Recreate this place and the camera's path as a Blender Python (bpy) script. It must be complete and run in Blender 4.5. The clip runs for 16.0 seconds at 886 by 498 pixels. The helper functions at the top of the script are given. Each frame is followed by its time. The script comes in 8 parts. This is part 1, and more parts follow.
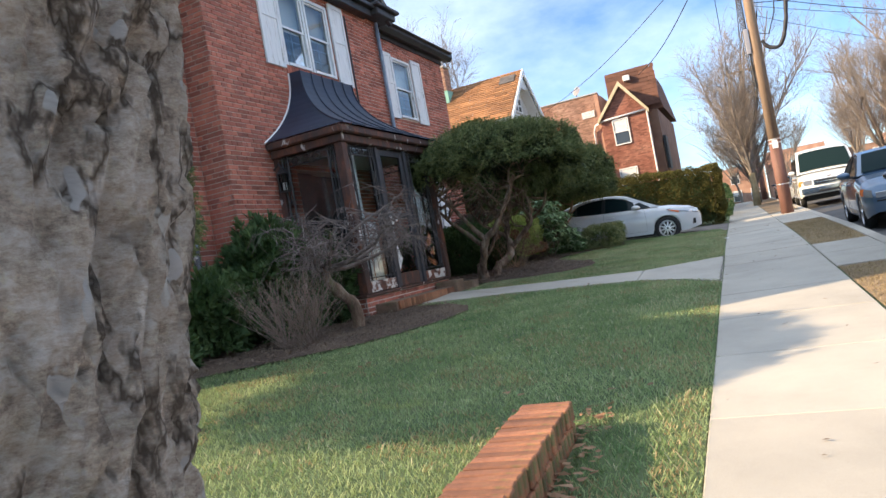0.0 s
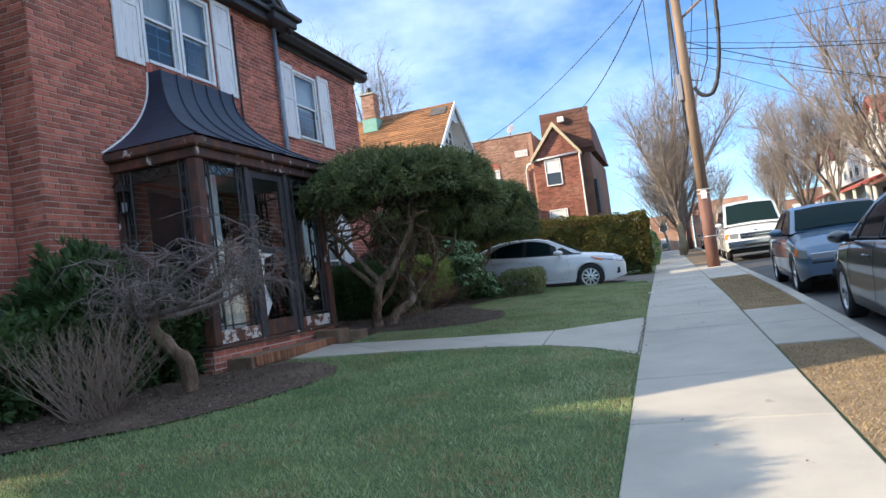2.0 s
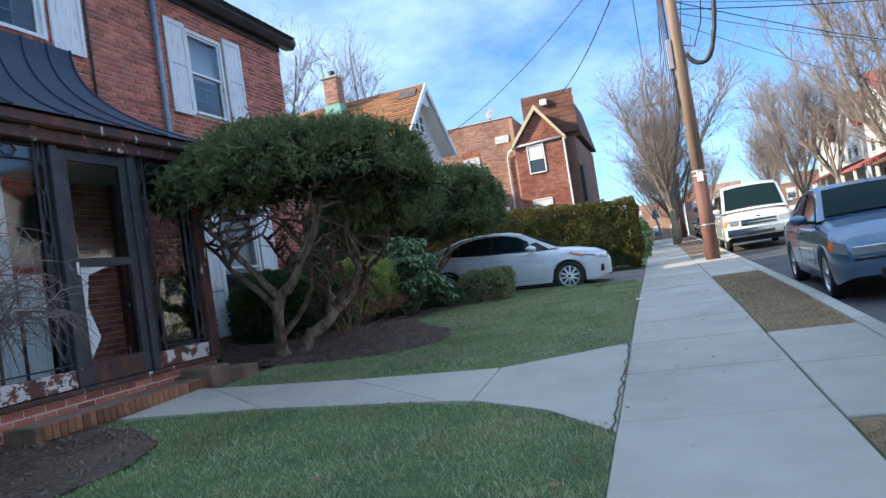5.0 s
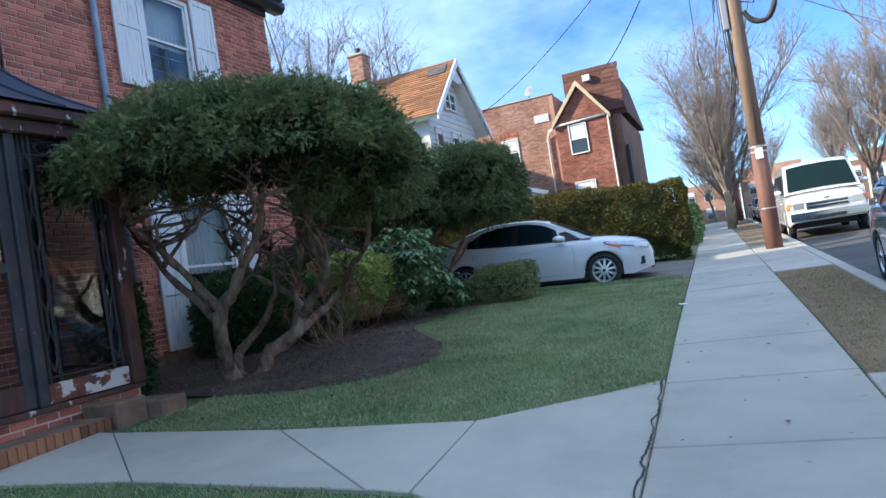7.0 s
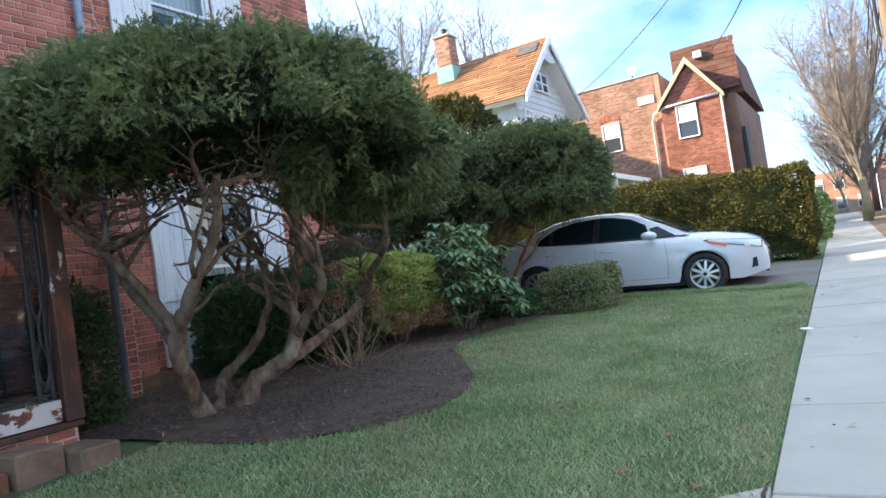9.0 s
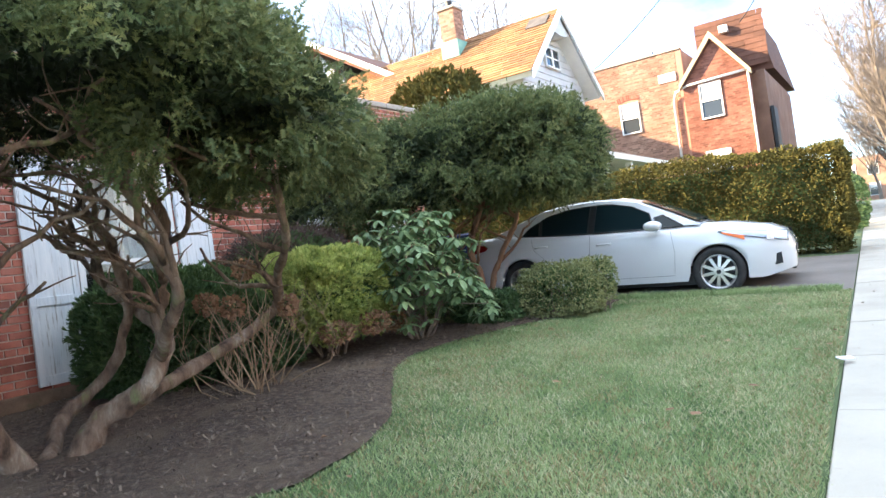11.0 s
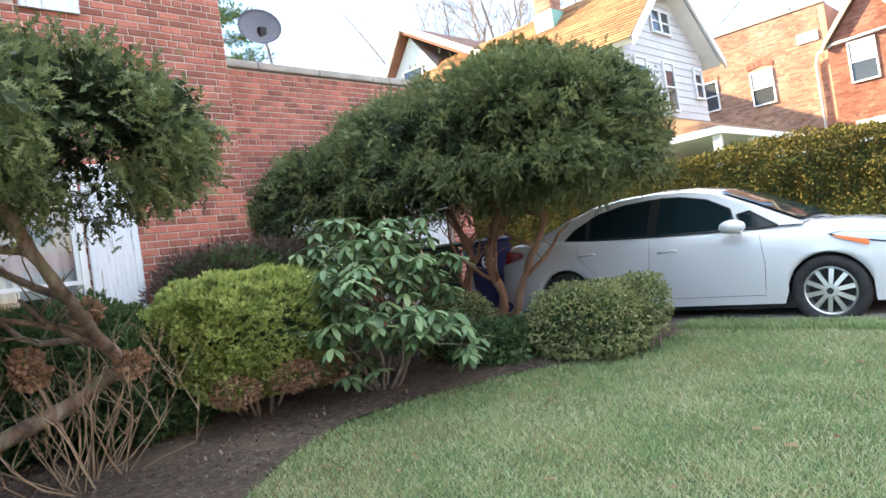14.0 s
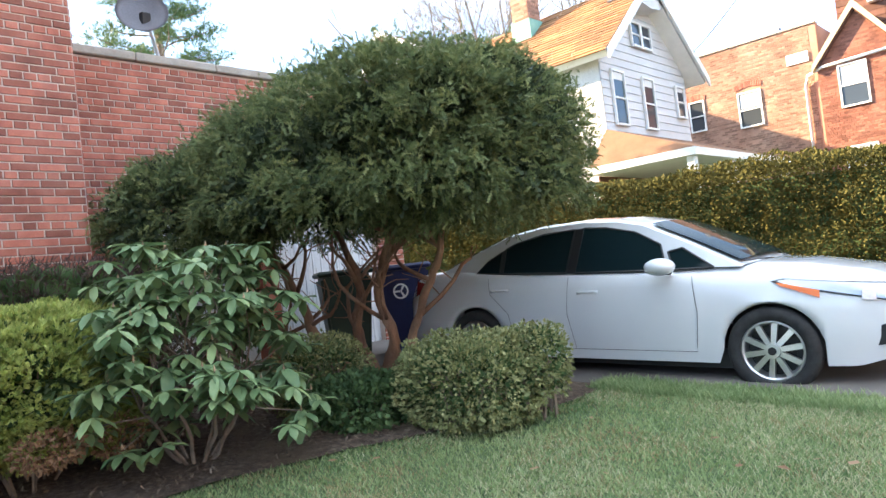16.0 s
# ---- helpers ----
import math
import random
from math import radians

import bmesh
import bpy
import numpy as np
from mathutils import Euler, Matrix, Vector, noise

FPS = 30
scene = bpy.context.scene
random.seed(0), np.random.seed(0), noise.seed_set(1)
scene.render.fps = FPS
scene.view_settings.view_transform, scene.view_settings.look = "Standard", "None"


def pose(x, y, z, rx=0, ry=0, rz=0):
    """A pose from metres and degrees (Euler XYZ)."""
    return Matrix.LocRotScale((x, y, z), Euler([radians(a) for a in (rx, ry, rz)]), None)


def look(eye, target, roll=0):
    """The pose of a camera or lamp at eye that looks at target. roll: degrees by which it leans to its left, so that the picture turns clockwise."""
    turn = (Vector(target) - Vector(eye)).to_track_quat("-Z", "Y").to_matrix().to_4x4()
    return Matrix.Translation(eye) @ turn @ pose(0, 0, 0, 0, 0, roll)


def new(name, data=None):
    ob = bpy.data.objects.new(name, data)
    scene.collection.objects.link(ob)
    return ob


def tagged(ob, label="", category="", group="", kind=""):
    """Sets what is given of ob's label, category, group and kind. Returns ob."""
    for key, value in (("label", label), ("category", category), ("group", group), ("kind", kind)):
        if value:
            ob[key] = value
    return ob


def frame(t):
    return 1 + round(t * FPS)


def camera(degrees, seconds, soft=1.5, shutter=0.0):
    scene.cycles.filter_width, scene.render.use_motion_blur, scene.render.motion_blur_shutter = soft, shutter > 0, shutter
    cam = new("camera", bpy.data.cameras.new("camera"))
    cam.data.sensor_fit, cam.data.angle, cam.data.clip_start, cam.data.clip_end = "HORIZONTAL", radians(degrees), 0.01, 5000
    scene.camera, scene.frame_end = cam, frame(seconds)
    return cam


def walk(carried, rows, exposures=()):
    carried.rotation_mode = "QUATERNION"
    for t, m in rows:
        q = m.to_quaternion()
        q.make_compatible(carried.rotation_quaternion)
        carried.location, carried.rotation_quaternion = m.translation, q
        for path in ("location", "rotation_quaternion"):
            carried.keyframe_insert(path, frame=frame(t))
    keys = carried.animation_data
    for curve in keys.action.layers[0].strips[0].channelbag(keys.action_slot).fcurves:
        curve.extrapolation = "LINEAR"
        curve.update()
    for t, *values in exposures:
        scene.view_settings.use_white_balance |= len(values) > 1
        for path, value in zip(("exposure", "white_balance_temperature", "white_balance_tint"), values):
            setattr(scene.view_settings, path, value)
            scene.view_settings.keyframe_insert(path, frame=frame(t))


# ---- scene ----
cam = camera(64.8, 16.0)
METRES, EYE, TILT, LEAN, TURN = 14.6, 1.15, 0.0, 0.0, 24.1
ROWS = [
    (0.0, 0.0, 0.0, 0.0, 0.18, 1.01, 10.21),
    (0.5, 0.0157, 0.0257, 0.0018, -1.79, 0.62, 8.24),
    (1.0, 0.0262, 0.0551, 0.0043, -3.77, 1.91, 6.03),
    (1.5, 0.0433, 0.0863, 0.0069, -4.84, 3.1, 6.6),
    (2.0, 0.0528, 0.1156, 0.008, -5.26, 2.81, 7.35),
    (2.5, 0.068, 0.1467, 0.0093, -5.95, 2.73, 7.75),
    (3.0, 0.0778, 0.1766, 0.0105, -6.25, 2.83, 8.48),
    (3.5, 0.0932, 0.2075, 0.0118, -6.13, 3.48, 8.83),
    (4.0, 0.1064, 0.2374, 0.0128, -5.97, 1.95, 8.91),
    (6.5, 0.1745, 0.3901, 0.0226, -5.33, 2.48, 8.7),
    (7.0, 0.1906, 0.4203, 0.0237, -1.74, 1.4, 8.96),
    (7.5, 0.1996, 0.4524, 0.0254, -1.12, 0.87, 9.36),
    (8.0, 0.2137, 0.4839, 0.0271, 2.46, 1.84, 9.03),
    (10.5, 0.2686, 0.6284, 0.0295, 8.49, 1.11, 8.25),
    (11.0, 0.2782, 0.6575, 0.031, 8.89, 0.81, 7.87),
    (11.5, 0.2922, 0.6829, 0.0336, 10.41, 0.78, 7.76),
    (12.0, 0.3004, 0.7114, 0.0352, 9.98, 0.33, 8.28),
    (12.5, 0.3151, 0.7387, 0.0366, 12.49, 0.29, 7.83),
    (13.0, 0.3241, 0.7675, 0.0374, 14.83, 0.25, 8.38),
    (13.5, 0.3368, 0.7931, 0.0385, 17.27, 1.05, 8.93),
    (14.0, 0.3469, 0.8168, 0.0384, 19.97, 1.25, 8.57),
    (14.5, 0.3558, 0.8424, 0.0398, 18.76, 1.45, 7.21),
    (15.0, 0.3693, 0.8647, 0.0409, 19.31, 1.98, 6.5),
    (15.5, 0.3748, 0.891, 0.0429, 19.5, 2.18, 6.46),
    (16.0, 0.387, 0.917, 0.0435, 19.59, 2.12, 6.54),
]
walk(cam, [(t, pose(0, 0, EYE, TILT, LEAN, TURN) @ pose(METRES * x, METRES * y, METRES * z, 90 + pitch, roll, yaw)) for t, x, y, z, yaw, pitch, roll in ROWS],
     exposures=[(0.0, 1.5, 6000, 9), (0.5, 1.42, 5600, 8), (1.0, 1.34, 5450, 7), (4.2, 1.30, 5250, 6), (6.5, 1.26, 4800, 5), (7.2, 1.36, 4950, 5), (8.2, 1.52, 5150, 5), (10.3, 2.66, 6000, 7), (14.5, 2.78, 6150, 7), (16.0, 2.66, 6100, 7)])

# ---- world and sun ----
SUN_ELEV, SUN_FROM = 25.0, (-0.89, -0.45)      # elevation; plan direction towards the sun
world = bpy.data.worlds.new("sky")
scene.world = world
world.use_nodes = True
wn = world.node_tree
sky = wn.nodes.new("ShaderNodeTexSky")
sky.sky_type = "NISHITA"
sky.sun_disc = False
sky.sun_elevation = radians(SUN_ELEV)
sky.sun_rotation = math.atan2(SUN_FROM[0], SUN_FROM[1])
sky.air_density, sky.dust_density, sky.ozone_density = 0.8, 0.1, 2.5
# thin high cloud, thicker overhead than along the horizon
wtc = wn.nodes.new("ShaderNodeTexCoord")
wmap = wn.nodes.new("ShaderNodeMapping")
wmap.inputs["Scale"].default_value = (1.6, 1.0, 3.2)
wmap.inputs["Location"].default_value = (0.55, 0.2, 0.0)
wno = wn.nodes.new("ShaderNodeTexNoise")
wno.inputs["Scale"].default_value, wno.inputs["Detail"].default_value, wno.inputs["Roughness"].default_value = 1.5, 7.0, 0.58
wn.links.new(wtc.outputs["Generated"], wmap.inputs[0])
wn.links.new(wmap.outputs[0], wno.inputs["Vector"])
wsep = wn.nodes.new("ShaderNodeSeparateXYZ")
wn.links.new(wtc.outputs["Generated"], wsep.inputs[0])
# thickening towards the zenith is added, out of view, to brighten shaded ground
wadd = wn.nodes.new("ShaderNodeMath")
wadd.operation = "MULTIPLY_ADD"
wn.links.new(wsep.outputs["Z"], wadd.inputs[0])
wadd.inputs[1].default_value = 0.5
wn.links.new(wno.outputs["Fac"], wadd.inputs[2])
wcr = wn.nodes.new("ShaderNodeValToRGB")
wcr.color_ramp.elements[0].position, wcr.color_ramp.elements[1].position = 0.56, 1.12
wn.links.new(wadd.outputs[0], wcr.inputs[0])
wmix = wn.nodes.new("ShaderNodeMix")
wmix.data_type = "RGBA"
wmix.inputs[7].default_value = (6.2, 6.7, 7.4, 1)
wn.links.new(wcr.outputs[0], wmix.inputs[0])
wn.links.new(sky.outputs[0], wmix.inputs[6])
wn.links.new(wmix.outputs[2], wn.nodes["Background"].inputs[0])
wn.nodes["Background"].inputs[1].default_value = 0.092
sun = new("sun", bpy.data.lights.new("sun", "SUN"))
sun.data.energy, sun.data.angle, sun.data.color = 4.4, radians(0.6), (1.0, 0.72, 0.43)
ch = math.cos(radians(SUN_ELEV))
sun.matrix_world = look((SUN_FROM[0] * ch * 60, SUN_FROM[1] * ch * 60, math.sin(radians(SUN_ELEV)) * 60), (0, 0, 0))

# ---- helpers ----
rnd = random.Random(7)
rg = np.random.default_rng(11)


def G(y):
    """Height of the pavement along the street, which climbs gently."""
    return 0.036 * y if y < 14 else 0.504 + 0.022 * (y - 14) if y < 60 else 1.516


def gz(x, y):
    """Height of the front yards: rising a little towards the houses."""
    return G(y) + 0.045 * min(9.0, max(0.0, -0.4 - x))


def material(name, build=None, color=(0.5, 0.5, 0.5), rough=0.6, metal=0.0):
    m = bpy.data.materials.new(name)
    m.use_nodes = True
    b = m.node_tree.nodes["Principled BSDF"]
    b.inputs["Base Color"].default_value = (*color, 1)
    b.inputs["Roughness"].default_value = rough
    b.inputs["Metallic"].default_value = metal
    if build:
        build(m.node_tree, b)
    return m


def node(nt, kind, **values):
    n = nt.nodes.new(kind)
    for k, v in values.items():
        n.inputs[k].default_value = v
    return n


def ramp(nt, source, stops):
    r = nt.nodes.new("ShaderNodeValToRGB")
    while len(r.color_ramp.elements) < len(stops):
        r.color_ramp.elements.new(0.5)
    for e, (p, c) in zip(r.color_ramp.elements, stops):
        e.position, e.color = p, (*c, 1)
    nt.links.new(source, r.inputs[0])
    return r.outputs[0]


def coords(nt, scale=(1, 1, 1)):
    tc = nt.nodes.new("ShaderNodeTexCoord")
    mp = nt.nodes.new("ShaderNodeMapping")
    mp.inputs["Scale"].default_value = scale
    nt.links.new(tc.outputs["Object"], mp.inputs[0])
    return mp.outputs[0]


def noisy(nt, scale, detail=6.0, rough=0.6, stretch=(1, 1, 1)):
    n = node(nt, "ShaderNodeTexNoise", Scale=scale, Detail=detail, Roughness=rough)
    nt.links.new(coords(nt, stretch), n.inputs["Vector"])
    return n.outputs["Fac"]


def mix(nt, fac, a, b, kind="MIX"):
    n = nt.nodes.new("ShaderNodeMix")
    n.data_type, n.blend_type = "RGBA", kind
    for sock, v in ((n.inputs[0], fac), (n.inputs[6], a), (n.inputs[7], b)):
        if hasattr(v, "links"):
            nt.links.new(v, sock)
        elif isinstance(v, (int, float)):
            sock.default_value = v
        else:
            sock.default_value = (*v, 1)
    return n.outputs[2]


def bump(nt, b, height, strength=0.3, distance=0.01):
    n = node(nt, "ShaderNodeBump", Strength=strength, Distance=distance)
    nt.links.new(height, n.inputs["Height"])
    nt.links.new(n.outputs[0], b.inputs["Normal"])


def surface(name, stops, scale=8.0, fine=90.0, rough=0.7, bumpy=0.3, dist=0.01, stains=None, stretch=(1, 1, 1), vary=0.0, metal=0.0):
    """A material with colour noise at two scales, relief and optional stains."""
    def build(nt, b):
        big = noisy(nt, scale, 5, 0.6, stretch)
        small = noisy(nt, fine, 4, 0.7, stretch)
        col = ramp(nt, big, stops)
        col = mix(nt, 0.22, col, ramp(nt, small, [(0.3, (0.25, 0.25, 0.25)), (0.7, (0.9, 0.9, 0.9))]), "OVERLAY")
        if stains:
            sc, lo, hi, scol = stains
            mask = ramp(nt, noisy(nt, sc, 7, 0.65, stretch), [(lo, (0, 0, 0)), (hi, (1, 1, 1))])
            col = mix(nt, mask, col, scol)
        if vary:
            oi = nt.nodes.new("ShaderNodeObjectInfo")
            geo = nt.nodes.new("ShaderNodeNewGeometry")
            add = nt.nodes.new("ShaderNodeMath")
            add.operation = "ADD"
            nt.links.new(oi.outputs["Random"], add.inputs[0])
            nt.links.new(geo.outputs["Random Per Island"], add.inputs[1])
            fr = nt.nodes.new("ShaderNodeMath")
            fr.operation = "FRACT"
            nt.links.new(add.outputs[0], fr.inputs[0])
            col = mix(nt, vary, col, ramp(nt, fr.outputs[0], [(0.0, (0.12, 0.12, 0.12)), (0.5, (0.5, 0.5, 0.5)), (1.0, (0.85, 0.85, 0.85))]), "OVERLAY")
        nt.links.new(col, b.inputs["Base Color"])
        bump(nt, b, small, bumpy, dist)
    return material(name, build, rough=rough, metal=metal)


def obj(name, data, parent=None, label=""):
    ob = new(name, data)
    if parent is not None:
        ob.parent = parent
    if label:
        ob["label"] = label
    return ob


def part(name, bm, mat, parent, label="", smooth=False):
    me = bpy.data.meshes.new(name)
    bm.normal_update()
    bm.to_mesh(me)
    bm.free()
    me.materials.append(mat)
    if smooth:
        me.shade_smooth()
    return obj(name, me, parent, label)


def raw(name, verts, faces, mat, parent=None, label="", smooth=False):
    me = bpy.data.meshes.new(name)
    me.from_pydata([tuple(v) for v in verts], [], faces)
    me.materials.append(mat)
    if smooth:
        me.shade_smooth()
    me.update()
    return obj(name, me, parent, label)


def empty(name, m=None):
    e = new(name)
    if m is not None:
        e.matrix_world = m
    return e


def box(bm, x0, x1, y0, y1, z0, z1, bevel=0.0, m=None):
    r = bmesh.ops.create_cube(bm, size=1)
    vs = r["verts"]
    for v in vs:
        v.co = Vector(((x0 + x1) / 2 + v.co.x * (x1 - x0), (y0 + y1) / 2 + v.co.y * (y1 - y0), (z0 + z1) / 2 + v.co.z * (z1 - z0)))
    if m is not None:
        bmesh.ops.transform(bm, matrix=m, verts=vs)
    if bevel:
        es = list({e for v in vs for e in v.link_edges})
        bmesh.ops.bevel(bm, geom=es, offset=bevel, segments=1, affect="EDGES", profile=0.5)
    return bm


def block(name, x0, x1, y0, y1, z0, z1, mat, parent=None, bevel=0.0, label="", m=None):
    return part(name, box(bmesh.new(), x0, x1, y0, y1, z0, z1, bevel, m), mat, parent, label)


def prism(bm, pts, axis, a, b):
    """A polygon in the plane across an axis, drawn out from a to b."""
    def place(p, w):
        return {"x": (w, p[0], p[1]), "y": (p[0], w, p[1]), "z": (p[0], p[1], w)}[axis]
    va = [bm.verts.new(place(p, a)) for p in pts]
    vb = [bm.verts.new(place(p, b)) for p in pts]
    n = len(pts)
    bm.faces.new(va)
    bm.faces.new(vb[::-1])
    for i in range(n):
        bm.faces.new((va[i], vb[i], vb[(i + 1) % n], va[(i + 1) % n]))
    bmesh.ops.recalc_face_normals(bm, faces=bm.faces)
    return bm


def tube(bm, pts, radii, sides=8, cap=True):
    """A tapered tube along points."""
    pts = [Vector(p) for p in pts]
    rings = []
    up = Vector((0.3, 0.2, 1)).normalized()
    for i, p in enumerate(pts):
        d = (pts[min(i + 1, len(pts) - 1)] - pts[max(i - 1, 0)])
        if d.length < 1e-6:
            d = Vector((0, 0, 1))
        d.normalize()
        s = d.cross(up)
        if s.length < 0.05:
            s = d.cross(Vector((1, 0, 0)))
        s.normalize()
        u = s.cross(d)
        r = radii[i] if hasattr(radii, "__len__") else radii
        rings.append([bm.verts.new(p + (s * math.cos(a) + u * math.sin(a)) * r) for a in (2 * math.pi * k / sides for k in range(sides))])
    for a, b in zip(rings, rings[1:]):
        for k in range(sides):
            bm.faces.new((a[k], a[(k + 1) % sides], b[(k + 1) % sides], b[k]))
    if cap:
        bm.faces.new(rings[0][::-1])
        bm.faces.new(rings[-1])
    return bm

# ---- materials ----
BRICK = surface("red_brick", [(0.25, (0.24, 0.078, 0.052)), (0.5, (0.37, 0.124, 0.083)), (0.78, (0.46, 0.19, 0.132))], 5, 120, 0.85, 0.6, 0.005, (2.0, 0.58, 0.85, (0.24, 0.115, 0.09)), vary=0.5)
MORTAR = surface("mortar", [(0.3, (0.50, 0.40, 0.34)), (0.7, (0.62, 0.51, 0.44))], 4, 150, 0.95, 0.4, 0.003)
BAY_BRICK = surface("weathered_red_brick", [(0.25, (0.20, 0.075, 0.05)), (0.55, (0.29, 0.125, 0.085)), (0.8, (0.36, 0.19, 0.14))], 0.8, 30, 0.9, 0.4, 0.01, vary=0.5)
ORANGE_BRICK = surface("orange_brick", [(0.25, (0.22, 0.12, 0.085)), (0.55, (0.35, 0.21, 0.148)), (0.8, (0.43, 0.295, 0.215))], 0.8, 30, 0.9, 0.4, 0.01, (0.5, 0.5, 0.75, (0.30, 0.15, 0.10)), vary=0.5)
STEP_BRICK = surface("paving_brick", [(0.25, (0.13, 0.055, 0.035)), (0.6, (0.29, 0.125, 0.065)), (0.8, (0.38, 0.215, 0.115))], 9, 140, 0.9, 0.8, 0.006, (11, 0.52, 0.68, (0.13, 0.125, 0.05)), vary=0.6)
CONCRETE = surface("concrete", [(0.2, (0.29, 0.27, 0.232)), (0.5, (0.37, 0.342, 0.292)), (0.8, (0.43, 0.396, 0.335))], 1.4, 260, 0.9, 0.35, 0.004, (9, 0.66, 0.86, (0.27, 0.255, 0.225)), vary=0.1)
STONE = surface("coping_stone", [(0.3, (0.30, 0.27, 0.23)), (0.7, (0.44, 0.40, 0.35))], 4, 90, 0.9, 0.3)
DRIVE = surface("driveway_concrete", [(0.3, (0.11, 0.098, 0.086)), (0.7, (0.17, 0.15, 0.135))], 1.2, 120, 0.9, 0.3, 0.004, (3, 0.6, 0.8, (0.14, 0.125, 0.11)))
ASPHALT = surface("asphalt", [(0.3, (0.05, 0.05, 0.052)), (0.7, (0.085, 0.083, 0.08))], 1.2, 180, 0.85, 0.5, 0.006)
SOIL = surface("lawn_soil", [(0.3, (0.06, 0.09, 0.035)), (0.6, (0.095, 0.125, 0.05)), (0.85, (0.15, 0.15, 0.075))], 2.0, 60, 1.0, 0.6, 0.02)
MULCH = surface("bark_mulch", [(0.3, (0.06, 0.042, 0.03)), (0.55, (0.14, 0.098, 0.07)), (0.8, (0.32, 0.24, 0.175))], 22, 110, 1.0, 1.0, 0.04, (1.6, 0.50, 0.66, (0.20, 0.145, 0.10)))
DRY_SOIL = surface("dry_verge_soil", [(0.3, (0.16, 0.115, 0.07)), (0.7, (0.27, 0.19, 0.11))], 4, 70, 1.0, 0.7, 0.02)
WHITE_PAINT = surface("peeling_white_paint", [(0.3, (0.62, 0.65, 0.68)), (0.7, (0.78, 0.79, 0.80))], 5, 60, 0.65, 0.3, 0.004, (7, 0.57, 0.68, (0.33, 0.30, 0.27)), (1, 6.0, 0.45))
CLEAN_WHITE = surface("white_painted_wood", [(0.3, (0.70, 0.70, 0.69)), (0.7, (0.80, 0.80, 0.78))], 3, 90, 0.6, 0.1)
SIDING = surface("white_siding", [(0.3, (0.52, 0.52, 0.525)), (0.7, (0.61, 0.61, 0.61))], 0.8, 25, 0.6, 0.1)
RUSTY = surface("rust_brown_paint", [(0.3, (0.035, 0.028, 0.028)), (0.55, (0.085, 0.038, 0.026)), (0.78, (0.24, 0.085, 0.042))], 7, 90, 0.7, 0.5, 0.005, (5, 0.605, 0.635, (0.60, 0.57, 0.54)), (1, 1, 0.5))
FLAKED = surface("flaking_white_on_rust", [(0.25, (0.045, 0.035, 0.035)), (0.5, (0.13, 0.05, 0.03)), (0.75, (0.28, 0.10, 0.05))], 7, 90, 0.7, 0.5, 0.005, (6, 0.50, 0.525, (0.62, 0.59, 0.56)), (1, 1, 1.4))
DARK_FRAME = surface("dark_painted_wood", [(0.3, (0.028, 0.030, 0.036)), (0.7, (0.06, 0.055, 0.06))], 6, 90, 0.6, 0.3, 0.004, (9, 0.66, 0.72, (0.30, 0.26, 0.24)))
IRON = surface("black_wrought_iron", [(0.3, (0.018, 0.018, 0.02)), (0.7, (0.045, 0.04, 0.04))], 12, 120, 0.55, 0.3)
CANOPY = surface("dark_blue_sheet_metal", [(0.3, (0.010, 0.018, 0.040)), (0.7, (0.022, 0.035, 0.068))], 3, 60, 0.55, 0.08, 0.003, (16, 0.73, 0.75, (0.4, 0.4, 0.4)))
GUTTER = surface("black_gutter", [(0.3, (0.015, 0.015, 0.018)), (0.7, (0.04, 0.04, 0.045))], 4, 60, 0.5, 0.2)
ROOFING = surface("dark_shingle", [(0.3, (0.05, 0.045, 0.045)), (0.7, (0.10, 0.09, 0.085))], 3, 40, 0.9, 0.5, 0.01, vary=0.3)
ORANGE_ROOF = surface("orange_shingle", [(0.25, (0.18, 0.08, 0.032)), (0.6, (0.26, 0.125, 0.05)), (0.8, (0.23, 0.13, 0.068))], 1.3, 30, 0.95, 0.5, 0.02, vary=0.45)
TAN_ROOF = surface("tan_shingle", [(0.3, (0.15, 0.075, 0.04)), (0.7, (0.21, 0.115, 0.065))], 1.5, 30, 0.95, 0.5, 0.02, vary=0.3)
BROWN_ROOF = surface("brown_shingle", [(0.3, (0.10, 0.045, 0.03)), (0.7, (0.16, 0.075, 0.05))], 1.5, 30, 0.9, 0.5, 0.02, vary=0.3)
PIPE = surface("blue_grey_pipe", [(0.3, (0.13, 0.17, 0.23)), (0.7, (0.24, 0.29, 0.35))], 5, 60, 0.45, 0.15, stains=(6, 0.6, 0.7, (0.03, 0.03, 0.035)))
OLD_PIPE = surface("peeling_black_pipe", [(0.3, (0.02, 0.02, 0.025)), (0.7, (0.06, 0.06, 0.07))], 5, 60, 0.5, 0.3, stains=(10, 0.56, 0.60, (0.55, 0.52, 0.5)))
BARK = surface("yew_bark", [(0.3, (0.06, 0.038, 0.026)), (0.47, (0.19, 0.125, 0.085)), (0.6, (0.27, 0.20, 0.145)), (0.75, (0.42, 0.36, 0.29))], 11, 80, 0.9, 1.0, 0.02, (6, 0.56, 0.68, (0.20, 0.21, 0.09)), (1, 1, 0.3))
ORANGE_BARK = surface("orange_yew_bark", [(0.25, (0.12, 0.065, 0.04)), (0.5, (0.25, 0.135, 0.08)), (0.8, (0.36, 0.23, 0.15))], 6, 70, 0.9, 0.9, 0.015, (7, 0.62, 0.75, (0.19, 0.17, 0.12)), (1, 1, 0.3))
MAPLE_TWIG = surface("dark_maple_twig", [(0.3, (0.10, 0.078, 0.07)), (0.7, (0.22, 0.18, 0.165))], 9, 60, 0.9, 0.3)
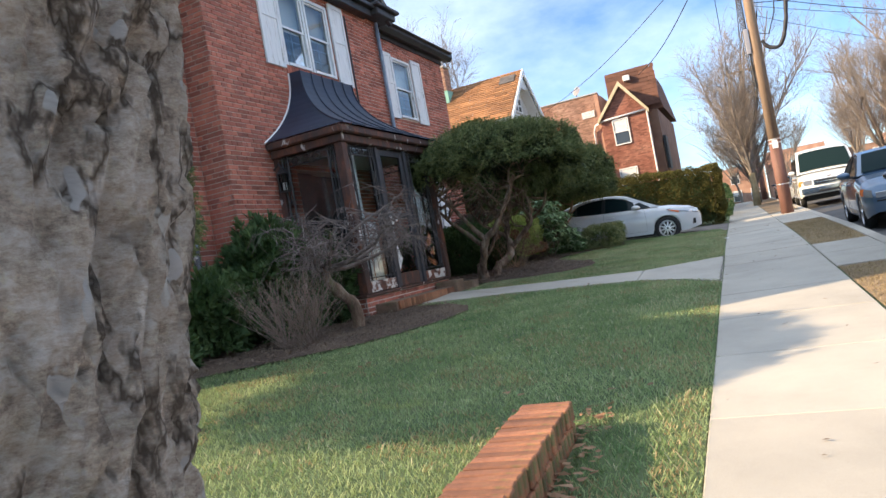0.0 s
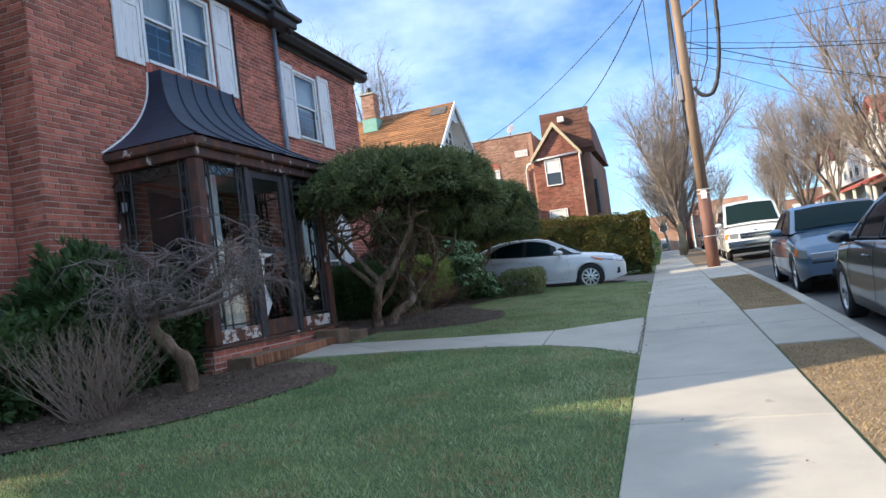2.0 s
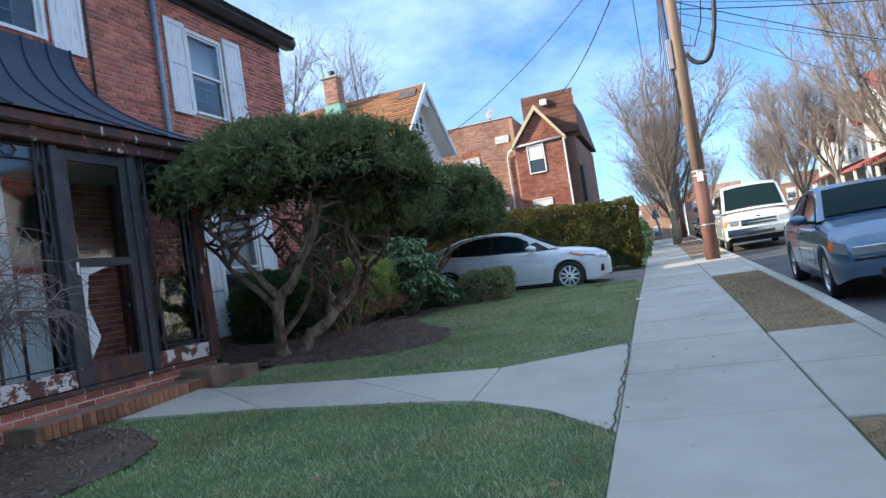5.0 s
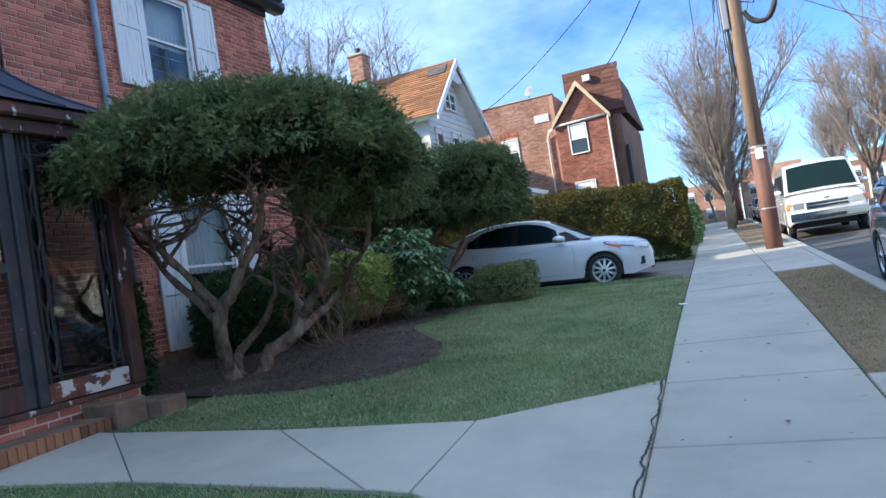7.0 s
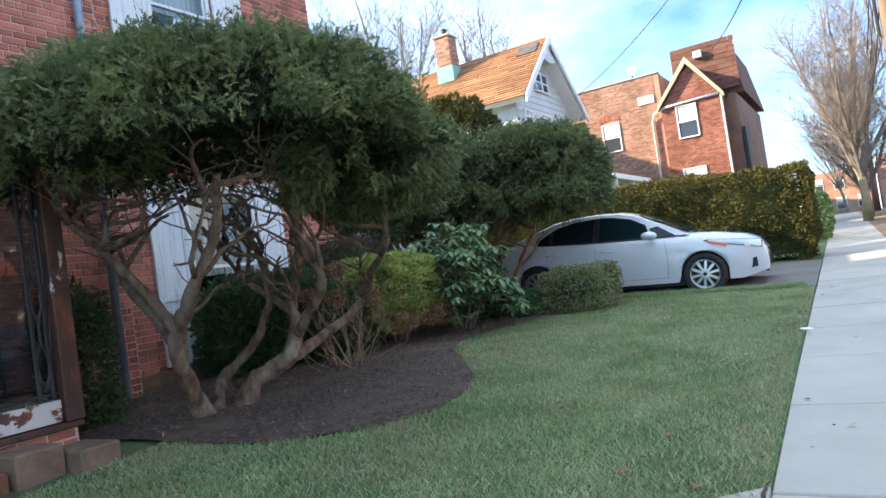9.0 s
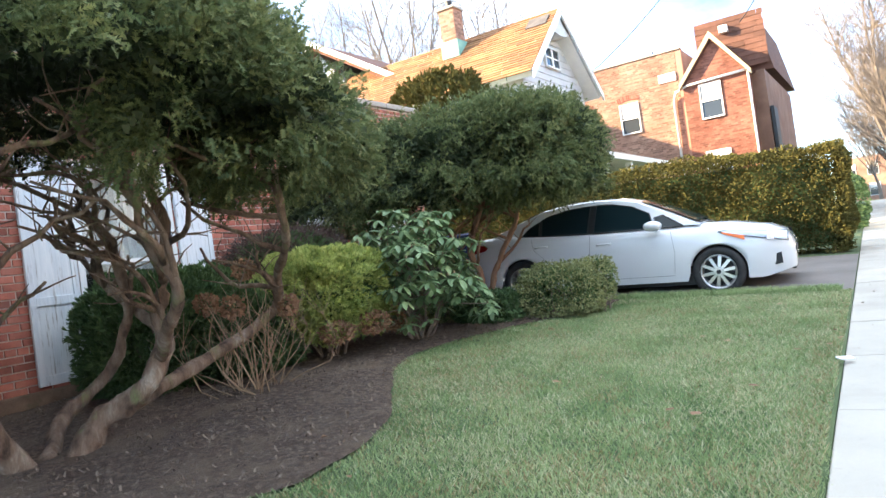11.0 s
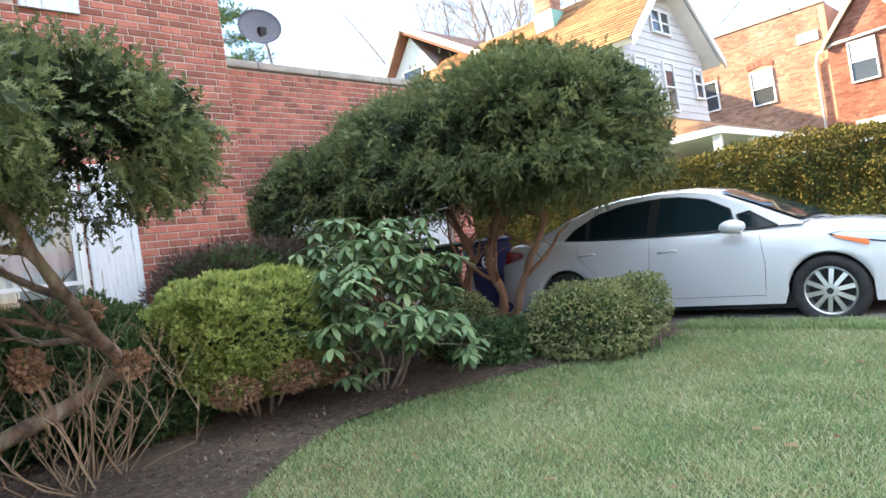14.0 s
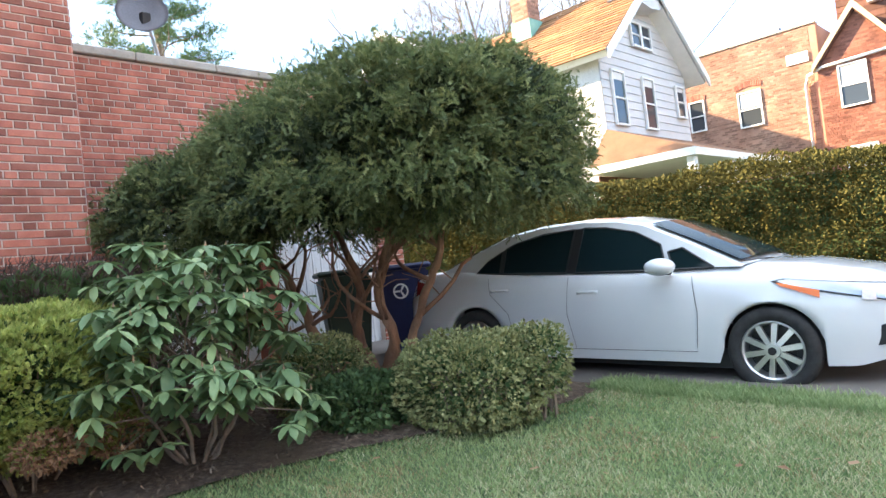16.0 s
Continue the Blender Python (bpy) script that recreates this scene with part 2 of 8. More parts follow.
PALE_BARK = surface("yellowish_bark", [(0.3, (0.22, 0.17, 0.09)), (0.7, (0.36, 0.29, 0.17))], 3, 40, 0.9, 0.5, 0.02)
TWIG = surface("grey_twig", [(0.3, (0.16, 0.12, 0.095)), (0.7, (0.28, 0.22, 0.18))], 9, 60, 0.9, 0.3)
PALE_TWIG = surface("bleached_stem", [(0.3, (0.22, 0.145, 0.085)), (0.7, (0.38, 0.275, 0.175))], 9, 60, 0.9, 0.3, vary=0.4)
FAR_BARK = surface("street_tree_bark", [(0.3, (0.15, 0.125, 0.105)), (0.7, (0.25, 0.215, 0.185))], 3, 40, 0.9, 0.5, 0.02)
POLE_WOOD = surface("pole_wood", [(0.3, (0.16, 0.11, 0.075)), (0.7, (0.30, 0.215, 0.15))], 6, 60, 0.85, 0.6, 0.01, (5, 0.6, 0.75, (0.12, 0.07, 0.05)), (1, 1, 0.08))
POLE_RED = surface("pole_red_sleeve", [(0.3, (0.11, 0.055, 0.042)), (0.7, (0.20, 0.095, 0.07))], 6, 60, 0.7, 0.3, stretch=(1, 1, 0.2))
RUBBER = surface("black_rubber", [(0.3, (0.012, 0.012, 0.013)), (0.7, (0.03, 0.03, 0.03))], 20, 150, 0.8, 0.2)
CABLE = material("cable_black", color=(0.02, 0.02, 0.022), rough=0.6)
STEEL = surface("bare_aluminium", [(0.3, (0.55, 0.55, 0.56)), (0.7, (0.70, 0.70, 0.71))], 4, 60, 0.32, 0.05, metal=0.85)
DISH = surface("grey_dish", [(0.3, (0.22, 0.22, 0.25)), (0.7, (0.30, 0.30, 0.33))], 3, 60, 0.6, 0.1)
BLACK = material("black_plastic", color=(0.012, 0.012, 0.013), rough=0.5)
CHROME = material("chrome", color=(0.75, 0.75, 0.76), rough=0.12, metal=1.0)
LAMP_GLASS = material("headlamp_glass", color=(0.50, 0.52, 0.54), rough=0.10, metal=0.55)
AMBER = material("amber_lens", color=(0.75, 0.17, 0.03), rough=0.2)
RED_LENS = material("red_lens", color=(0.25, 0.01, 0.012), rough=0.15)
BLUE_BIN = surface("blue_plastic", [(0.3, (0.008, 0.012, 0.06)), (0.7, (0.012, 0.02, 0.10))], 4, 60, 0.5, 0.1)
GREEN_BIN = surface("green_plastic", [(0.3, (0.012, 0.03, 0.022)), (0.7, (0.02, 0.05, 0.035))], 4, 60, 0.5, 0.1)
HOSE = material("green_hose", color=(0.03, 0.07, 0.055), rough=0.5)
CURTAIN = surface("white_curtain", [(0.3, (0.55, 0.55, 0.55)), (0.7, (0.72, 0.72, 0.70))], 4, 70, 0.9, 0.2, stretch=(1, 6, 1))
DARK_ROOM = surface("unlit_room_shade", [(0.3, (0.03, 0.032, 0.035)), (0.7, (0.06, 0.06, 0.06))], 2, 30, 0.9, 0.1)
PLAIN_WHITE = material("white_paper", color=(0.8, 0.8, 0.8), rough=0.7)


def glassy(nt, b):
    b.inputs["Transmission Weight"].default_value = 1.0
    b.inputs["IOR"].default_value = 1.45
    b.inputs["Base Color"].default_value = (0.75, 0.8, 0.8, 1)


GLASS = material("window_glass", glassy, rough=0.02)


def car_paint(name, color, flake=0.0):
    def build(nt, b):
        b.inputs["Coat Weight"].default_value = 1.0
        b.inputs["Coat Roughness"].default_value = 0.04
        n = noisy(nt, 2.5, 6, 0.6)
        nt.links.new(mix(nt, ramp(nt, n, [(0.45, (0, 0, 0)), (0.9, (0.25, 0.25, 0.25))]), color, tuple(c * 0.8 + 0.03 for c in color)), b.inputs["Base Color"])
    return material(name, build, rough=0.35, metal=flake)


WHITE_CAR = car_paint("white_car_paint", (0.64, 0.65, 0.66))
BLUE_CAR = car_paint("grey_blue_car_paint", (0.065, 0.12, 0.20), 0.3)
DARK_CAR = car_paint("dark_car_paint", (0.012, 0.016, 0.026), 0.2)
VAN_PAINT = car_paint("white_van_paint", (0.70, 0.71, 0.70))
SILVER_CAR = car_paint("silver_car_paint", (0.42, 0.43, 0.45), 0.5)


def leafy(name, dark, mid, light, back=0.25, rough=0.6, patch=2.0, gloss=0.25):
    """Leaves that vary one by one and in patches, and let some light through."""
    def build(nt, b):
        b.inputs["Specular IOR Level"].default_value = gloss
        geo = nt.nodes.new("ShaderNodeNewGeometry")
        col = ramp(nt, geo.outputs["Random Per Island"], [(0.0, dark), (0.55, mid), (1.0, light)])
        col = mix(nt, 0.5, col, ramp(nt, noisy(nt, patch, 4, 0.6), [(0.3, dark), (0.7, light)]))
        nt.links.new(col, b.inputs["Base Color"])
        out = nt.nodes["Material Output"]
        tr = nt.nodes.new("ShaderNodeBsdfTranslucent")
        nt.links.new(col, tr.inputs[0])
        ms = nt.nodes.new("ShaderNodeMixShader")
        ms.inputs[0].default_value = back
        nt.links.new(b.outputs[0], ms.inputs[1])
        nt.links.new(tr.outputs[0], ms.inputs[2])
        nt.links.new(ms.outputs[0], out.inputs[0])
    return material(name, build, rough=rough)


YEW = leafy("yew_needles", (0.035, 0.06, 0.026), (0.10, 0.15, 0.062), (0.31, 0.33, 0.13), 0.35, patch=5.0)
# darker copy of YEW: shade inside the crowns is put into the colour
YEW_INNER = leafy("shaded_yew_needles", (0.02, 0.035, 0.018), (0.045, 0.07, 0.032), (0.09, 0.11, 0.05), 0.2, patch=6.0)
BOX = leafy("box_leaves", (0.09, 0.12, 0.045), (0.20, 0.235, 0.09), (0.46, 0.44, 0.21), patch=7)
LIME = leafy("lime_evergreen", (0.18, 0.25, 0.065), (0.42, 0.50, 0.14), (0.68, 0.70, 0.26), 0.45, patch=5)
DARK_LEAF = leafy("dark_evergreen_and_inner_shade", (0.035, 0.07, 0.03), (0.075, 0.14, 0.05), (0.15, 0.22, 0.085))
HEDGE = leafy("hedge_leaves", (0.075, 0.078, 0.026), (0.092, 0.092, 0.028), (0.115, 0.098, 0.03), 0.08, 0.9, patch=1.2, gloss=0.08)
RHODO = leafy("rhododendron_leaf", (0.075, 0.14, 0.065), (0.145, 0.23, 0.105), (0.29, 0.37, 0.16), 0.2, 0.5, patch=5, gloss=0.4)
BROWN_TWIGS = leafy("brown_twigs", (0.05, 0.033, 0.028), (0.09, 0.06, 0.05), (0.13, 0.09, 0.075), 0.1)
DEAD_LEAF = leafy("dead_leaves", (0.16, 0.08, 0.045), (0.28, 0.16, 0.09), (0.42, 0.27, 0.16))
GRASS = leafy("grass_blades", (0.105, 0.19, 0.07), (0.215, 0.32, 0.125), (0.48, 0.53, 0.27), 0.35, 0.6, patch=1.4)
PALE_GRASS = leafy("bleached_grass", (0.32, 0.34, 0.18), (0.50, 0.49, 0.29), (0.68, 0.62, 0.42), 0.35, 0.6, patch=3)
STRAW = leafy("dry_grass", (0.22, 0.17, 0.08), (0.36, 0.27, 0.14), (0.48, 0.38, 0.22), 0.3)


def trunk_bark(nt, b):
    big = noisy(nt, 30, 10, 0.75, (1, 1, 1.1))
    fine = noisy(nt, 120, 8, 0.8, (0.7, 0.7, 1.5))
    col = ramp(nt, big, [(0.32, (0.22, 0.175, 0.145)), (0.45, (0.54, 0.47, 0.40)), (0.56, (0.70, 0.63, 0.56)), (0.7, (0.80, 0.74, 0.68))])
    col = mix(nt, 0.65, col, ramp(nt, fine, [(0.36, (0.2, 0.19, 0.18)), (0.6, (0.95, 0.94, 0.93))]), "OVERLAY")
    ridge = nt.nodes.new("ShaderNodeMath")
    ridge.operation = "PINGPONG"
    ridge.inputs[1].default_value = 0.5
    nt.links.new(noisy(nt, 13, 5, 0.6, (1, 1, 0.5)), ridge.inputs[0])
    crack = ramp(nt, ridge.outputs[0], [(0.462, (0, 0, 0)), (0.498, (1, 1, 1))])
    col = mix(nt, crack, col, (0.12, 0.095, 0.075))
    paint = ramp(nt, noisy(nt, 38, 2, 0.45, (1, 1, 0.5)), [(0.655, (0, 0, 0)), (0.67, (1, 1, 1))])
    col = mix(nt, paint, col, (0.75, 0.75, 0.75))
    flake = ramp(nt, noisy(nt, 15, 4, 0.6, (1, 1, 0.55)), [(0.675, (0, 0, 0)), (0.69, (1, 1, 1))])
    col = mix(nt, flake, col, (0.8, 0.8, 0.79))
    nt.links.new(col, b.inputs["Base Color"])
    h = nt.nodes.new("ShaderNodeMath")
    h.operation = "MULTIPLY_ADD"
    nt.links.new(big, h.inputs[0])
    h.inputs[1].default_value = 1.5
    nt.links.new(fine, h.inputs[2])
    bump(nt, b, h.outputs[0], 1.0, 0.03)


TRUNK = material("flaky_tree_bark", trunk_bark, rough=0.95)

# ---- ground, pavement, road ----
def edge_l(y):
    return -0.31 - 0.0195 * y


def edge_r(y):
    return 0.86 - 0.0148 * y


def kerb_x(y):
    return 1.46 - 0.002 * y


def kerb_o(y):
    return kerb_x(y) + 0.16


def sheet(name, xs, ys, f, mat, parent=None, label=""):
    rows = [[(x(y) if callable(x) else x) for x in xs] for y in ys]
    v = [(x, y, f(x, y) if callable(f) else f[i] + G(y)) for y, r in zip(ys, rows) for i, x in enumerate(r)]
    n = len(xs)
    fs = [(j * n + i, j * n + i + 1, (j + 1) * n + i + 1, (j + 1) * n + i) for j in range(len(ys) - 1) for i in range(n - 1)]
    return raw(name, v, fs, mat, parent, label)


YS = [-300, -120, -60] + [-30 + i for i in range(0, 100)] + [80, 100, 140, 220, 400]


def ground_z(x, y):
    g = G(y)
    if x <= edge_l(y) + 1e-6:
        return g - 0.012 + 0.045 * min(9.0, max(0.0, -0.4 - x)) + 0.012 * noise.noise((x * 0.9, y * 0.9, 0))
    if x < edge_r(y) - 1e-6:
        return g - 0.10
    if x <= kerb_x(y) - 0.02:
        return g - 0.02
    if x < 9.39:
        return g - 0.30
    return g + 0.02 * min(6, max(0, x - 11))


XS = [-400, -150, -60, -30, -14, -9.4, -8, -7, -6, -5, -4.5, -4, -3.5, -3, -2.5, -2, -1.5, -1, edge_l, lambda y: edge_l(y) + 0.012, lambda y: edge_r(y) - 0.012, edge_r,
      lambda y: kerb_x(y) - 0.03, lambda y: kerb_x(y) + 0.005, 9.35, 9.4, 11, 17, 40, 120, 400]
ground = tagged(sheet("ground", XS, YS, ground_z, SOIL), "grassy soil of the front yards along a gently climbing street", "ground", kind="structure")
road = tagged(sheet("road", [lambda y: kerb_o(y) - 0.02, 3, 5.5, 8, 9.22], YS, [-0.14, -0.11, -0.09, -0.11, -0.14], ASPHALT), "worn dark asphalt street with parked cars", "road", kind="structure")

# slabs of the pavement, each with its own joints
pavement = tagged(empty("pavement"), "pale concrete pavement slabs with cracked joints", "pavement", kind="structure")
JOINT0, STEP = 0.97, 1.365


def slab(name, x0, x1, y0, y1, parent, lift=0.0, thick=0.12, gap=0.006):
    """A concrete slab between two edges that may run askew."""
    f0 = x0 if callable(x0) else (lambda y: x0)
    f1 = x1 if callable(x1) else (lambda y: x1)
    bm = bmesh.new()
    cs = [(f0(y0) + gap, y0 + gap), (f1(y0) - gap, y0 + gap), (f1(y1) - gap, y1 - gap), (f0(y1) + gap, y1 - gap)]
    top = [bm.verts.new((x, y, G(y) + 0.045 * max(0.0, -0.4 - x) * (parent.name != "pavement") + lift)) for x, y in cs]
    low = [bm.verts.new((v.co.x, v.co.y, v.co.z - thick)) for v in top]
    bm.faces.new(top)
    for i in range(4):
        bm.faces.new((low[i], low[(i + 1) % 4], top[(i + 1) % 4], top[i]))
    bmesh.ops.bevel(bm, geom=[e for e in bm.edges if all(v in top for v in e.verts)], offset=0.008, segments=1, affect="EDGES")
    return part(name, bm, CONCRETE, parent)


for k in range(-8, 40):
    y0 = JOINT0 + STEP * k
    if y0 < 18.2:
        slab("slab", edge_l, edge_r, y0, y0 + STEP, pavement, rnd.uniform(-0.004, 0.004))
    elif y0 < 44:
        slab("slab", edge_l, edge_r, y0, y0 + STEP, pavement, rnd.uniform(-0.003, 0.003))
# carriage walk between the two verges
for a, b in ((8.95, 10.35), (10.35, 11.75)):
    slab("slab", edge_r, kerb_x, a, b, pavement)
for a, b in ((18.75, 20.2), (20.2, 22.0), (22.0, 23.8), (23.8, 26.0)):
    slab("slab", edge_r, kerb_x, a, b, pavement)
sheet("slab", [edge_l, edge_r], [44 + i for i in range(0, 30)], lambda x, y: G(y), CONCRETE, pavement)

kerb = tagged(empty("kerb"), "weathered concrete kerb stones along the asphalt", "kerb", kind="structure")
for k in range(-6, 30):
    slab("kerb_stone", kerb_x, kerb_o, k * 2.4, k * 2.4 + 2.4, kerb, 0.0, 0.28, 0.003)
sheet("kerb_stone", [9.22, 9.23, 9.38], [-30 + 5 * i for i in range(22)], [-0.25, 0.0, 0.0], CONCRETE, kerb)

# walk to the porch
front_walk = tagged(empty("front_walk"), "pale concrete walk from the pavement to the porch", "walk", kind="structure")
WALK = [(-0.35, 8.92, 11.92), (-0.95, 9.45, 11.55), (-1.62, 9.84, 11.02), (-2.55, 9.88, 10.88), (-3.4, 9.88, 10.84), (-4.15, 9.86, 10.84), (-4.88, 9.7, 10.86)]
# corners of each slab, near edge and far edge, from the pavement to the steps
WALK_CUTS = [((-0.38, 8.92), (-0.38, 11.92)), ((-1.60, 9.82), (-1.66, 11.0)), ((-1.86, 9.84), (-3.10, 10.86)), ((-3.48, 9.88), (-4.68, 10.84)), ((-4.88, 9.72), (-4.89, 10.86))]
for k, ((n0, f0), (n1, f1)) in enumerate(zip(WALK_CUTS, WALK_CUTS[1:])):
    bm = bmesh.new()
    g = 0.005
    near = [(n1[0] + g, n1[1]), (n0[0] - g, n0[1])]
    far = [(f0[0] - g, f0[1]), (f1[0] + g, f1[1])]
    if k == 0:
        near.insert(1, (-0.95, 9.45))
        far.insert(1, (-0.95, 11.55))
        near[-1], far[0] = (edge_l(8.92) + 0.003, 8.92), (edge_l(11.92) + 0.003, 11.92)
    top = [bm.verts.new((x, y, gz(x, y) + 0.014)) for x, y in near + far]
    low = [bm.verts.new((v.co.x, v.co.y, v.co.z - 0.1)) for v in top]
    bm.faces.new(top)
    for i in range(len(top)):
        bm.faces.new((low[i], low[(i + 1) % len(top)], top[(i + 1) % len(top)], top[i]))
    bmesh.ops.bevel(bm, geom=[e for e in bm.edges if all(v in top for v in e.verts)], offset=0.006, segments=1, affect="EDGES")
    part("slab", bm, CONCRETE, front_walk)
# broken joint where the walk meets the pavement
CRACK = surface("dark_joint_dirt", [(0.3, (0.025, 0.022, 0.018)), (0.7, (0.06, 0.052, 0.04))], 20, 120, 1.0, 0.6)
bm = bmesh.new()
row = None
for k in range(140):
    y = 8.9 + 3.05 * k / 139
    x = edge_l(y) - 0.004 + 0.028 * noise.noise((y * 5.0, 0.3, 0)) + 0.014 * noise.noise((y * 21.0, 2.3, 0))
    w = 0.006 + 0.009 * max(-0.5, noise.noise((y * 3.1, 5.0, 0)))
    new_row = [bm.verts.new((x - w, y, gz(x - w, y) + 0.019)), bm.verts.new((x + w, y, gz(x + w, y) + 0.019))]
    if row:
        bm.faces.new((row[0], row[1], new_row[1], new_row[0]))
    row = new_row
part("crack", bm, CRACK, front_walk, "dark ragged crack full of dirt")

driveway = tagged(sheet("driveway", [-10, -7.62, -5, -3, -1.5, edge_l], [19.45, 20.5, 21.5, 22.5, 23.9], lambda x, y: gz(x, y) + 0.004, DRIVE), "concrete driveway beside the lawn", "driveway", kind="structure")


def inside(p, poly):
    x, y = p
    r = False
    for i in range(len(poly)):
        (xa, ya), (xb, yb) = poly[i - 1], poly[i]
        if (ya > y) != (yb > y) and x < (xb - xa) * (y - ya) / (yb - ya) + xa:
            r = not r
    return r


BED_A = [(-7.2, 2.5), (-5.9, 2.5), (-5.75, 4.2), (-5.25, 5.5), (-4.62, 6.1), (-4.15, 6.6), (-3.86, 7.2), (-3.66, 7.9), (-3.6, 8.5), (-3.8, 9.0), (-4.3, 9.35), (-4.9, 9.5), (-5.2, 9.6), (-7.2, 9.6)]
BED_B = [(-7.0, 11.55), (-4.95, 11.95), (-4.3, 11.95), (-3.7, 12.05), (-3.1, 12.45), (-2.85, 12.9), (-2.9, 13.5), (-3.1, 14.0), (-3.5, 14.55), (-4.05, 15.3), (-4.25, 15.9), (-4.2, 16.5), (-3.95, 17.3), (-3.55, 18.1),
         (-3.3, 18.8), (-3.3, 19.44), (-7.6, 19.44), (-7.6, 16.9), (-7.0, 16.9)]


def bed(name, poly, label):
    """A mulch bed: a lumpy sheet with a rim that dies into the lawn."""
    pts = []
    for i in range(len(poly)):
        (xa, ya), (xb, yb) = poly[i - 1], poly[i]
        n = max(1, int(math.hypot(xb - xa, yb - ya) / 0.12))
        pts += [(xa + (xb - xa) * k / n + 0.03 * noise.noise((xa + k * 0.3, ya, 3)), ya + (yb - ya) * k / n + 0.03 * noise.noise((xa, yb + k * 0.3, 7))) for k in range(n)]
    bm = bmesh.new()
    f = bm.faces.new([bm.verts.new((x, y, 0)) for x, y in pts])
    bmesh.ops.triangulate(bm, faces=[f])
    for _ in range(3):
        bmesh.ops.subdivide_edges(bm, edges=[e for e in bm.edges if e.calc_length() > 0.3], cuts=1)
        bmesh.ops.triangulate(bm, faces=[f for f in bm.faces if len(f.verts) > 3])
    for v in bm.verts:
        rim = 0.0 if v.is_boundary else 1.0
        v.co.z = gz(v.co.x, v.co.y) + 0.012 + rim * (0.018 + 0.03 * noise.noise((v.co.x * 4, v.co.y * 4, 1)))
    return tagged(part(name, bm, MULCH, None, "", True), label, "bed", kind="structure")


bed("mulch_bed", BED_A, "dark bark mulch bed under the house wall")
bed("mulch_bed", BED_B, "dark bark mulch bed round the yew trunks")


def in_lawn(x, y):
    if x > edge_l(y) - 0.02 or x < -7 or y > 19.4 or inside((x, y), BED_A) or inside((x, y), BED_B):
        return False
    for (xa, a0, a1), (xb, b0, b1) in zip(WALK, WALK[1:]):
        if xb <= x <= xa:
            k = (x - xa) / (xb - xa)
            if a0 + (b0 - a0) * k - 0.0 < y < a1 + (b1 - a1) * k + 0.0:
                return False
    return not (y < 3.52 and abs(x - brick_edge_x(y)) < 0.17)


def brick_edge_x(y):
    return -1.14 + 0.07 * (3.5 - y)


# brick edging wall beside the lawn
edging = tagged(empty("brick_edging_wall"), "low edging wall of worn orange bricks laid across", "garden wall")
block("core", -0.11, 0.11, 0.0, 3.2, 0, 0.2, MORTAR, edging, m=pose(-0.915, 0.30, 0.02, 0.6, 0, 4.0))
bm = box(bmesh.new(), -0.135, 0.135, -0.031, 0.031, -0.05, 0.05, 0.006)
first = part("brick", bm, STEP_BRICK, edging)
me_b = first.data
for k in range(45):
    y = 3.47 - k * 0.072
    for lvl, off in ((0, 0.0), (1, 0.034)):
        ob = first if k == 0 and lvl == 0 else obj("brick", me_b, edging)
        ob.matrix_local = pose(brick_edge_x(y) + rnd.uniform(-0.006, 0.006) + lvl * 0.004, y - off, G(3.5) * 0.9 + 0.165 - lvl * 0.105 + rnd.uniform(-0.004, 0.004), rnd.uniform(-2, 2), rnd.uniform(-1.5, 1.5), 4.0 + rnd.uniform(-2, 2))

# ---- the brick house ----
BRICK_FACES = [(0, 1, 2, 3), (4, 7, 6, 5), (0, 4, 5, 1), (1, 5, 6, 2), (2, 6, 7, 3), (3, 7, 4, 0)]


def polys(name, verts, template, mat, parent=None, label="", smooth=False):
    """Many copies of one small polygon group: verts is (n, k, 3), template the faces of one copy."""
    verts = np.asarray(verts, dtype=np.float32)
    n, k, _ = verts.shape
    flat = np.concatenate([np.asarray(f) for f in template])
    sizes = np.array([len(f) for f in template])
    loops = (np.arange(n)[:, None] * k + flat[None, :]).ravel().astype(np.int32)
    starts = np.concatenate([[0], np.cumsum(np.tile(sizes, n))[:-1]]).astype(np.int32)
    me = bpy.data.meshes.new(name)
    me.vertices.add(n * k)
    me.vertices.foreach_set("co", verts.ravel())
    me.loops.add(len(loops))
    me.loops.foreach_set("vertex_index", loops)
    me.polygons.add(n * len(template))
    me.polygons.foreach_set("loop_start", starts)
    if smooth:
        me.polygons.foreach_set("use_smooth", np.ones(n * len(template), dtype=bool))
    else:
        me.shade_flat()
    me.update(calc_edges=True)
    me.materials.append(mat)
    return obj(name, me, parent, label)


COURSE, LENGTH = 0.0705, 0.212
brick_mesh = {}


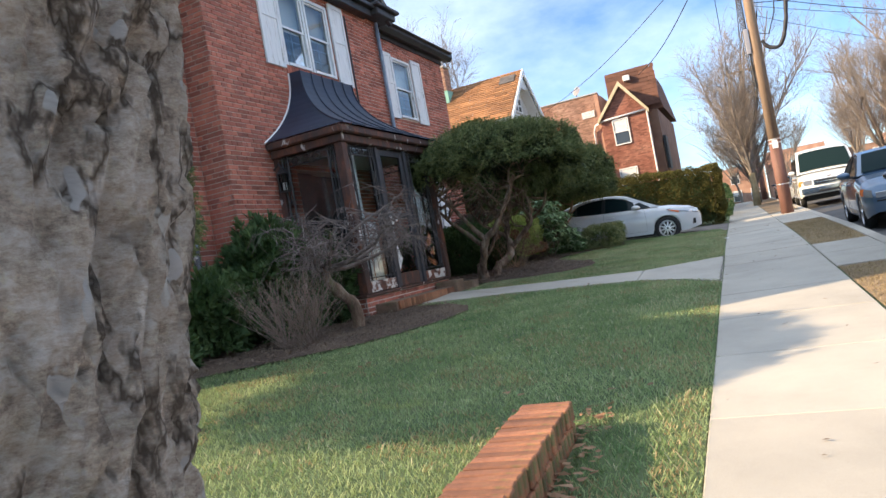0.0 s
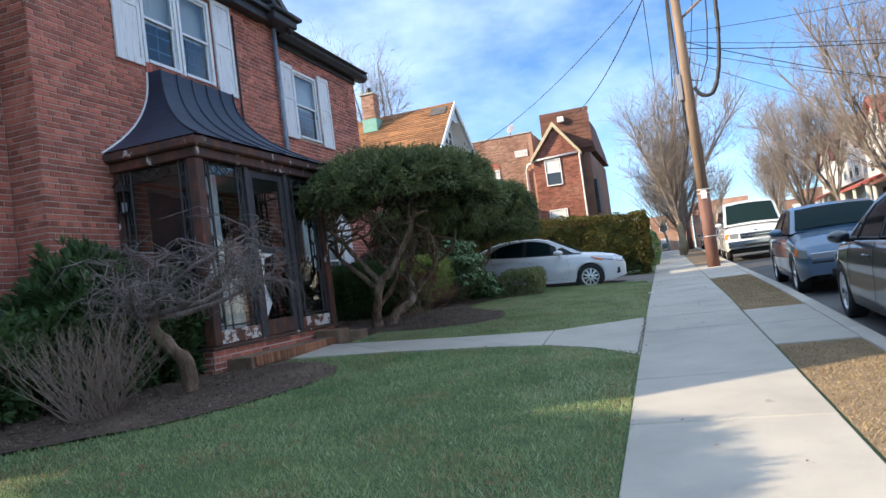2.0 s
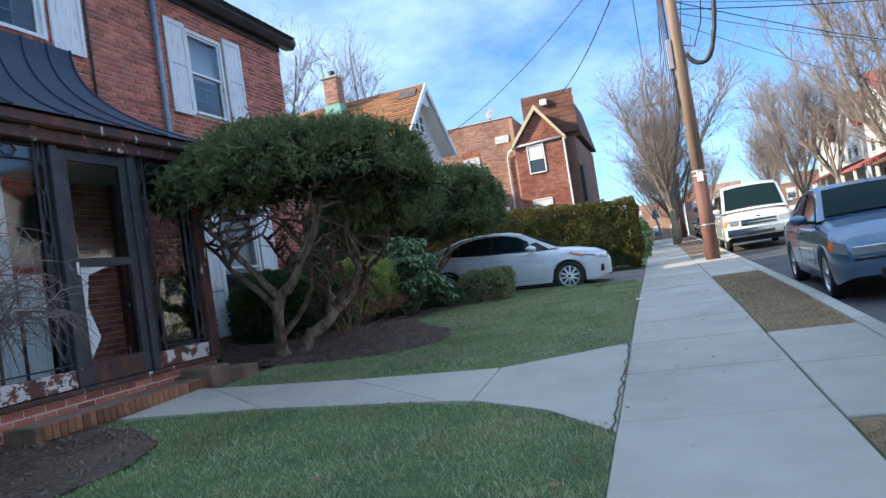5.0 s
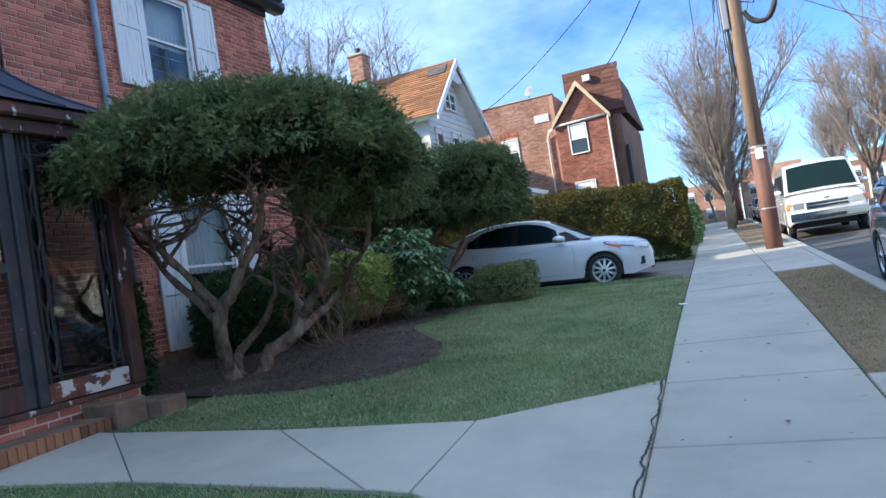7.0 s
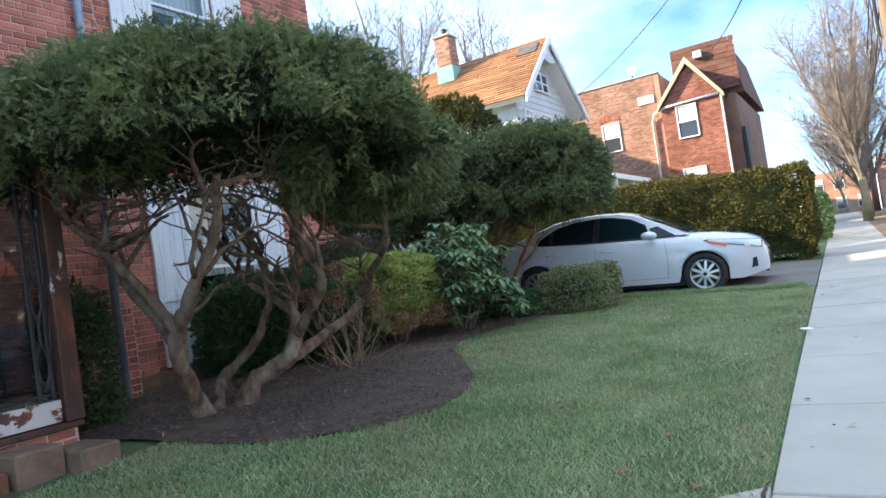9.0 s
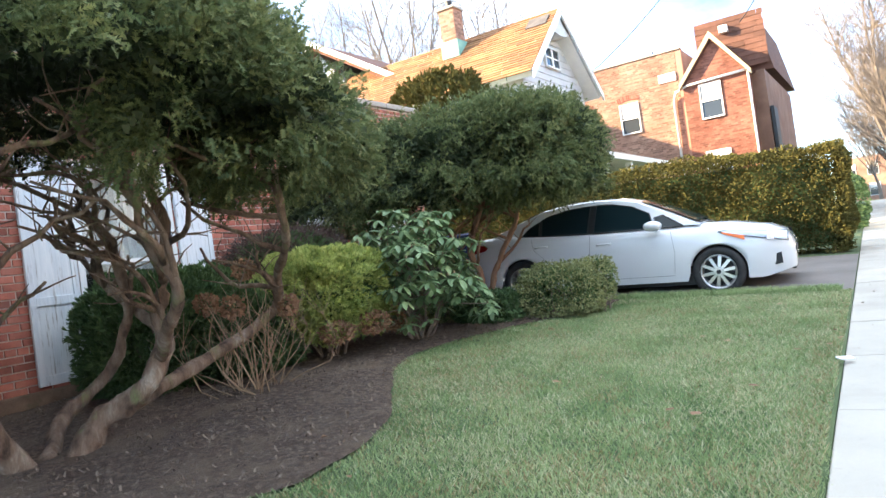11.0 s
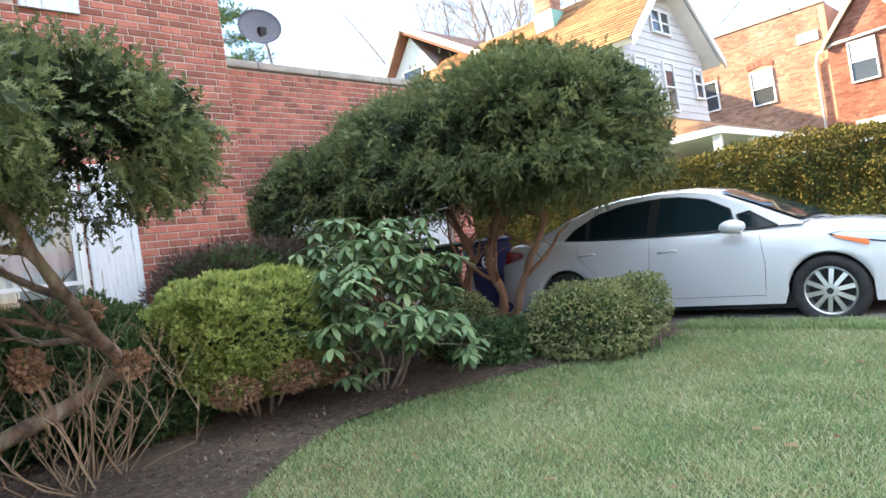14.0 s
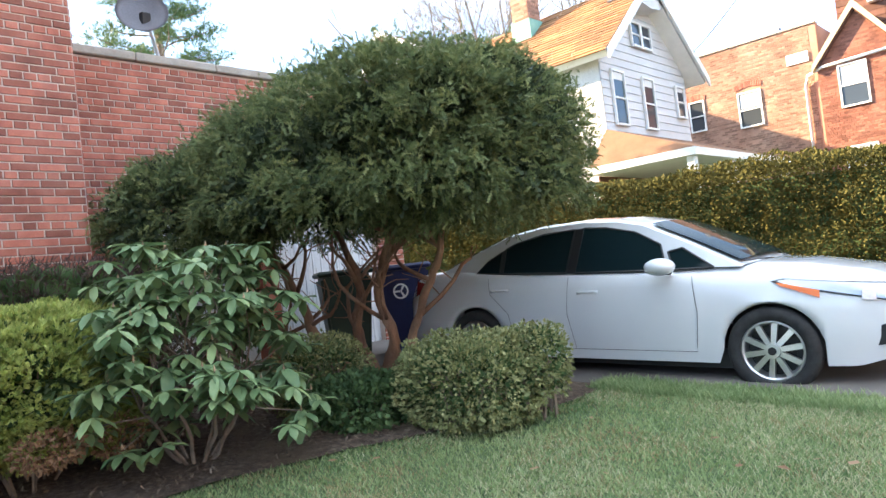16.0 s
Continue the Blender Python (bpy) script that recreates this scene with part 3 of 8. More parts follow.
def brick_wall(parent, face, at, a0, a1, z0, z1, holes=(), mat=None, single=None, course=COURSE, length=LENGTH, proud=0.0035, gable=None):
    """Bricks in running bond on a plane. face: '+x', '-y' ...; holes: (a0, a1, z0, z1); single: the stretch whose bricks are objects."""
    mat = mat or BRICK
    joint = 0.012 * course / COURSE
    axis, sign = face[1], 1 if face[0] == "+" else -1
    boxes, singles = [], []
    row = 0
    z = z0
    while z + course * 0.6 < z1:
        header = row % 6 == 5
        unit = length / 2 if header else length
        a = a0 - (unit / 2 if row % 2 else 0) - unit
        while a < a1:
            b = a + unit
            spans = [(max(a, a0), min(b, a1))]
            for h0, h1, hz0, hz1 in holes:
                if z + course > hz0 + 0.01 and z < hz1 - 0.01:
                    spans = [s for p, q in spans for s in ((p, min(q, h0)), (max(p, h1), q))]
            if gable:
                lo, hi = gable(z + course * 0.5)
                spans = [(max(p, lo), min(q, hi)) for p, q in spans]
            for p, q in spans:
                if q - p > 0.03:
                    s = (p, q - joint, z, min(z1, z + course - joint))
                    full = abs(q - p - length) < 0.01
                    (singles if single and full and single[0] < p and q < single[1] and single[2] < z < single[3] and len(singles) < 300 else boxes).append(s)
            a = b
        z += course
        row += 1
    def corners(s):
        p, q, za, zb = s
        out = at + sign * (proud + rnd.uniform(-0.002, 0.003))
        back = at - sign * 0.006
        i = 0.0025
        pts = [(out, p + i, za + i), (out, q - i, za + i), (out, q - i, zb - i), (out, p + i, zb - i), (back, p, za), (back, q, za), (back, q, zb), (back, p, zb)]
        if axis == "y":
            pts = [(v, u, w) for u, v, w in pts]
        return pts if (axis == "x") == (sign > 0) else [pts[k] for k in (1, 0, 3, 2, 5, 4, 7, 6)]
    if boxes:
        ob = polys("bricks", np.array([corners(s) for s in boxes]), BRICK_FACES, mat, parent)
        ob["kind"] = "stuff"
    for s in singles:
        p, q, za, zb = s
        key = (mat.name, axis, sign)
        if key not in brick_mesh:
            v = np.array(corners((0, length - joint, 0, course - joint)))
            v[:, 0 if axis == "x" else 1] -= at
            b = polys("brick", v[None], BRICK_FACES, mat, parent)
            brick_mesh[key] = b.data
        else:
            b = obj("brick", brick_mesh[key], parent)
        jut = rnd.uniform(-0.001, 0.003)
        b.matrix_local = pose(at + jut, p, za) if axis == "x" else pose(p, at + jut, za)


def wall_slab(name, x0, x1, y0, y1, z0, z1, holes, mat, parent):
    """A wall facing +x from boxes round its openings."""
    bm = bmesh.new()
    ys = sorted({y0, y1, *[h[0] for h in holes], *[h[1] for h in holes]})
    for a, b in zip(ys, ys[1:]):
        cuts = sorted((h[2], h[3]) for h in holes if h[0] < (a + b) / 2 < h[1])
        z = z0
        for c0, c1 in cuts:
            if c0 > z:
                box(bm, x0, x1, a, b, z, c0)
            z = c1
        if z1 > z:
            box(bm, x0, x1, a, b, z, z1)
    bmesh.ops.remove_doubles(bm, verts=bm.verts, dist=0.0005)
    return part(name, bm, mat, parent)


house = tagged(empty("brick_house"), "two-storey red brick house with peeling white shutters", "house")
H_L = [(5.3, 6.3, 4.6, 6.0), (5.2, 6.35, 0.95, 3.0)]
H_A = [(9.52, 11.05, 4.76, 6.1), (9.3, 10.9, 0.9, 3.0)]
H_R = [(13.97, 14.9, 4.48, 5.86), (14.1, 15.2, 1.05, 3.0)]
wl = wall_slab("wall", -7.2, -6.906, 3.9, 7.7, 0.0, 6.3, H_L, MORTAR, house)
wa = wall_slab("wall", -6.9, -6.436, 7.706, 13.1, 0.0, 6.4, H_A, MORTAR, house)
wr = wall_slab("wall", -7.0, -6.706, 13.1, 16.844, 0.0, 6.4, H_R, MORTAR, house)
block("wall", -12.5, -7.2, 3.9, 4.15, 0.0, 6.3, MORTAR, house)
block("wall", -12.5, -7.0, 16.6, 16.844, 0.0, 6.3, MORTAR, house)
block("wall", -12.8, -12.5, 3.9, 16.85, 0.0, 6.3, MORTAR, house)
brick_wall(wl, "+x", -6.9, 3.9, 7.7, 0.4, 6.3, H_L)
brick_wall(wa, "-y", 7.7, -6.9, -6.43, 0.4, 6.4)
brick_wall(wa, "+x", -6.43, 7.7, 13.1, 0.4, 6.4, H_A, single=(8.4, 12.9, 3.3, 5.9))
brick_wall(wa, "+y", 13.1, -6.7, -6.43, 0.4, 6.4)
brick_wall(wr, "+x", -6.7, 13.1, 16.85, 0.5, 6.4, H_R)
brick_wall(wr, "+y", 16.85, -7.6, -6.7, 0.5, 6.4)
# soldier course under the upper window
for k in range(22):
    b = block("brick", -0.03, 0.012, 0.004, 0.066, 0, 0.17, BRICK, wa) if k == 0 else obj("brick", b.data, wa)
    b.matrix_local = pose(-6.425, 9.5 + k * 0.071, 4.585)


def sash(parent, x, y0, y1, z0, z1, panes=(2, 3), frame_mat=None, blind=None, blind_mat=None):
    """A double-hung window in a wall that faces +x, with frame, sashes, bars, glass and what hangs behind."""
    fm = frame_mat or CLEAN_WHITE
    w = part("window", bmesh.new(), fm, parent, "white-framed double-hung window")
    bm = bmesh.new()
    t = 0.055
    box(bm, x - 0.10, x + 0.015, y0, y0 + t, z0, z1)
    box(bm, x - 0.10, x + 0.015, y1 - t, y1, z0, z1)
    box(bm, x - 0.10, x + 0.015, y0 + t, y1 - t, z1 - t, z1)
    box(bm, x - 0.10, x + 0.035, y0 + t, y1 - t, z0, z0 + t * 0.8)
    part("window_frame", bm, fm, w)
    zm = (z0 + z1) / 2
    for za, zb, dx in ((z0 + t * 0.8, zm + 0.02, -0.055), (zm - 0.02, z1 - t, -0.03)):
        bm = bmesh.new()
        s = 0.035
        box(bm, x + dx - 0.018, x + dx + 0.018, y0 + t, y0 + t + s, za, zb)
        box(bm, x + dx - 0.018, x + dx + 0.018, y1 - t - s, y1 - t, za, zb)
        box(bm, x + dx - 0.018, x + dx + 0.018, y0 + t + s, y1 - t - s, za, za + s)
        box(bm, x + dx - 0.018, x + dx + 0.018, y0 + t + s, y1 - t - s, zb - s, zb)
        part("sash", bm, fm, w)
        g = block("pane", x + dx - 0.003, x + dx + 0.003, y0 + t + s, y1 - t - s, za + s, zb - s, GLASS, w)
        g.visible_shadow = False
        if dx < -0.05 and panes:
            bm = bmesh.new()
            for i in range(1, panes[0]):
                yy = y0 + (y1 - y0) * i / panes[0]
                box(bm, x + dx - 0.014, x + dx - 0.008, yy - 0.005, yy + 0.005, za + s, zb - s)
            for i in range(1, panes[1]):
                zz = za + (zb - za) * i / panes[1]
                box(bm, x + dx - 0.014, x + dx - 0.008, y0 + t + s, y1 - t - s, zz - 0.005, zz + 0.005)
            part("glazing_bar", bm, PIPE, w)
    if blind:
        bz = z1 - (z1 - z0) * blind
        bm = bmesh.new()
        n = 24
        for i in range(n):
            a, b = y0 + (y1 - y0) * i / n, y0 + (y1 - y0) * (i + 1) / n
            d = 0.012 * (-1) ** i
            vs = [bm.verts.new(c) for c in ((x - 0.16 + d, a, bz), (x - 0.16 - d, b, bz), (x - 0.16 - d, b, z1), (x - 0.16 + d, a, z1))]
            bm.faces.new(vs)
        part("blind", bm, blind_mat or CURTAIN, w)
    # added dark panel; its colour stands in for the unlit space behind the glass
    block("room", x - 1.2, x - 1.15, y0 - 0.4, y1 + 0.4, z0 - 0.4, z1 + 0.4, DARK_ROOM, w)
    return w


def shutter(parent, x, y0, y1, z0, z1, mid=0.55):
    s = block("shutter", x, x + 0.022, y0, y1, z0, z1, WHITE_PAINT, parent, 0.004, "peeling white wooden shutter")
    bm = bmesh.new()
    zs = z0 + (z1 - z0) * mid
    for a, b in ((z0, z0 + 0.09), (zs - 0.04, zs + 0.04), (z1 - 0.08, z1)):
        box(bm, x + 0.0225, x + 0.036, y0 + 0.06, y1 - 0.06, a, b, 0.003)
    for a, b in ((y0, y0 + 0.06), (y1 - 0.06, y1)):
        box(bm, x + 0.0225, x + 0.036, a, b, z0, z1, 0.003)
    part("shutter_frame", bm, WHITE_PAINT, s)
    return s


sash(house, -6.43, 9.52, 10.27, 4.76, 6.1, (2, 3), WHITE_PAINT, 0.5)
sash(house, -6.43, 10.30, 11.05, 4.76, 6.1, (2, 3), WHITE_PAINT, 0.5)
shutter(house, -6.42, 8.98, 9.47, 4.68, 6.2)
shutter(house, -6.42, 11.10, 11.58, 4.68, 6.2)
sash(house, -6.70, 13.97, 14.9, 4.48, 5.86, (2, 3), WHITE_PAINT, 0.52)
shutter(house, -6.69, 13.46, 13.94, 4.42, 5.9)
shutter(house, -6.69, 14.93, 15.42, 4.42, 5.95)
sash(house, -6.70, 14.1, 15.2, 1.05, 3.0, (2, 3), CLEAN_WHITE, 0.55)
shutter(house, -6.69, 13.60, 14.07, 0.96, 3.05, 0.36)
shutter(house, -6.69, 15.22, 15.66, 0.96, 3.05, 0.36)
sash(house, -6.90, 5.3, 6.3, 4.6, 6.0, (2, 2), CLEAN_WHITE, 0.4)
shutter(house, -6.89, 6.33, 6.82, 4.55, 6.1)
shutter(house, -6.89, 4.78, 5.27, 4.55, 6.1)

# white boarded lower window with its trim
lower = block("boarded_window", -7.1, -6.93, 5.2, 6.35, 0.95, 2.05, CLEAN_WHITE, house, 0.0, "white panelled boards below a window")
for k in range(3):
    block("panel", -6.929, -6.912, 5.26 + k * 0.37, 5.57 + k * 0.37, 1.05, 1.85, CLEAN_WHITE, lower, 0.006)
sash(house, -6.92, 5.2, 6.35, 2.06, 3.0, None, CLEAN_WHITE)
block("trim_board", -6.892, -6.865, 6.36, 6.46, 0.95, 3.05, CLEAN_WHITE, house, 0.004)
block("trim_board", -6.892, -6.865, 6.76, 6.86, 1.1, 3.2, CLEAN_WHITE, house, 0.004)
block("window_sill", -6.9, -6.78, 5.0, 7.0, 0.88, 0.945, CLEAN_WHITE, house, 0.006)

# pipes
bm = tube(bmesh.new(), [(-6.82, 7.22, 6.2), (-6.82, 7.22, 2.85)], 0.042, 10)
dp = part("downpipe", bm, PIPE, house, "blue-grey downpipe, black and peeling below", True)
part("lower_pipe", tube(bmesh.new(), [(-6.82, 7.22, 2.84), (-6.82, 7.22, 0.6), (-6.72, 7.2, 0.5)], 0.05, 10), OLD_PIPE, dp, "", True)
for z in (1.9, 2.9, 4.4):
    part("bracket", tube(bmesh.new(), [(-6.82, 7.22, z), (-6.82, 7.22, z + 0.05)], 0.056, 10), PIPE, dp)
part("downpipe", tube(bmesh.new(), [(-6.40, 11.66, 6.1), (-6.40, 11.66, 3.5)], 0.016, 8), GUTTER, house, "thin dark cable pipe", True)
part("downpipe", tube(bmesh.new(), [(-6.36, 12.88, 6.25), (-6.36, 12.88, 0.7)], 0.04, 10), PIPE, house, "blue-grey downpipe beside the porch", True)

# roofs
def roof_slab(name, pts, axis, a, b, mat, parent, label=""):
    return part(name, prism(bmesh.new(), pts, axis, a, b), mat, parent, label)


roof_slab("roof", [(-6.35, 6.44), (-9.75, 8.75), (-13.1, 6.44), (-12.9, 6.40), (-9.75, 8.55), (-6.55, 6.40)], "y", 3.75, 17.0, ROOFING, house, "dark shingled roof")
roof_slab("roof", [(7.45, 6.42), (10.35, 8.45), (13.25, 6.42), (13.1, 6.40), (10.35, 8.28), (7.6, 6.40)], "x", -9.5, -6.1, ROOFING, house, "dark shingled gable roof")
part("gable", prism(bmesh.new(), [(7.72, 6.4), (10.35, 8.2), (13.05, 6.4)], "x", -6.6, -6.42), CLEAN_WHITE, house, "white boarded gable")
for s in (-1, 1):
    y0 = 10.35 + s * 2.95
    bm = bmesh.new()
    m = Matrix.Translation((-6.2, 10.35, 8.36)) @ Matrix.Rotation(-s * math.atan2(2.03, 2.9), 4, "X")
    box(bm, -0.03, 0.06, min(0, s * 3.56), max(0, s * 3.56), -0.16, 0.06, 0.01, m)
    part("bargeboard", bm, DARK_FRAME, house)
bm = box(bmesh.new(), -6.43, -6.08, 12.5, 13.28, 6.28, 6.42, 0.02)
box(bm, -6.43, -6.0, 12.42, 13.36, 6.42, 6.5, 0.02)
part("cornice_return", bm, DARK_FRAME, house, "dark broken cornice end")
part("cornice", box(box(bmesh.new(), -6.42, -6.22, 7.6, 12.48, 6.24, 6.38, 0.01), -6.42, -6.12, 7.5, 12.48, 6.381, 6.46, 0.01), GUTTER, house, "dark weathered eaves cornice")
part("gutter", prism(bmesh.new(), [(-6.68, 6.30), (-6.52, 6.28), (-6.44, 6.36), (-6.44, 6.46), (-6.68, 6.46)], "y", 13.3, 17.15), GUTTER, house, "black eaves gutter")
part("fascia", box(bmesh.new(), -6.70, -6.66, 13.12, 16.86, 6.2, 6.42), GUTTER, house)
part("gutter", prism(bmesh.new(), [(-6.88, 6.24), (-6.72, 6.22), (-6.64, 6.30), (-6.64, 6.40), (-6.88, 6.40)], "y", 3.8, 7.45), GUTTER, house, "black eaves gutter")

# low garage wing with stone coping
wing = wall_slab("wall", -7.9, -7.606, 16.85, 21.4, 0.0, 4.42, [(17.55, 20.9, 0.5, 2.75)], MORTAR, house)
brick_wall(wing, "+x", -7.6, 16.85, 21.4, 0.6, 4.42, [(17.55, 20.9, 0.5, 2.75)])
block("wall", -12.5, -7.9, 21.1, 21.4, 0.0, 4.42, MORTAR, house)
block("wing_roof", -12.5, -7.9, 16.86, 21.1, 4.2, 4.3, ROOFING, house)
for k in range(5):
    block("coping_stone", -7.95, -7.55, 16.86 + k * 0.93, 17.78 + k * 0.93, 4.425, 4.52, STONE, house, 0.012)
gd = block("garage_door", -7.78, -7.72, 17.55, 20.9, 0.7, 2.75, WHITE_PAINT, house, 0.0, "peeling white garage door boards")
for k in range(26):
    block("board", -7.719, -7.70, 17.56 + k * 0.129, 17.68 + k * 0.129, 0.75, 2.7, WHITE_PAINT, gd)
block("pillar", -7.74, -7.5, 19.0, 19.22, 0.6, 2.9, BRICK, house, 0.0, "red brick pier")
# satellite dish on the coping
dish = tagged(empty("satellite_dish"), "grey satellite dish on a bent pipe on the parapet", "dish")
bm = bmesh.new()
n = 24
rings = []
for i in range(7):
    r = 0.27 * i / 6
    rings.append([bm.verts.new((r * math.cos(2 * math.pi * k / n), r * 1.08 * math.sin(2 * math.pi * k / n), r * r * 0.9)) for k in range(n)] if i else [bm.verts.new((0, 0, 0))])
for i in range(1, 7):
    for k in range(n):
        if i == 1:
            bm.faces.new((rings[0][0], rings[1][k], rings[1][(k + 1) % n]))
        else:
            bm.faces.new((rings[i - 1][k], rings[i][k], rings[i][(k + 1) % n], rings[i - 1][(k + 1) % n]))
bmesh.ops.solidify(bm, geom=bm.faces[:], thickness=0.012)
bmesh.ops.transform(bm, matrix=look((-7.66, 17.95, 4.98), (-10.5, 19.2, 3.6)), verts=bm.verts)
part("reflector", bm, DISH, dish, "", True)
part("bracket", box(bmesh.new(), -0.05, 0.03, -0.05, 0.05, -0.10, 0.10, 0.01, pose(-7.62, 17.96, 4.9, 0, 10, 0)), BLACK, dish)
part("pipe", tube(bmesh.new(), [(-7.63, 17.98, 4.92), (-7.66, 18.04, 4.75), (-7.75, 18.14, 4.52)], 0.022, 8), STEEL, dish)

# wall lantern
lantern = tagged(empty("wall_lantern"), "black wall lantern with clear glass beside the porch", "lantern")
lm = pose(-6.28, 8.70, 2.60)
bm = bmesh.new()
box(bm, -0.065, 0.065, -0.065, 0.065, 0.0, 0.015, 0, lm)
bmesh.ops.create_cone(bm, segments=4, radius1=0.10, radius2=0.02, depth=0.09, cap_ends=True, matrix=lm @ pose(0, 0, 0.32, 0, 0, 45))
for sx in (-1, 1):
    for sy in (-1, 1):
        box(bm, sx * 0.055 - 0.006, sx * 0.055 + 0.006, sy * 0.055 - 0.006, sy * 0.055 + 0.006, 0.015, 0.28, 0, lm)
part("cage", bm, IRON, lantern)
part("glass", box(bmesh.new(), -0.05, 0.05, -0.05, 0.05, 0.02, 0.275, 0, lm), GLASS, lantern, "clear glass")
part("arm", tube(bmesh.new(), [lm @ Vector((0, 0, 0.36)), lm @ Vector((-0.05, 0, 0.44)), lm @ Vector((-0.15, 0, 0.36))], 0.012, 8), IRON, lantern)
part("bulb", tube(bmesh.new(), [lm @ Vector((0, 0, 0.03)), lm @ Vector((0, 0, 0.14))], 0.02, 8), PLAIN_WHITE, lantern)

# ---- the glazed porch ----
def clear_pane(x0, x1, y0, y1, z0, z1, mat, parent):
    g = block("pane", x0, x1, y0, y1, z0, z1, mat, parent)
    g.visible_shadow = False
    return g


porch = tagged(empty("glazed_porch"), "rusting glazed entrance porch with wrought ironwork and a dark metal canopy", "porch")
PX, PY0, PY1, PZ0, PZ1 = -5.24, 8.76, 11.66, 0.88, 3.12
base = part("base", box(bmesh.new(), -6.42, PX + 0.02, PY0 - 0.06, PY1 + 0.02, 0.45, PZ0 - 0.06), MORTAR, porch)
brick_wall(base, "+x", PX + 0.02, PY0 - 0.06, PY1 + 0.02, 0.47, PZ0 - 0.06)
brick_wall(base, "-y", PY0 - 0.06, -6.42, PX + 0.02, 0.47, PZ0 - 0.06)
part("sill", box(bmesh.new(), -6.42, PX + 0.06, PY0 - 0.10, PY1 + 0.06, PZ0 - 0.059, PZ0 - 0.01, 0.008), RUSTY, porch)
for y in (PY0, PY1):
    block("post", PX - 0.07, PX + 0.07, y - 0.07, y + 0.07, PZ0 - 0.01, PZ1, RUSTY, porch, 0.01, "rusty brown corner post")
    block("post", -6.42, -6.32, y - 0.05, y + 0.05, PZ0 - 0.01, PZ1, RUSTY, porch, 0.008)
for y in (9.74, 10.70):
    block("post", PX - 0.05, PX + 0.05, y - 0.045, y + 0.045, PZ0 - 0.01, PZ1, DARK_FRAME, porch, 0.008)
part("cornice", box(box(bmesh.new(), -6.42, PX + 0.10, PY0 - 0.10, PY1 + 0.0, PZ1, PZ1 + 0.12, 0.012), -6.42, PX + 0.17, PY0 - 0.18, PY1 + 0.06, PZ1 + 0.121, PZ1 + 0.24, 0.02), RUSTY, porch, "rusting boxed cornice with flaking paint")


def canopy_ring(t):
    k = (1 - t) ** 2.3
    return (-6.20 + 1.16 * k, 9.52 - 0.94 * k, 11.12 + 0.66 * k, 3.365 + 1.24 * t)


bm = bmesh.new()
prev = None
for i in range(13):
    x, ya, yb, z = canopy_ring(i / 12)
    ring = [bm.verts.new(p) for p in ((-6.424, ya, z), (x, ya, z), (x, yb, z), (-6.424, yb, z))]
    if prev:
        for k in range(3):
            bm.faces.new((prev[k], prev[k + 1], ring[k + 1], ring[k]))
    prev = ring
bm.faces.new(prev)
part("canopy", bm, CANOPY, porch, "concave dark blue sheet-metal canopy")
for f in (0.0, 0.2, 0.4, 0.6, 0.8, 1.0):
    pts = []
    for i in range(13):
        x, ya, yb, z = canopy_ring(i / 12)
        pts.append((x + 0.006, ya + (yb - ya) * f, z + 0.004))
    part("standing_seam", tube(bmesh.new(), pts, 0.014, 6), CANOPY, porch)
bm = bmesh.new()
for i in range(12):
    x, ya, yb, z = canopy_ring(i / 12)
    x2, yc, yd, z2 = canopy_ring((i + 1) / 12)
    tube(bm, [(-6.415, ya - 0.012 + 0.01 * rnd.random(), z), (-6.415, yc - 0.012, z2)], 0.014, 5)
part("mortar_line", bm, PLAIN_WHITE, porch, "white sealant line along the brick")


def lattice(parent, origin, along, width, z0, z1, sides=(True, True)):
    """Wrought panel: rods near the edges with long ovals between, and a scrolled head."""
    o, d = Vector(origin), Vector(along)
    bm = bmesh.new()
    def P(a, z):
        return o + d * a + Vector((0, 0, z))
    cols = ([0.04, 0.14] if sides[0] else []) + ([width - 0.14, width - 0.04] if sides[1] else [])
    for a in cols:
        tube(bm, [P(a, z0), P(a, z1)], 0.015, 5)
    for a in ([0.09] if sides[0] else []) + ([width - 0.09] if sides[1] else []):
        z = z0 + 0.08
        while z + 0.34 < z1 - 0.15:
            for s in (-1, 1):
                tube(bm, [P(a, z), P(a + s * 0.042, z + 0.10), P(a + s * 0.042, z + 0.24), P(a, z + 0.34)], 0.013, 4)
            tube(bm, [P(a, z + 0.34), P(a, z + 0.5)], 0.011, 4)
            z += 0.5
    for z in (z1 - 0.03, z1 - 0.16, z0 + 0.04):
        tube(bm, [P(0.0, z), P(width, z)], 0.009, 5)
    a = 0.18
    while a + 0.16 < width - 0.16:
        for s in (-1, 1):
            tube(bm, [P(a, z1 - 0.095), P(a + 0.05, z1 - 0.095 + s * 0.05), P(a + 0.12, z1 - 0.095 + s * 0.05), P(a + 0.17, z1 - 0.095)], 0.010, 4)
        a += 0.19
    return part("ironwork", bm, IRON, parent, "black wrought ironwork")


def glazed_bay(y0, y1):
    bay = block("bay_frame", PX - 0.04, PX + 0.03, y0, y1, PZ0, PZ0 + 0.16, FLAKED, porch, 0.006, "rusted bottom panel with flaking white paint")
    clear_pane(PX - 0.012, PX - 0.006, y0, y1, PZ0 + 0.16, PZ1, GLASS, bay)
    lattice(bay, (PX + 0.012, y0, 0), (0, 1, 0), y1 - y0, PZ0 + 0.17, PZ1)


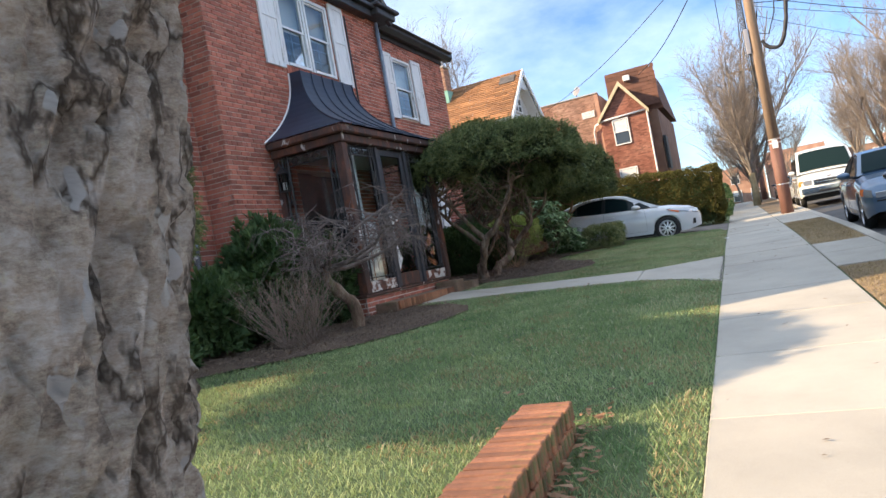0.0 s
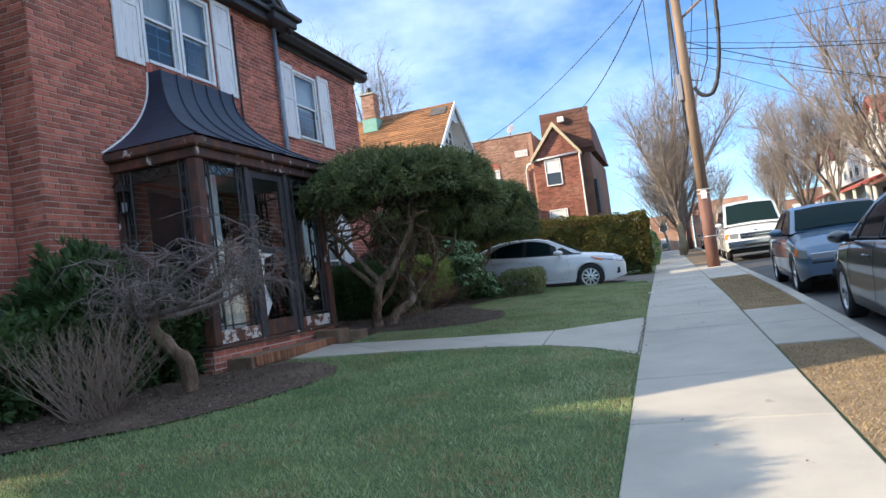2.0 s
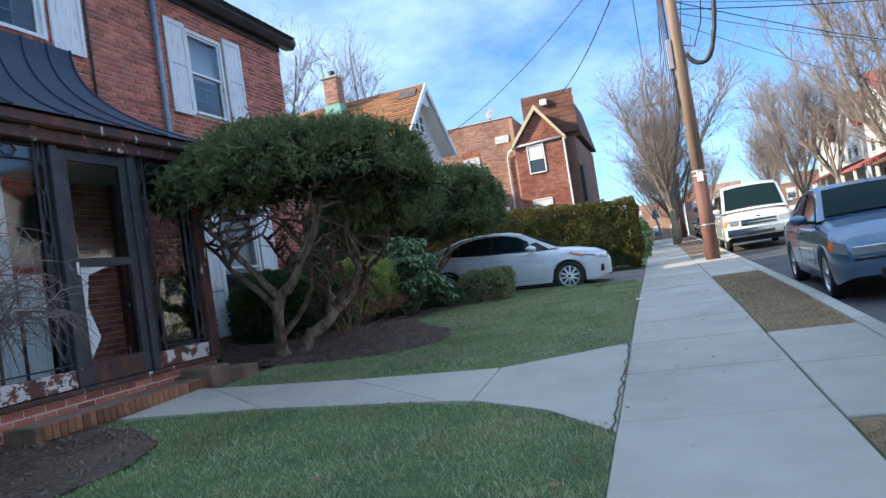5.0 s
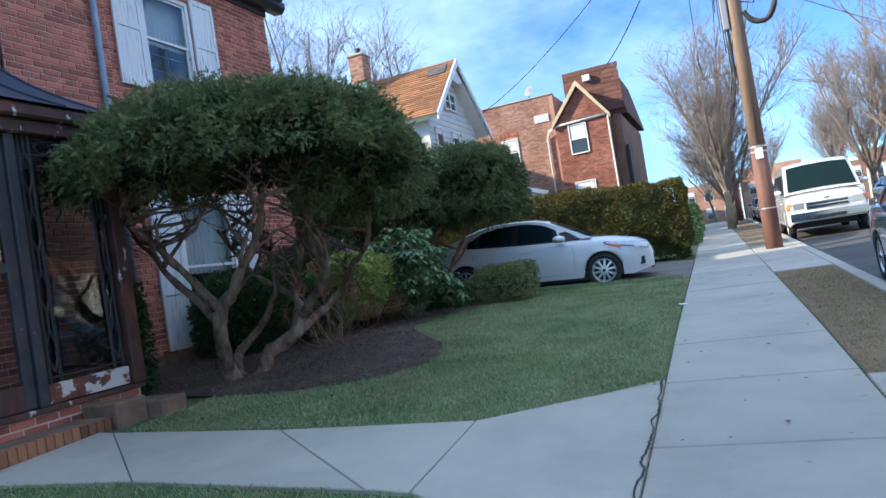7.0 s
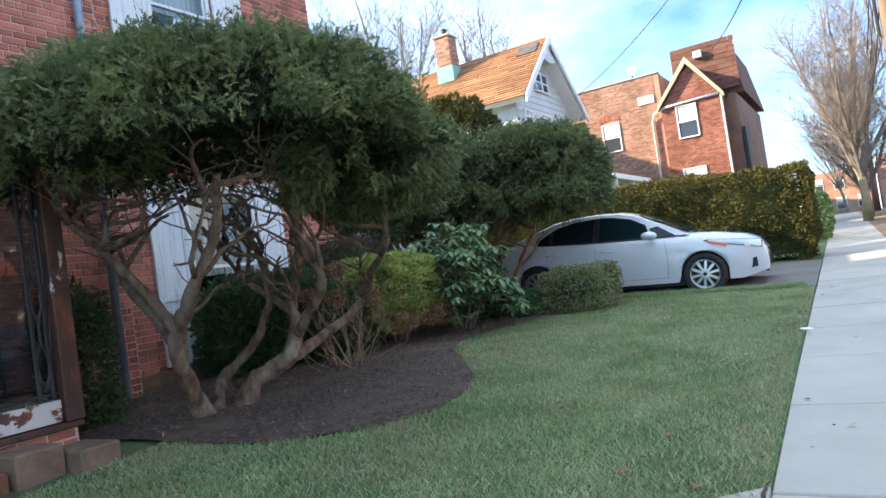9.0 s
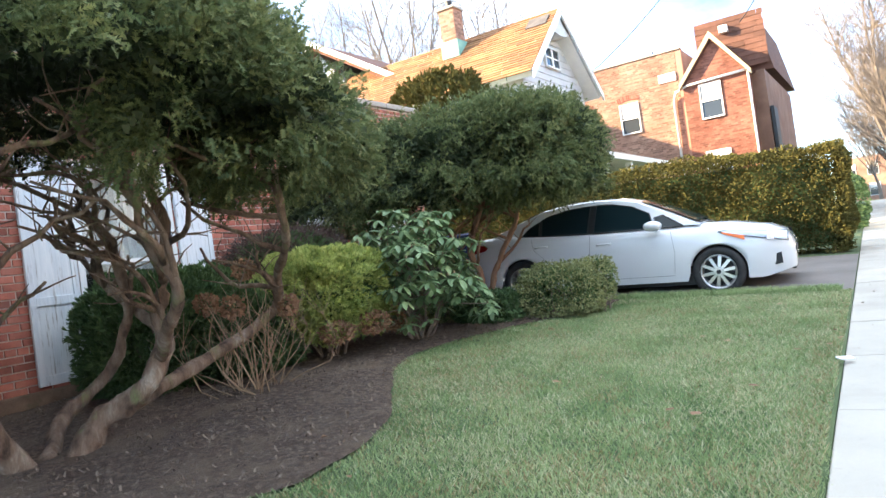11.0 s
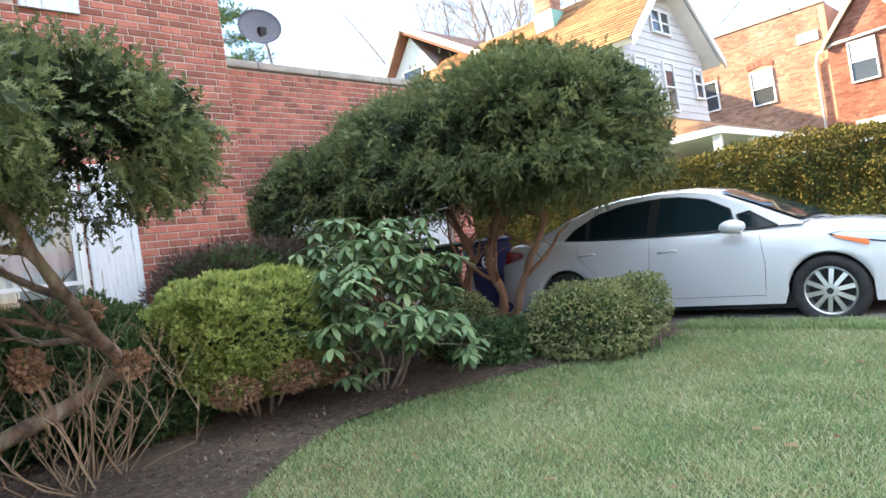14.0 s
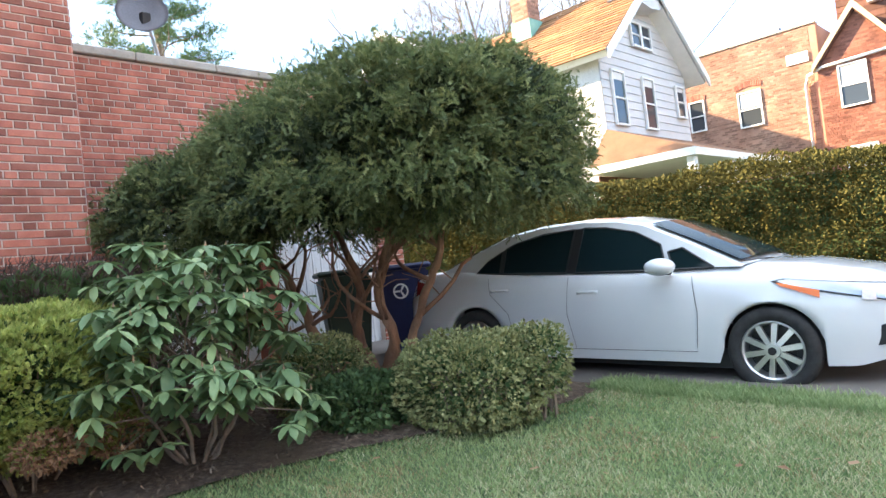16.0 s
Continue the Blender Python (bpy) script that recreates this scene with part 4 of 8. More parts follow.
glazed_bay(8.84, 9.69)
glazed_bay(10.75, 11.58)
door = block("door", PX - 0.03, PX + 0.015, 9.79, 9.90, PZ0, PZ1 - 0.02, DARK_FRAME, porch, 0.004, "dark storm door with torn lower screen")
block("stile", PX - 0.03, PX + 0.015, 10.55, 10.65, PZ0, PZ1 - 0.02, DARK_FRAME, door, 0.004)
for a, b in ((PZ0, PZ0 + 0.2), (1.98, 2.06), (PZ1 - 0.12, PZ1 - 0.02)):
    block("rail", PX - 0.028, PX + 0.013, 9.90, 10.55, a, b, RUSTY if a < 1 else DARK_FRAME, door, 0.003)
clear_pane(PX - 0.01, PX - 0.004, 9.90, 10.55, 2.06, PZ1 - 0.12, GLASS, door)
block("handle", PX + 0.016, PX + 0.05, 9.83, 9.86, 1.9, 2.02, STEEL, door, 0.004)
raw("torn_screen", [(PX - 0.01, 9.9, 1.08), (PX + 0.03, 10.02, 1.3), (PX - 0.01, 9.95, 1.6), (PX - 0.005, 10.0, 1.9), (PX - 0.005, 9.9, 1.98), (PX + 0.0, 10.25, 1.97), (PX + 0.01, 10.54, 1.94)], [(0, 1, 2), (2, 3, 4), (3, 5, 4), (0, 2, 4)], CURTAIN, door)
# south side of the porch
side = block("bay_frame", -6.32, PX - 0.07, PY0 - 0.03, PY0 + 0.03, PZ0, PZ0 + 0.16, RUSTY, porch, 0.006)
clear_pane(-6.32, PX - 0.07, PY0 - 0.004, PY0 + 0.004, PZ0 + 0.16, PZ1, GLASS, side)
lattice(side, (-6.32, PY0 - 0.02, 0), (1, 0, 0), 1.0, PZ0 + 0.17, PZ1)
side = block("bay_frame", -6.32, PX - 0.07, PY1 - 0.03, PY1 + 0.03, PZ0, PZ0 + 0.16, RUSTY, porch, 0.006)
clear_pane(-6.32, PX - 0.07, PY1 - 0.004, PY1 + 0.004, PZ0 + 0.16, PZ1, GLASS, side)
lattice(side, (-6.32, PY1 + 0.02, 0), (1, 0, 0), 1.0, PZ0 + 0.17, PZ1)
block("ceiling", -6.42, PX - 0.1, PY0 + 0.05, PY1 - 0.05, PZ1 - 0.03, PZ1 - 0.01, WHITE_PAINT, porch)
# inside: the house door and a white curtain
inner = block("front_door", -6.62, -6.56, 9.75, 10.7, 0.9, 2.95, DARK_FRAME, house, 0.01, "dark front door behind the porch glass")
block("panel", -6.559, -6.55, 9.86, 10.2, 1.1, 1.8, DARK_FRAME, inner, 0.004)
block("panel", -6.559, -6.55, 10.26, 10.6, 1.1, 1.8, DARK_FRAME, inner, 0.004)
block("jamb", -6.62, -6.45, 9.3, 9.75, 0.9, 2.95, DARK_FRAME, inner)
block("jamb", -6.62, -6.45, 10.7, 10.9, 0.9, 2.95, DARK_FRAME, inner)
for a, b, tall in ((8.90, 9.34, 3.0), (9.36, 9.62, 1.95)):
    bm = bmesh.new()
    n = 16
    cur = [[bm.verts.new((PX - 0.14 + 0.025 * math.sin(i * 1.9), a + (b - a) * i / n, z)) for i in range(n + 1)] for z in (0.95, 1.5, tall)]
    for r, s in zip(cur, cur[1:]):
        for i in range(n):
            bm.faces.new((r[i], r[i + 1], s[i + 1], s[i]))
    part("curtain", bm, CURTAIN, porch, "white curtain inside the glass", True)
# brick steps before the porch
MOSSY = surface("mossy_brown_stone", [(0.3, (0.13, 0.085, 0.055)), (0.7, (0.24, 0.16, 0.11))], 6, 80, 0.95, 0.5, 0.008, (5, 0.55, 0.7, (0.10, 0.10, 0.05)))
block("plinth", -6.69, -6.655, 13.12, 16.84, 0.45, 0.93, MOSSY, house, 0.008, "brown rendered plinth")
steps = tagged(empty("brick_steps"), "low brick doorsteps before the porch", "steps")
core = part("tread", box(bmesh.new(), PX + 0.03, -4.86, 8.9, 10.98, 0.42, 0.70, 0.01), MOSSY, steps)
for y, n, x0 in ((9.0, 27, -4.86),):
    for k in range(n):
        b = block("brick", -0.02, 0.02, 0.003, 0.070, 0, 0.12, STEP_BRICK, steps, 0.004) if k == 0 else obj("brick", b.data, steps)
        b.matrix_local = pose(x0 + 0.012, 8.95 + k * 0.075, 0.575 + rnd.uniform(-0.004, 0.004))
part("side_wall", box(bmesh.new(), PX + 0.05, -4.78, 11.0, 11.32, 0.45, 0.80, 0.015), MOSSY, steps, "mossy stone step side")
part("side_wall", box(bmesh.new(), -5.05, -4.62, 11.33, 11.62, 0.45, 0.74, 0.015), MOSSY, steps)

# ---- plants ----
def basis(d):
    """Two vectors across each of the directions d (n, 3)."""
    h = np.where(np.abs(d[:, 2:3]) < 0.9, np.array([[0, 0, 1.0]]), np.array([[1.0, 0, 0]]))
    s = np.cross(d, h)
    s /= np.linalg.norm(s, axis=1, keepdims=True) + 1e-9
    return s, np.cross(s, d)


def unit(v):
    return v / (np.linalg.norm(v, axis=1, keepdims=True) + 1e-9)


def tufts(name, at, out, mat, parent, size=0.08, blades=5, width=0.011, spread=0.55, label=""):
    """Sprays of narrow leaves that fan out from a point."""
    n = len(at)
    d = unit(out + rg.normal(0, 0.35, (n, 3)))
    s, u = basis(d)
    L = size * rg.uniform(0.6, 1.25, (n, 1))
    verts = [at]
    faces = []
    for b in range(blades):
        ang = rg.uniform(0, 2 * math.pi, (n, 1))
        side = s * np.cos(ang) + u * np.sin(ang)
        way = unit(d + side * spread * rg.uniform(0.3, 1.3, (n, 1)))
        cross = unit(np.cross(way, d + 0.01))
        k = 1 + b * 3
        verts += [at + way * L * 0.5 + cross * width, at + way * L, at + way * L * 0.5 - cross * width]
        faces.append((0, k, k + 1, k + 2))
    return polys(name, np.stack(verts, 1), faces, mat, parent, label)


def leaves(name, at, out, mat, parent, size=0.03, slim=0.5, label=""):
    n = len(at)
    d = unit(out + rg.normal(0, 0.6, (n, 3)))
    s, u = basis(d)
    a = rg.uniform(0, 2 * math.pi, (n, 1))
    s = s * np.cos(a) + u * np.sin(a)
    L = size * rg.uniform(0.6, 1.4, (n, 1))
    return polys(name, np.stack([at, at + d * L * 0.5 + s * L * slim * 0.5, at + d * L, at + d * L * 0.5 - s * L * slim * 0.5], 1), [(0, 1, 2, 3)], mat, parent, label)


def lump(p, scale, seed):
    return np.array([noise.noise((x * scale + seed, y * scale, z * scale)) for x, y, z in p])


def shell(n, centre, radii, lumps=0.12, scale=2.2, seed=0.0, depth=0.22, low=-1.0, square=1.0):
    """Points and outward directions on a lumpy rounded crown. low: how far down it goes; square below 1 makes it boxier."""
    d = unit(rg.normal(0, 1, (int(n * 2.2), 3)))
    d = d[d[:, 2] > low][:n]
    r = np.array(radii)
    q = np.sign(d) * np.abs(d) ** square if square != 1 else d
    k = 1 + lumps * lump(d * 1.0, scale, seed)[:, None] + lumps * 0.5 * lump(d, scale * 2.7, seed + 9)[:, None]
    inset = 1 - depth * rg.random((len(d), 1)) ** 2.2
    p = np.array(centre) + q * r * k * inset
    return p, unit(d / r)


def limb(bm, a, b, r0, r1, bend=0.25, steps=6, sides=7):
    a, b = Vector(a), Vector(b)
    pts, L = [], (b - a).length
    o1 = Vector((rnd.uniform(-1, 1), rnd.uniform(-1, 1), rnd.uniform(-0.6, 0.6))) * bend * L
    for i in range(steps + 1):
        t = i / steps
        pts.append(a.lerp(b, t) + o1 * math.sin(math.pi * t) * 0.5 + Vector((rnd.uniform(-1, 1), rnd.uniform(-1, 1), rnd.uniform(-1, 1))) * L * 0.03 * (0 < i < steps))
    tube(bm, pts, [r0 + (r1 - r0) * i / steps for i in range(steps + 1)], sides)
    return pts


def sprays(name, at, out, mat, parent, length=0.12, needle=0.03, steps=7, label=""):
    """Feathered needle sprays: a short drooping axis with two ranks of needles, each spray one piece."""
    n = len(at)
    d = unit(out)
    s, u = basis(d)
    a = rg.uniform(0, 2 * math.pi, (n, 1))
    s = s * np.cos(a) + u * np.sin(a)
    L = length * rg.uniform(0.6, 1.25, (n, 1))
    axis, tips, faces = [], [], []
    for i in range(steps + 1):
        t = i / steps
        axis.append(at + d * L * t + np.array([[0, 0, -0.25]]) * L * t * t)
    for i in range(steps):
        mid = (axis[i] + axis[i + 1]) / 2
        w = needle * (1.0 - 0.55 * (i / steps) ** 2) * rg.uniform(0.75, 1.2, (n, 1))
        lift = rg.normal(0, 0.25, (n, 3))
        for k in (1, -1):
            tips.append(mid + unit(s * k + d * 0.75 + lift) * w)
            faces.append((i, i + 1, steps + 1 + len(tips) - 1))
    return polys(name, np.stack(axis + tips, 1), faces, mat, parent, label)


def bent(bm, line, r0, r1, sides=8):
    """A crooked tapering limb through the points of a line, rounded between them."""
    P = [Vector(p) for p in line]
    P = [P[0] * 2 - P[1]] + P + [P[-1] * 2 - P[-2]]
    pts = []
    for i in range(1, len(P) - 2):
        for k in range(6):
            t = k / 6
            a, b, c, d = P[i - 1], P[i], P[i + 1], P[i + 2]
            q = 0.5 * (2 * b + (c - a) * t + (2 * a - 5 * b + 4 * c - d) * t * t + (3 * b - 3 * c + d - a) * t ** 3)
            pts.append(q + noise.noise_vector(q * 4.0) * 0.035)
    pts.append(P[-2])
    m = len(pts) - 1
    old = len(bm.verts)
    tube(bm, pts, [(r0 + (r1 - r0) * (i / m) ** 0.8) * (1 + 0.28 * noise.noise(q * 7.0)) for i, q in enumerate(pts)], sides)
    if r0 != r1:
        for v in list(bm.verts)[old:]:
            v.co += noise.noise_vector(Vector((v.co.x * 16, v.co.y * 16, v.co.z * 6))) * r0 * 0.24
    return pts


def yew_crown(t, centre, radii, n, seed, low, extra, gaps, square, per=34):
    c, r = Vector(centre), Vector(radii)
    p, d = shell(n, centre, radii, 0.09, 3.0, seed, 0.14, low, square)
    keep = (p[:, 2] > c.z - r.z * 0.25) | (rg.random(len(p)) < 0.6)
    p, d = p[keep], d[keep]
    for cc, rr, m in extra:
        p2, d2 = shell(m, cc, rr, 0.13, 2.6, seed + 3, 0.16, -0.8)
        p, d = np.concatenate([p, p2]), np.concatenate([d, d2])
    # layered pads with dark gaps between them
    g = lump(p * np.array([[1.0, 1.0, 2.6]]), 2.3, seed + 20)
    keep = g < gaps
    p, d = p[keep], d[keep]
    q = np.repeat(p, per, 0)
    w = unit(np.repeat(d, per, 0) * 0.75 + rg.normal(0, 0.7, (len(q), 3)) + np.array([[0, 0, 0.3]]))
    q = q + rg.normal(0, 0.05, q.shape)
    sprays("crown", q, w, YEW, t, 0.075, 0.024, 5, "dark green clipped needle crown")
    # inner sprays carry the crown's shade in their darker needle colour
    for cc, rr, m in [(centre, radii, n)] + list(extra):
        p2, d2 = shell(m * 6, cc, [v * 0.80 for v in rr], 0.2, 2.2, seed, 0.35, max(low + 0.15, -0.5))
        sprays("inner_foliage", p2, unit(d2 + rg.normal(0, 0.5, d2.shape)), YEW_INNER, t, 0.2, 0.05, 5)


def twiggy(bm, pts, c, r, n):
    """Thin crooked side branches that leave a limb for the crown."""
    for _ in range(n):
        p = pts[rnd.randint(len(pts) // 2, len(pts) - 1)]
        e = c + Vector((r.x * rnd.uniform(-0.75, 0.75), r.y * rnd.uniform(-0.75, 0.75), r.z * rnd.uniform(-0.25, 0.2)))
        e = p + (e - p).normalized() * min((e - p).length, rnd.uniform(0.5, 1.0))
        p2 = limb(bm, p, e, 0.024, 0.009, 0.5, 6, 6)
        for _ in range(4):
            s = p2[rnd.randint(1, 5)]
            limb(bm, s, s + Vector((rnd.uniform(-0.3, 0.3), rnd.uniform(-0.3, 0.3), rnd.uniform(-0.05, 0.35))), 0.007, 0.003, 0.3, 3, 4)


def yew(base, trunks, centre, radii, n, label, seed, low=-0.55, extra=(), gaps=0.3, square=1.0, bark=BARK, side=7, per=34):
    """An umbrella-clipped yew: crooked trunks and limbs under a dense clipped crown. trunks: (points, thick end, thin end)."""
    t = tagged(empty("yew_tree"), label, "yew")
    c, r = Vector(centre), Vector(radii)
    for line, r0, r1 in trunks:
        bm = bmesh.new()
        pts = bent(bm, line, r0, r1, 12)
        twiggy(bm, pts, c, r, side)
        part("trunk" if r0 > 0.05 else "limb", bm, bark, t, "crooked bare trunk", True)
    yew_crown(t, centre, radii, n, seed, low, extra, gaps, square, per)
    return t


yew((-4.89, 12.54), [
    ([(-4.86, 12.60, 0.55), (-4.80, 12.42, 0.85), (-4.64, 12.20, 1.18), (-4.52, 12.14, 1.42), (-4.27, 12.05, 1.62), (-3.98, 12.12, 2.08), (-3.75, 12.0, 2.45)], 0.10, 0.03),
    ([(-4.54, 12.15, 1.38), (-4.78, 12.08, 1.72), (-4.98, 11.90, 2.10), (-5.25, 11.75, 2.45)], 0.055, 0.022),
    ([(-4.60, 12.18, 1.28), (-5.05, 12.20, 1.72), (-5.45, 12.25, 2.10), (-5.65, 12.2, 2.45)], 0.042, 0.018),
    ([(-4.86, 12.66, 0.62), (-5.08, 12.98, 0.88), (-4.96, 13.25, 1.15), (-4.74, 13.28, 1.48), (-4.68, 13.22, 1.95), (-4.85, 13.1, 2.4)], 0.062, 0.024),
    ([(-4.72, 12.80, 0.56), (-4.69, 12.98, 0.84), (-4.48, 13.20, 1.03), (-4.54, 13.38, 1.25), (-4.54, 13.40, 1.52), (-4.42, 13.45, 1.96), (-4.3, 13.3, 2.4)], 0.095, 0.03),
    ([(-4.52, 13.34, 1.18), (-4.15, 13.20, 1.40), (-3.90, 13.12, 1.65), (-3.98, 13.0, 1.95), (-3.8, 12.8, 2.35)], 0.05, 0.022),
    ([(-4.54, 13.39, 1.40), (-4.80, 13.32, 1.62), (-5.05, 13.28, 1.82), (-5.25, 13.1, 2.3)], 0.04, 0.018),
    ([(-4.56, 13.15, 0.95), (-4.70, 13.85, 1.08), (-4.69, 14.57, 1.365), (-4.30, 14.32, 1.66), (-3.89, 14.05, 1.92), (-3.65, 13.8, 2.35)], 0.06, 0.025)],
    (-4.22, 12.45, 2.70), (1.62, 1.62, 0.78), 950, "umbrella-clipped dark yew with bare crooked trunks in mulch", 1.0, -0.06,
    [((-3.4, 13.2, 2.55), (0.75, 0.75, 0.36), 130), ((-5.0, 11.7, 2.78), (0.7, 0.7, 0.34), 100), ((-4.0, 14.2, 2.58), (0.70, 0.72, 0.46), 260)])
yew((-5.45, 18.8), [
    ([(-5.50, 18.78, 0.6), (-5.60, 18.72, 0.95), (-5.95, 18.6, 1.30), (-6.1, 18.5, 1.75), (-6.3, 18.3, 2.3)], 0.085, 0.03),
    ([(-5.48, 18.82, 0.6), (-5.42, 18.80, 0.95), (-5.55, 18.75, 1.35), (-5.35, 18.7, 1.75), (-5.5, 18.6, 2.3)], 0.075, 0.03),
    ([(-5.42, 18.80, 0.6), (-5.22, 18.80, 0.95), (-5.05, 18.75, 1.30), (-5.12, 18.7, 1.7), (-4.8, 18.7, 2.3)], 0.085, 0.03),
    ([(-5.30, 18.78, 0.85), (-4.95, 18.85, 1.12), (-4.80, 18.85, 1.45), (-4.5, 18.85, 1.9), (-4.3, 18.8, 2.3)], 0.06, 0.025),
    ([(-5.56, 18.74, 0.88), (-5.85, 18.66, 1.05), (-6.25, 18.55, 1.25), (-6.45, 18.3, 1.7), (-6.6, 18.1, 2.2)], 0.055, 0.025)],
    (-5.02, 18.75, 2.77), (1.80, 1.4, 0.78), 1000, "broad clipped yew over the parked car's rear, with forked orange-brown trunks", 5.0, -0.45,
    [((-6.55, 17.75, 2.55), (0.85, 0.8, 0.62), 260), ((-4.25, 18.9, 2.68), (1.0, 0.95, 0.66), 270), ((-5.2, 18.3, 2.58), (1.3, 1.0, 0.5), 230), ((-3.92, 18.85, 2.98), (0.75, 0.8, 0.55), 170),
     ((-6.0, 18.35, 2.95), (0.85, 0.8, 0.55), 190), ((-3.85, 18.7, 2.52), (0.66, 0.7, 0.45), 150)], 0.34, 0.62, ORANGE_BARK, 5, 32)
yew((-5.0, 3.1), [([(-5.0, 3.1, 0.2), (-4.95, 3.12, 0.7), (-4.9, 3.15, 1.1), (-5.2, 3.3, 1.6), (-5.4, 3.4, 1.9)], 0.085, 0.03), ([(-4.92, 3.14, 0.95), (-4.6, 3.3, 1.4), (-4.3, 3.5, 1.9)], 0.06, 0.025)],
    (-5.12, 3.46, 1.9), (1.28, 1.52, 0.82), 780, "clipped yew with bare lower limbs before the house wall", 11.0, -0.5)
# yellow-tipped clipped shrub behind the second yew
sh = tagged(empty("clipped_conifer"), "olive-green clipped conifer beyond the driveway", "conifer")
p, d = shell(7000, (-9.3, 25.2, 4.55), (1.6, 1.4, 1.6), 0.1, 2.0, 3, 0.25, -0.9)
tufts("crown", p, d, HEDGE, sh, 0.16, 5, 0.02)
part("trunk", tube(bmesh.new(), [(-9.3, 25.2, 0.8), (-9.3, 25.2, 4.2)], 0.12, 8), BARK, sh)


def bush(name, centre, radii, n, mat, label, size=0.035, slim=0.55, seed=0.0, square=0.75, needles=False, stems=8, dead=(), lumps=0.16):
    t = tagged(empty(name), label, "shrub")
    x, y, z = centre
    bm = bmesh.new()
    for k in range(stems):
        a = 2 * math.pi * k / stems + rnd.random()
        limb(bm, (x + 0.12 * math.cos(a), y + 0.12 * math.sin(a), gz(x, y) - 0.02), (x + radii[0] * 0.6 * math.cos(a), y + radii[1] * 0.6 * math.sin(a), z + radii[2] * 0.2), 0.014, 0.006, 0.25, 4, 5)
    part("stem", bm, TWIG, t)
    p, d = shell(n, centre, radii, lumps, 3.4, seed, 0.3, -0.85, square)
    p[:, 2] = np.maximum(p[:, 2], gz(x, y) + 0.04)
    if needles:
        tufts("foliage", p, d + np.array([[0, 0, 0.4]]), mat, t, size, 5, size * 0.14, 0.5)
    else:
        leaves("foliage", p, d, mat, t, size, slim)
    # inner leaves are dark green: shade within paler shrubs is put into their colour
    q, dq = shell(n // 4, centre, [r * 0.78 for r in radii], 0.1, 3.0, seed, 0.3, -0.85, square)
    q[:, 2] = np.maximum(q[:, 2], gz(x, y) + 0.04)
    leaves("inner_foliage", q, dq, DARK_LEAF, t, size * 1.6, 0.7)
    for cc, rr, m in dead:
        p, d = shell(m, cc, rr, 0.2, 3, seed, 0.4)
        leaves("dead_leaves", p, d, DEAD_LEAF, t, 0.03, 0.5)
    return t


bush("evergreen_shrub", (-5.17, 15.78, 1.40), (0.58, 0.70, 0.48), 25000, LIME, "lime-green clipped evergreen with a browned lower edge", 0.045, needles=True, seed=2, dead=[((-4.70, 15.35, 1.05), (0.16, 0.16, 0.10), 800), ((-4.58, 15.75, 1.08), (0.16, 0.18, 0.10), 1000), ((-4.66, 16.15, 1.06), (0.12, 0.15, 0.12), 600)])
bush("evergreen_shrub", (-6.0, 14.55, 1.25), (0.6, 0.85, 0.60), 11000, DARK_LEAF, "dark green clipped shrub under the window", 0.06, needles=True, seed=4)
bush("evergreen_shrub", (-5.55, 15.0, 1.15), (0.55, 0.5, 0.42), 7000, DARK_LEAF, "green clipped shrub beside the dry stems", 0.06, needles=True, seed=5)
bush("bare_shrub", (-6.25, 16.4, 1.68), (0.5, 0.85, 0.52), 15000, BROWN_TWIGS, "brown leafless clipped shrub against the brick", 0.07, 0.12, seed=6)
bush("box_shrub", (-3.62, 18.15, 1.03), (0.52, 0.44, 0.34), 12000, BOX, "small-leaved box shrub on the lawn edge", 0.030, 0.6, seed=7)
bush("box_shrub", (-3.30, 18.48, 1.12), (0.24, 0.22, 0.26), 3500, BOX, "round dark box shrub beside the car", 0.026, 0.6, seed=8)
bush("box_shrub", (-4.95, 17.85, 1.08), (0.36, 0.36, 0.34), 6500, BOX, "small box shrub before the yew trunk", 0.028, 0.6, seed=9)
bush("ground_shrub", (-4.38, 17.75, 0.93), (0.42, 0.36, 0.2), 4500, DARK_LEAF, "low leafy green groundcover shrub", 0.04, 0.6, seed=10)
bush("juniper", (-6.1, 6.55, 0.95), (0.36, 0.45, 0.42), 2600, DARK_LEAF, "dark feathery juniper against the house", 0.13, needles=True, seed=12, square=1.0, lumps=0.7)
bush("juniper", (-6.0, 7.7, 1.15), (0.5, 0.65, 0.75), 6000, DARK_LEAF, "tall dark feathery evergreen beside the downpipe", 0.14, needles=True, seed=13, square=1.0, lumps=0.7)
bush("juniper", (-6.1, 5.6, 0.66), (0.34, 0.4, 0.36), 1500, DARK_LEAF, "small ragged evergreen seedling by the boards", 0.12, needles=True, seed=14, square=1.0, lumps=0.8)
bush("juniper", (-5.85, 8.6, 1.0), (0.42, 0.4, 0.6), 4000, DARK_LEAF, "dark evergreen beside the porch corner", 0.13, needles=True, seed=15, square=1.0, lumps=0.7)
bush("ivy_shrub", (-5.95, 12.15, 1.15), (0.35, 0.3, 0.75), 4500, DARK_LEAF, "dark leafy shrub climbing beside the porch", 0.045, 0.7, seed=16)


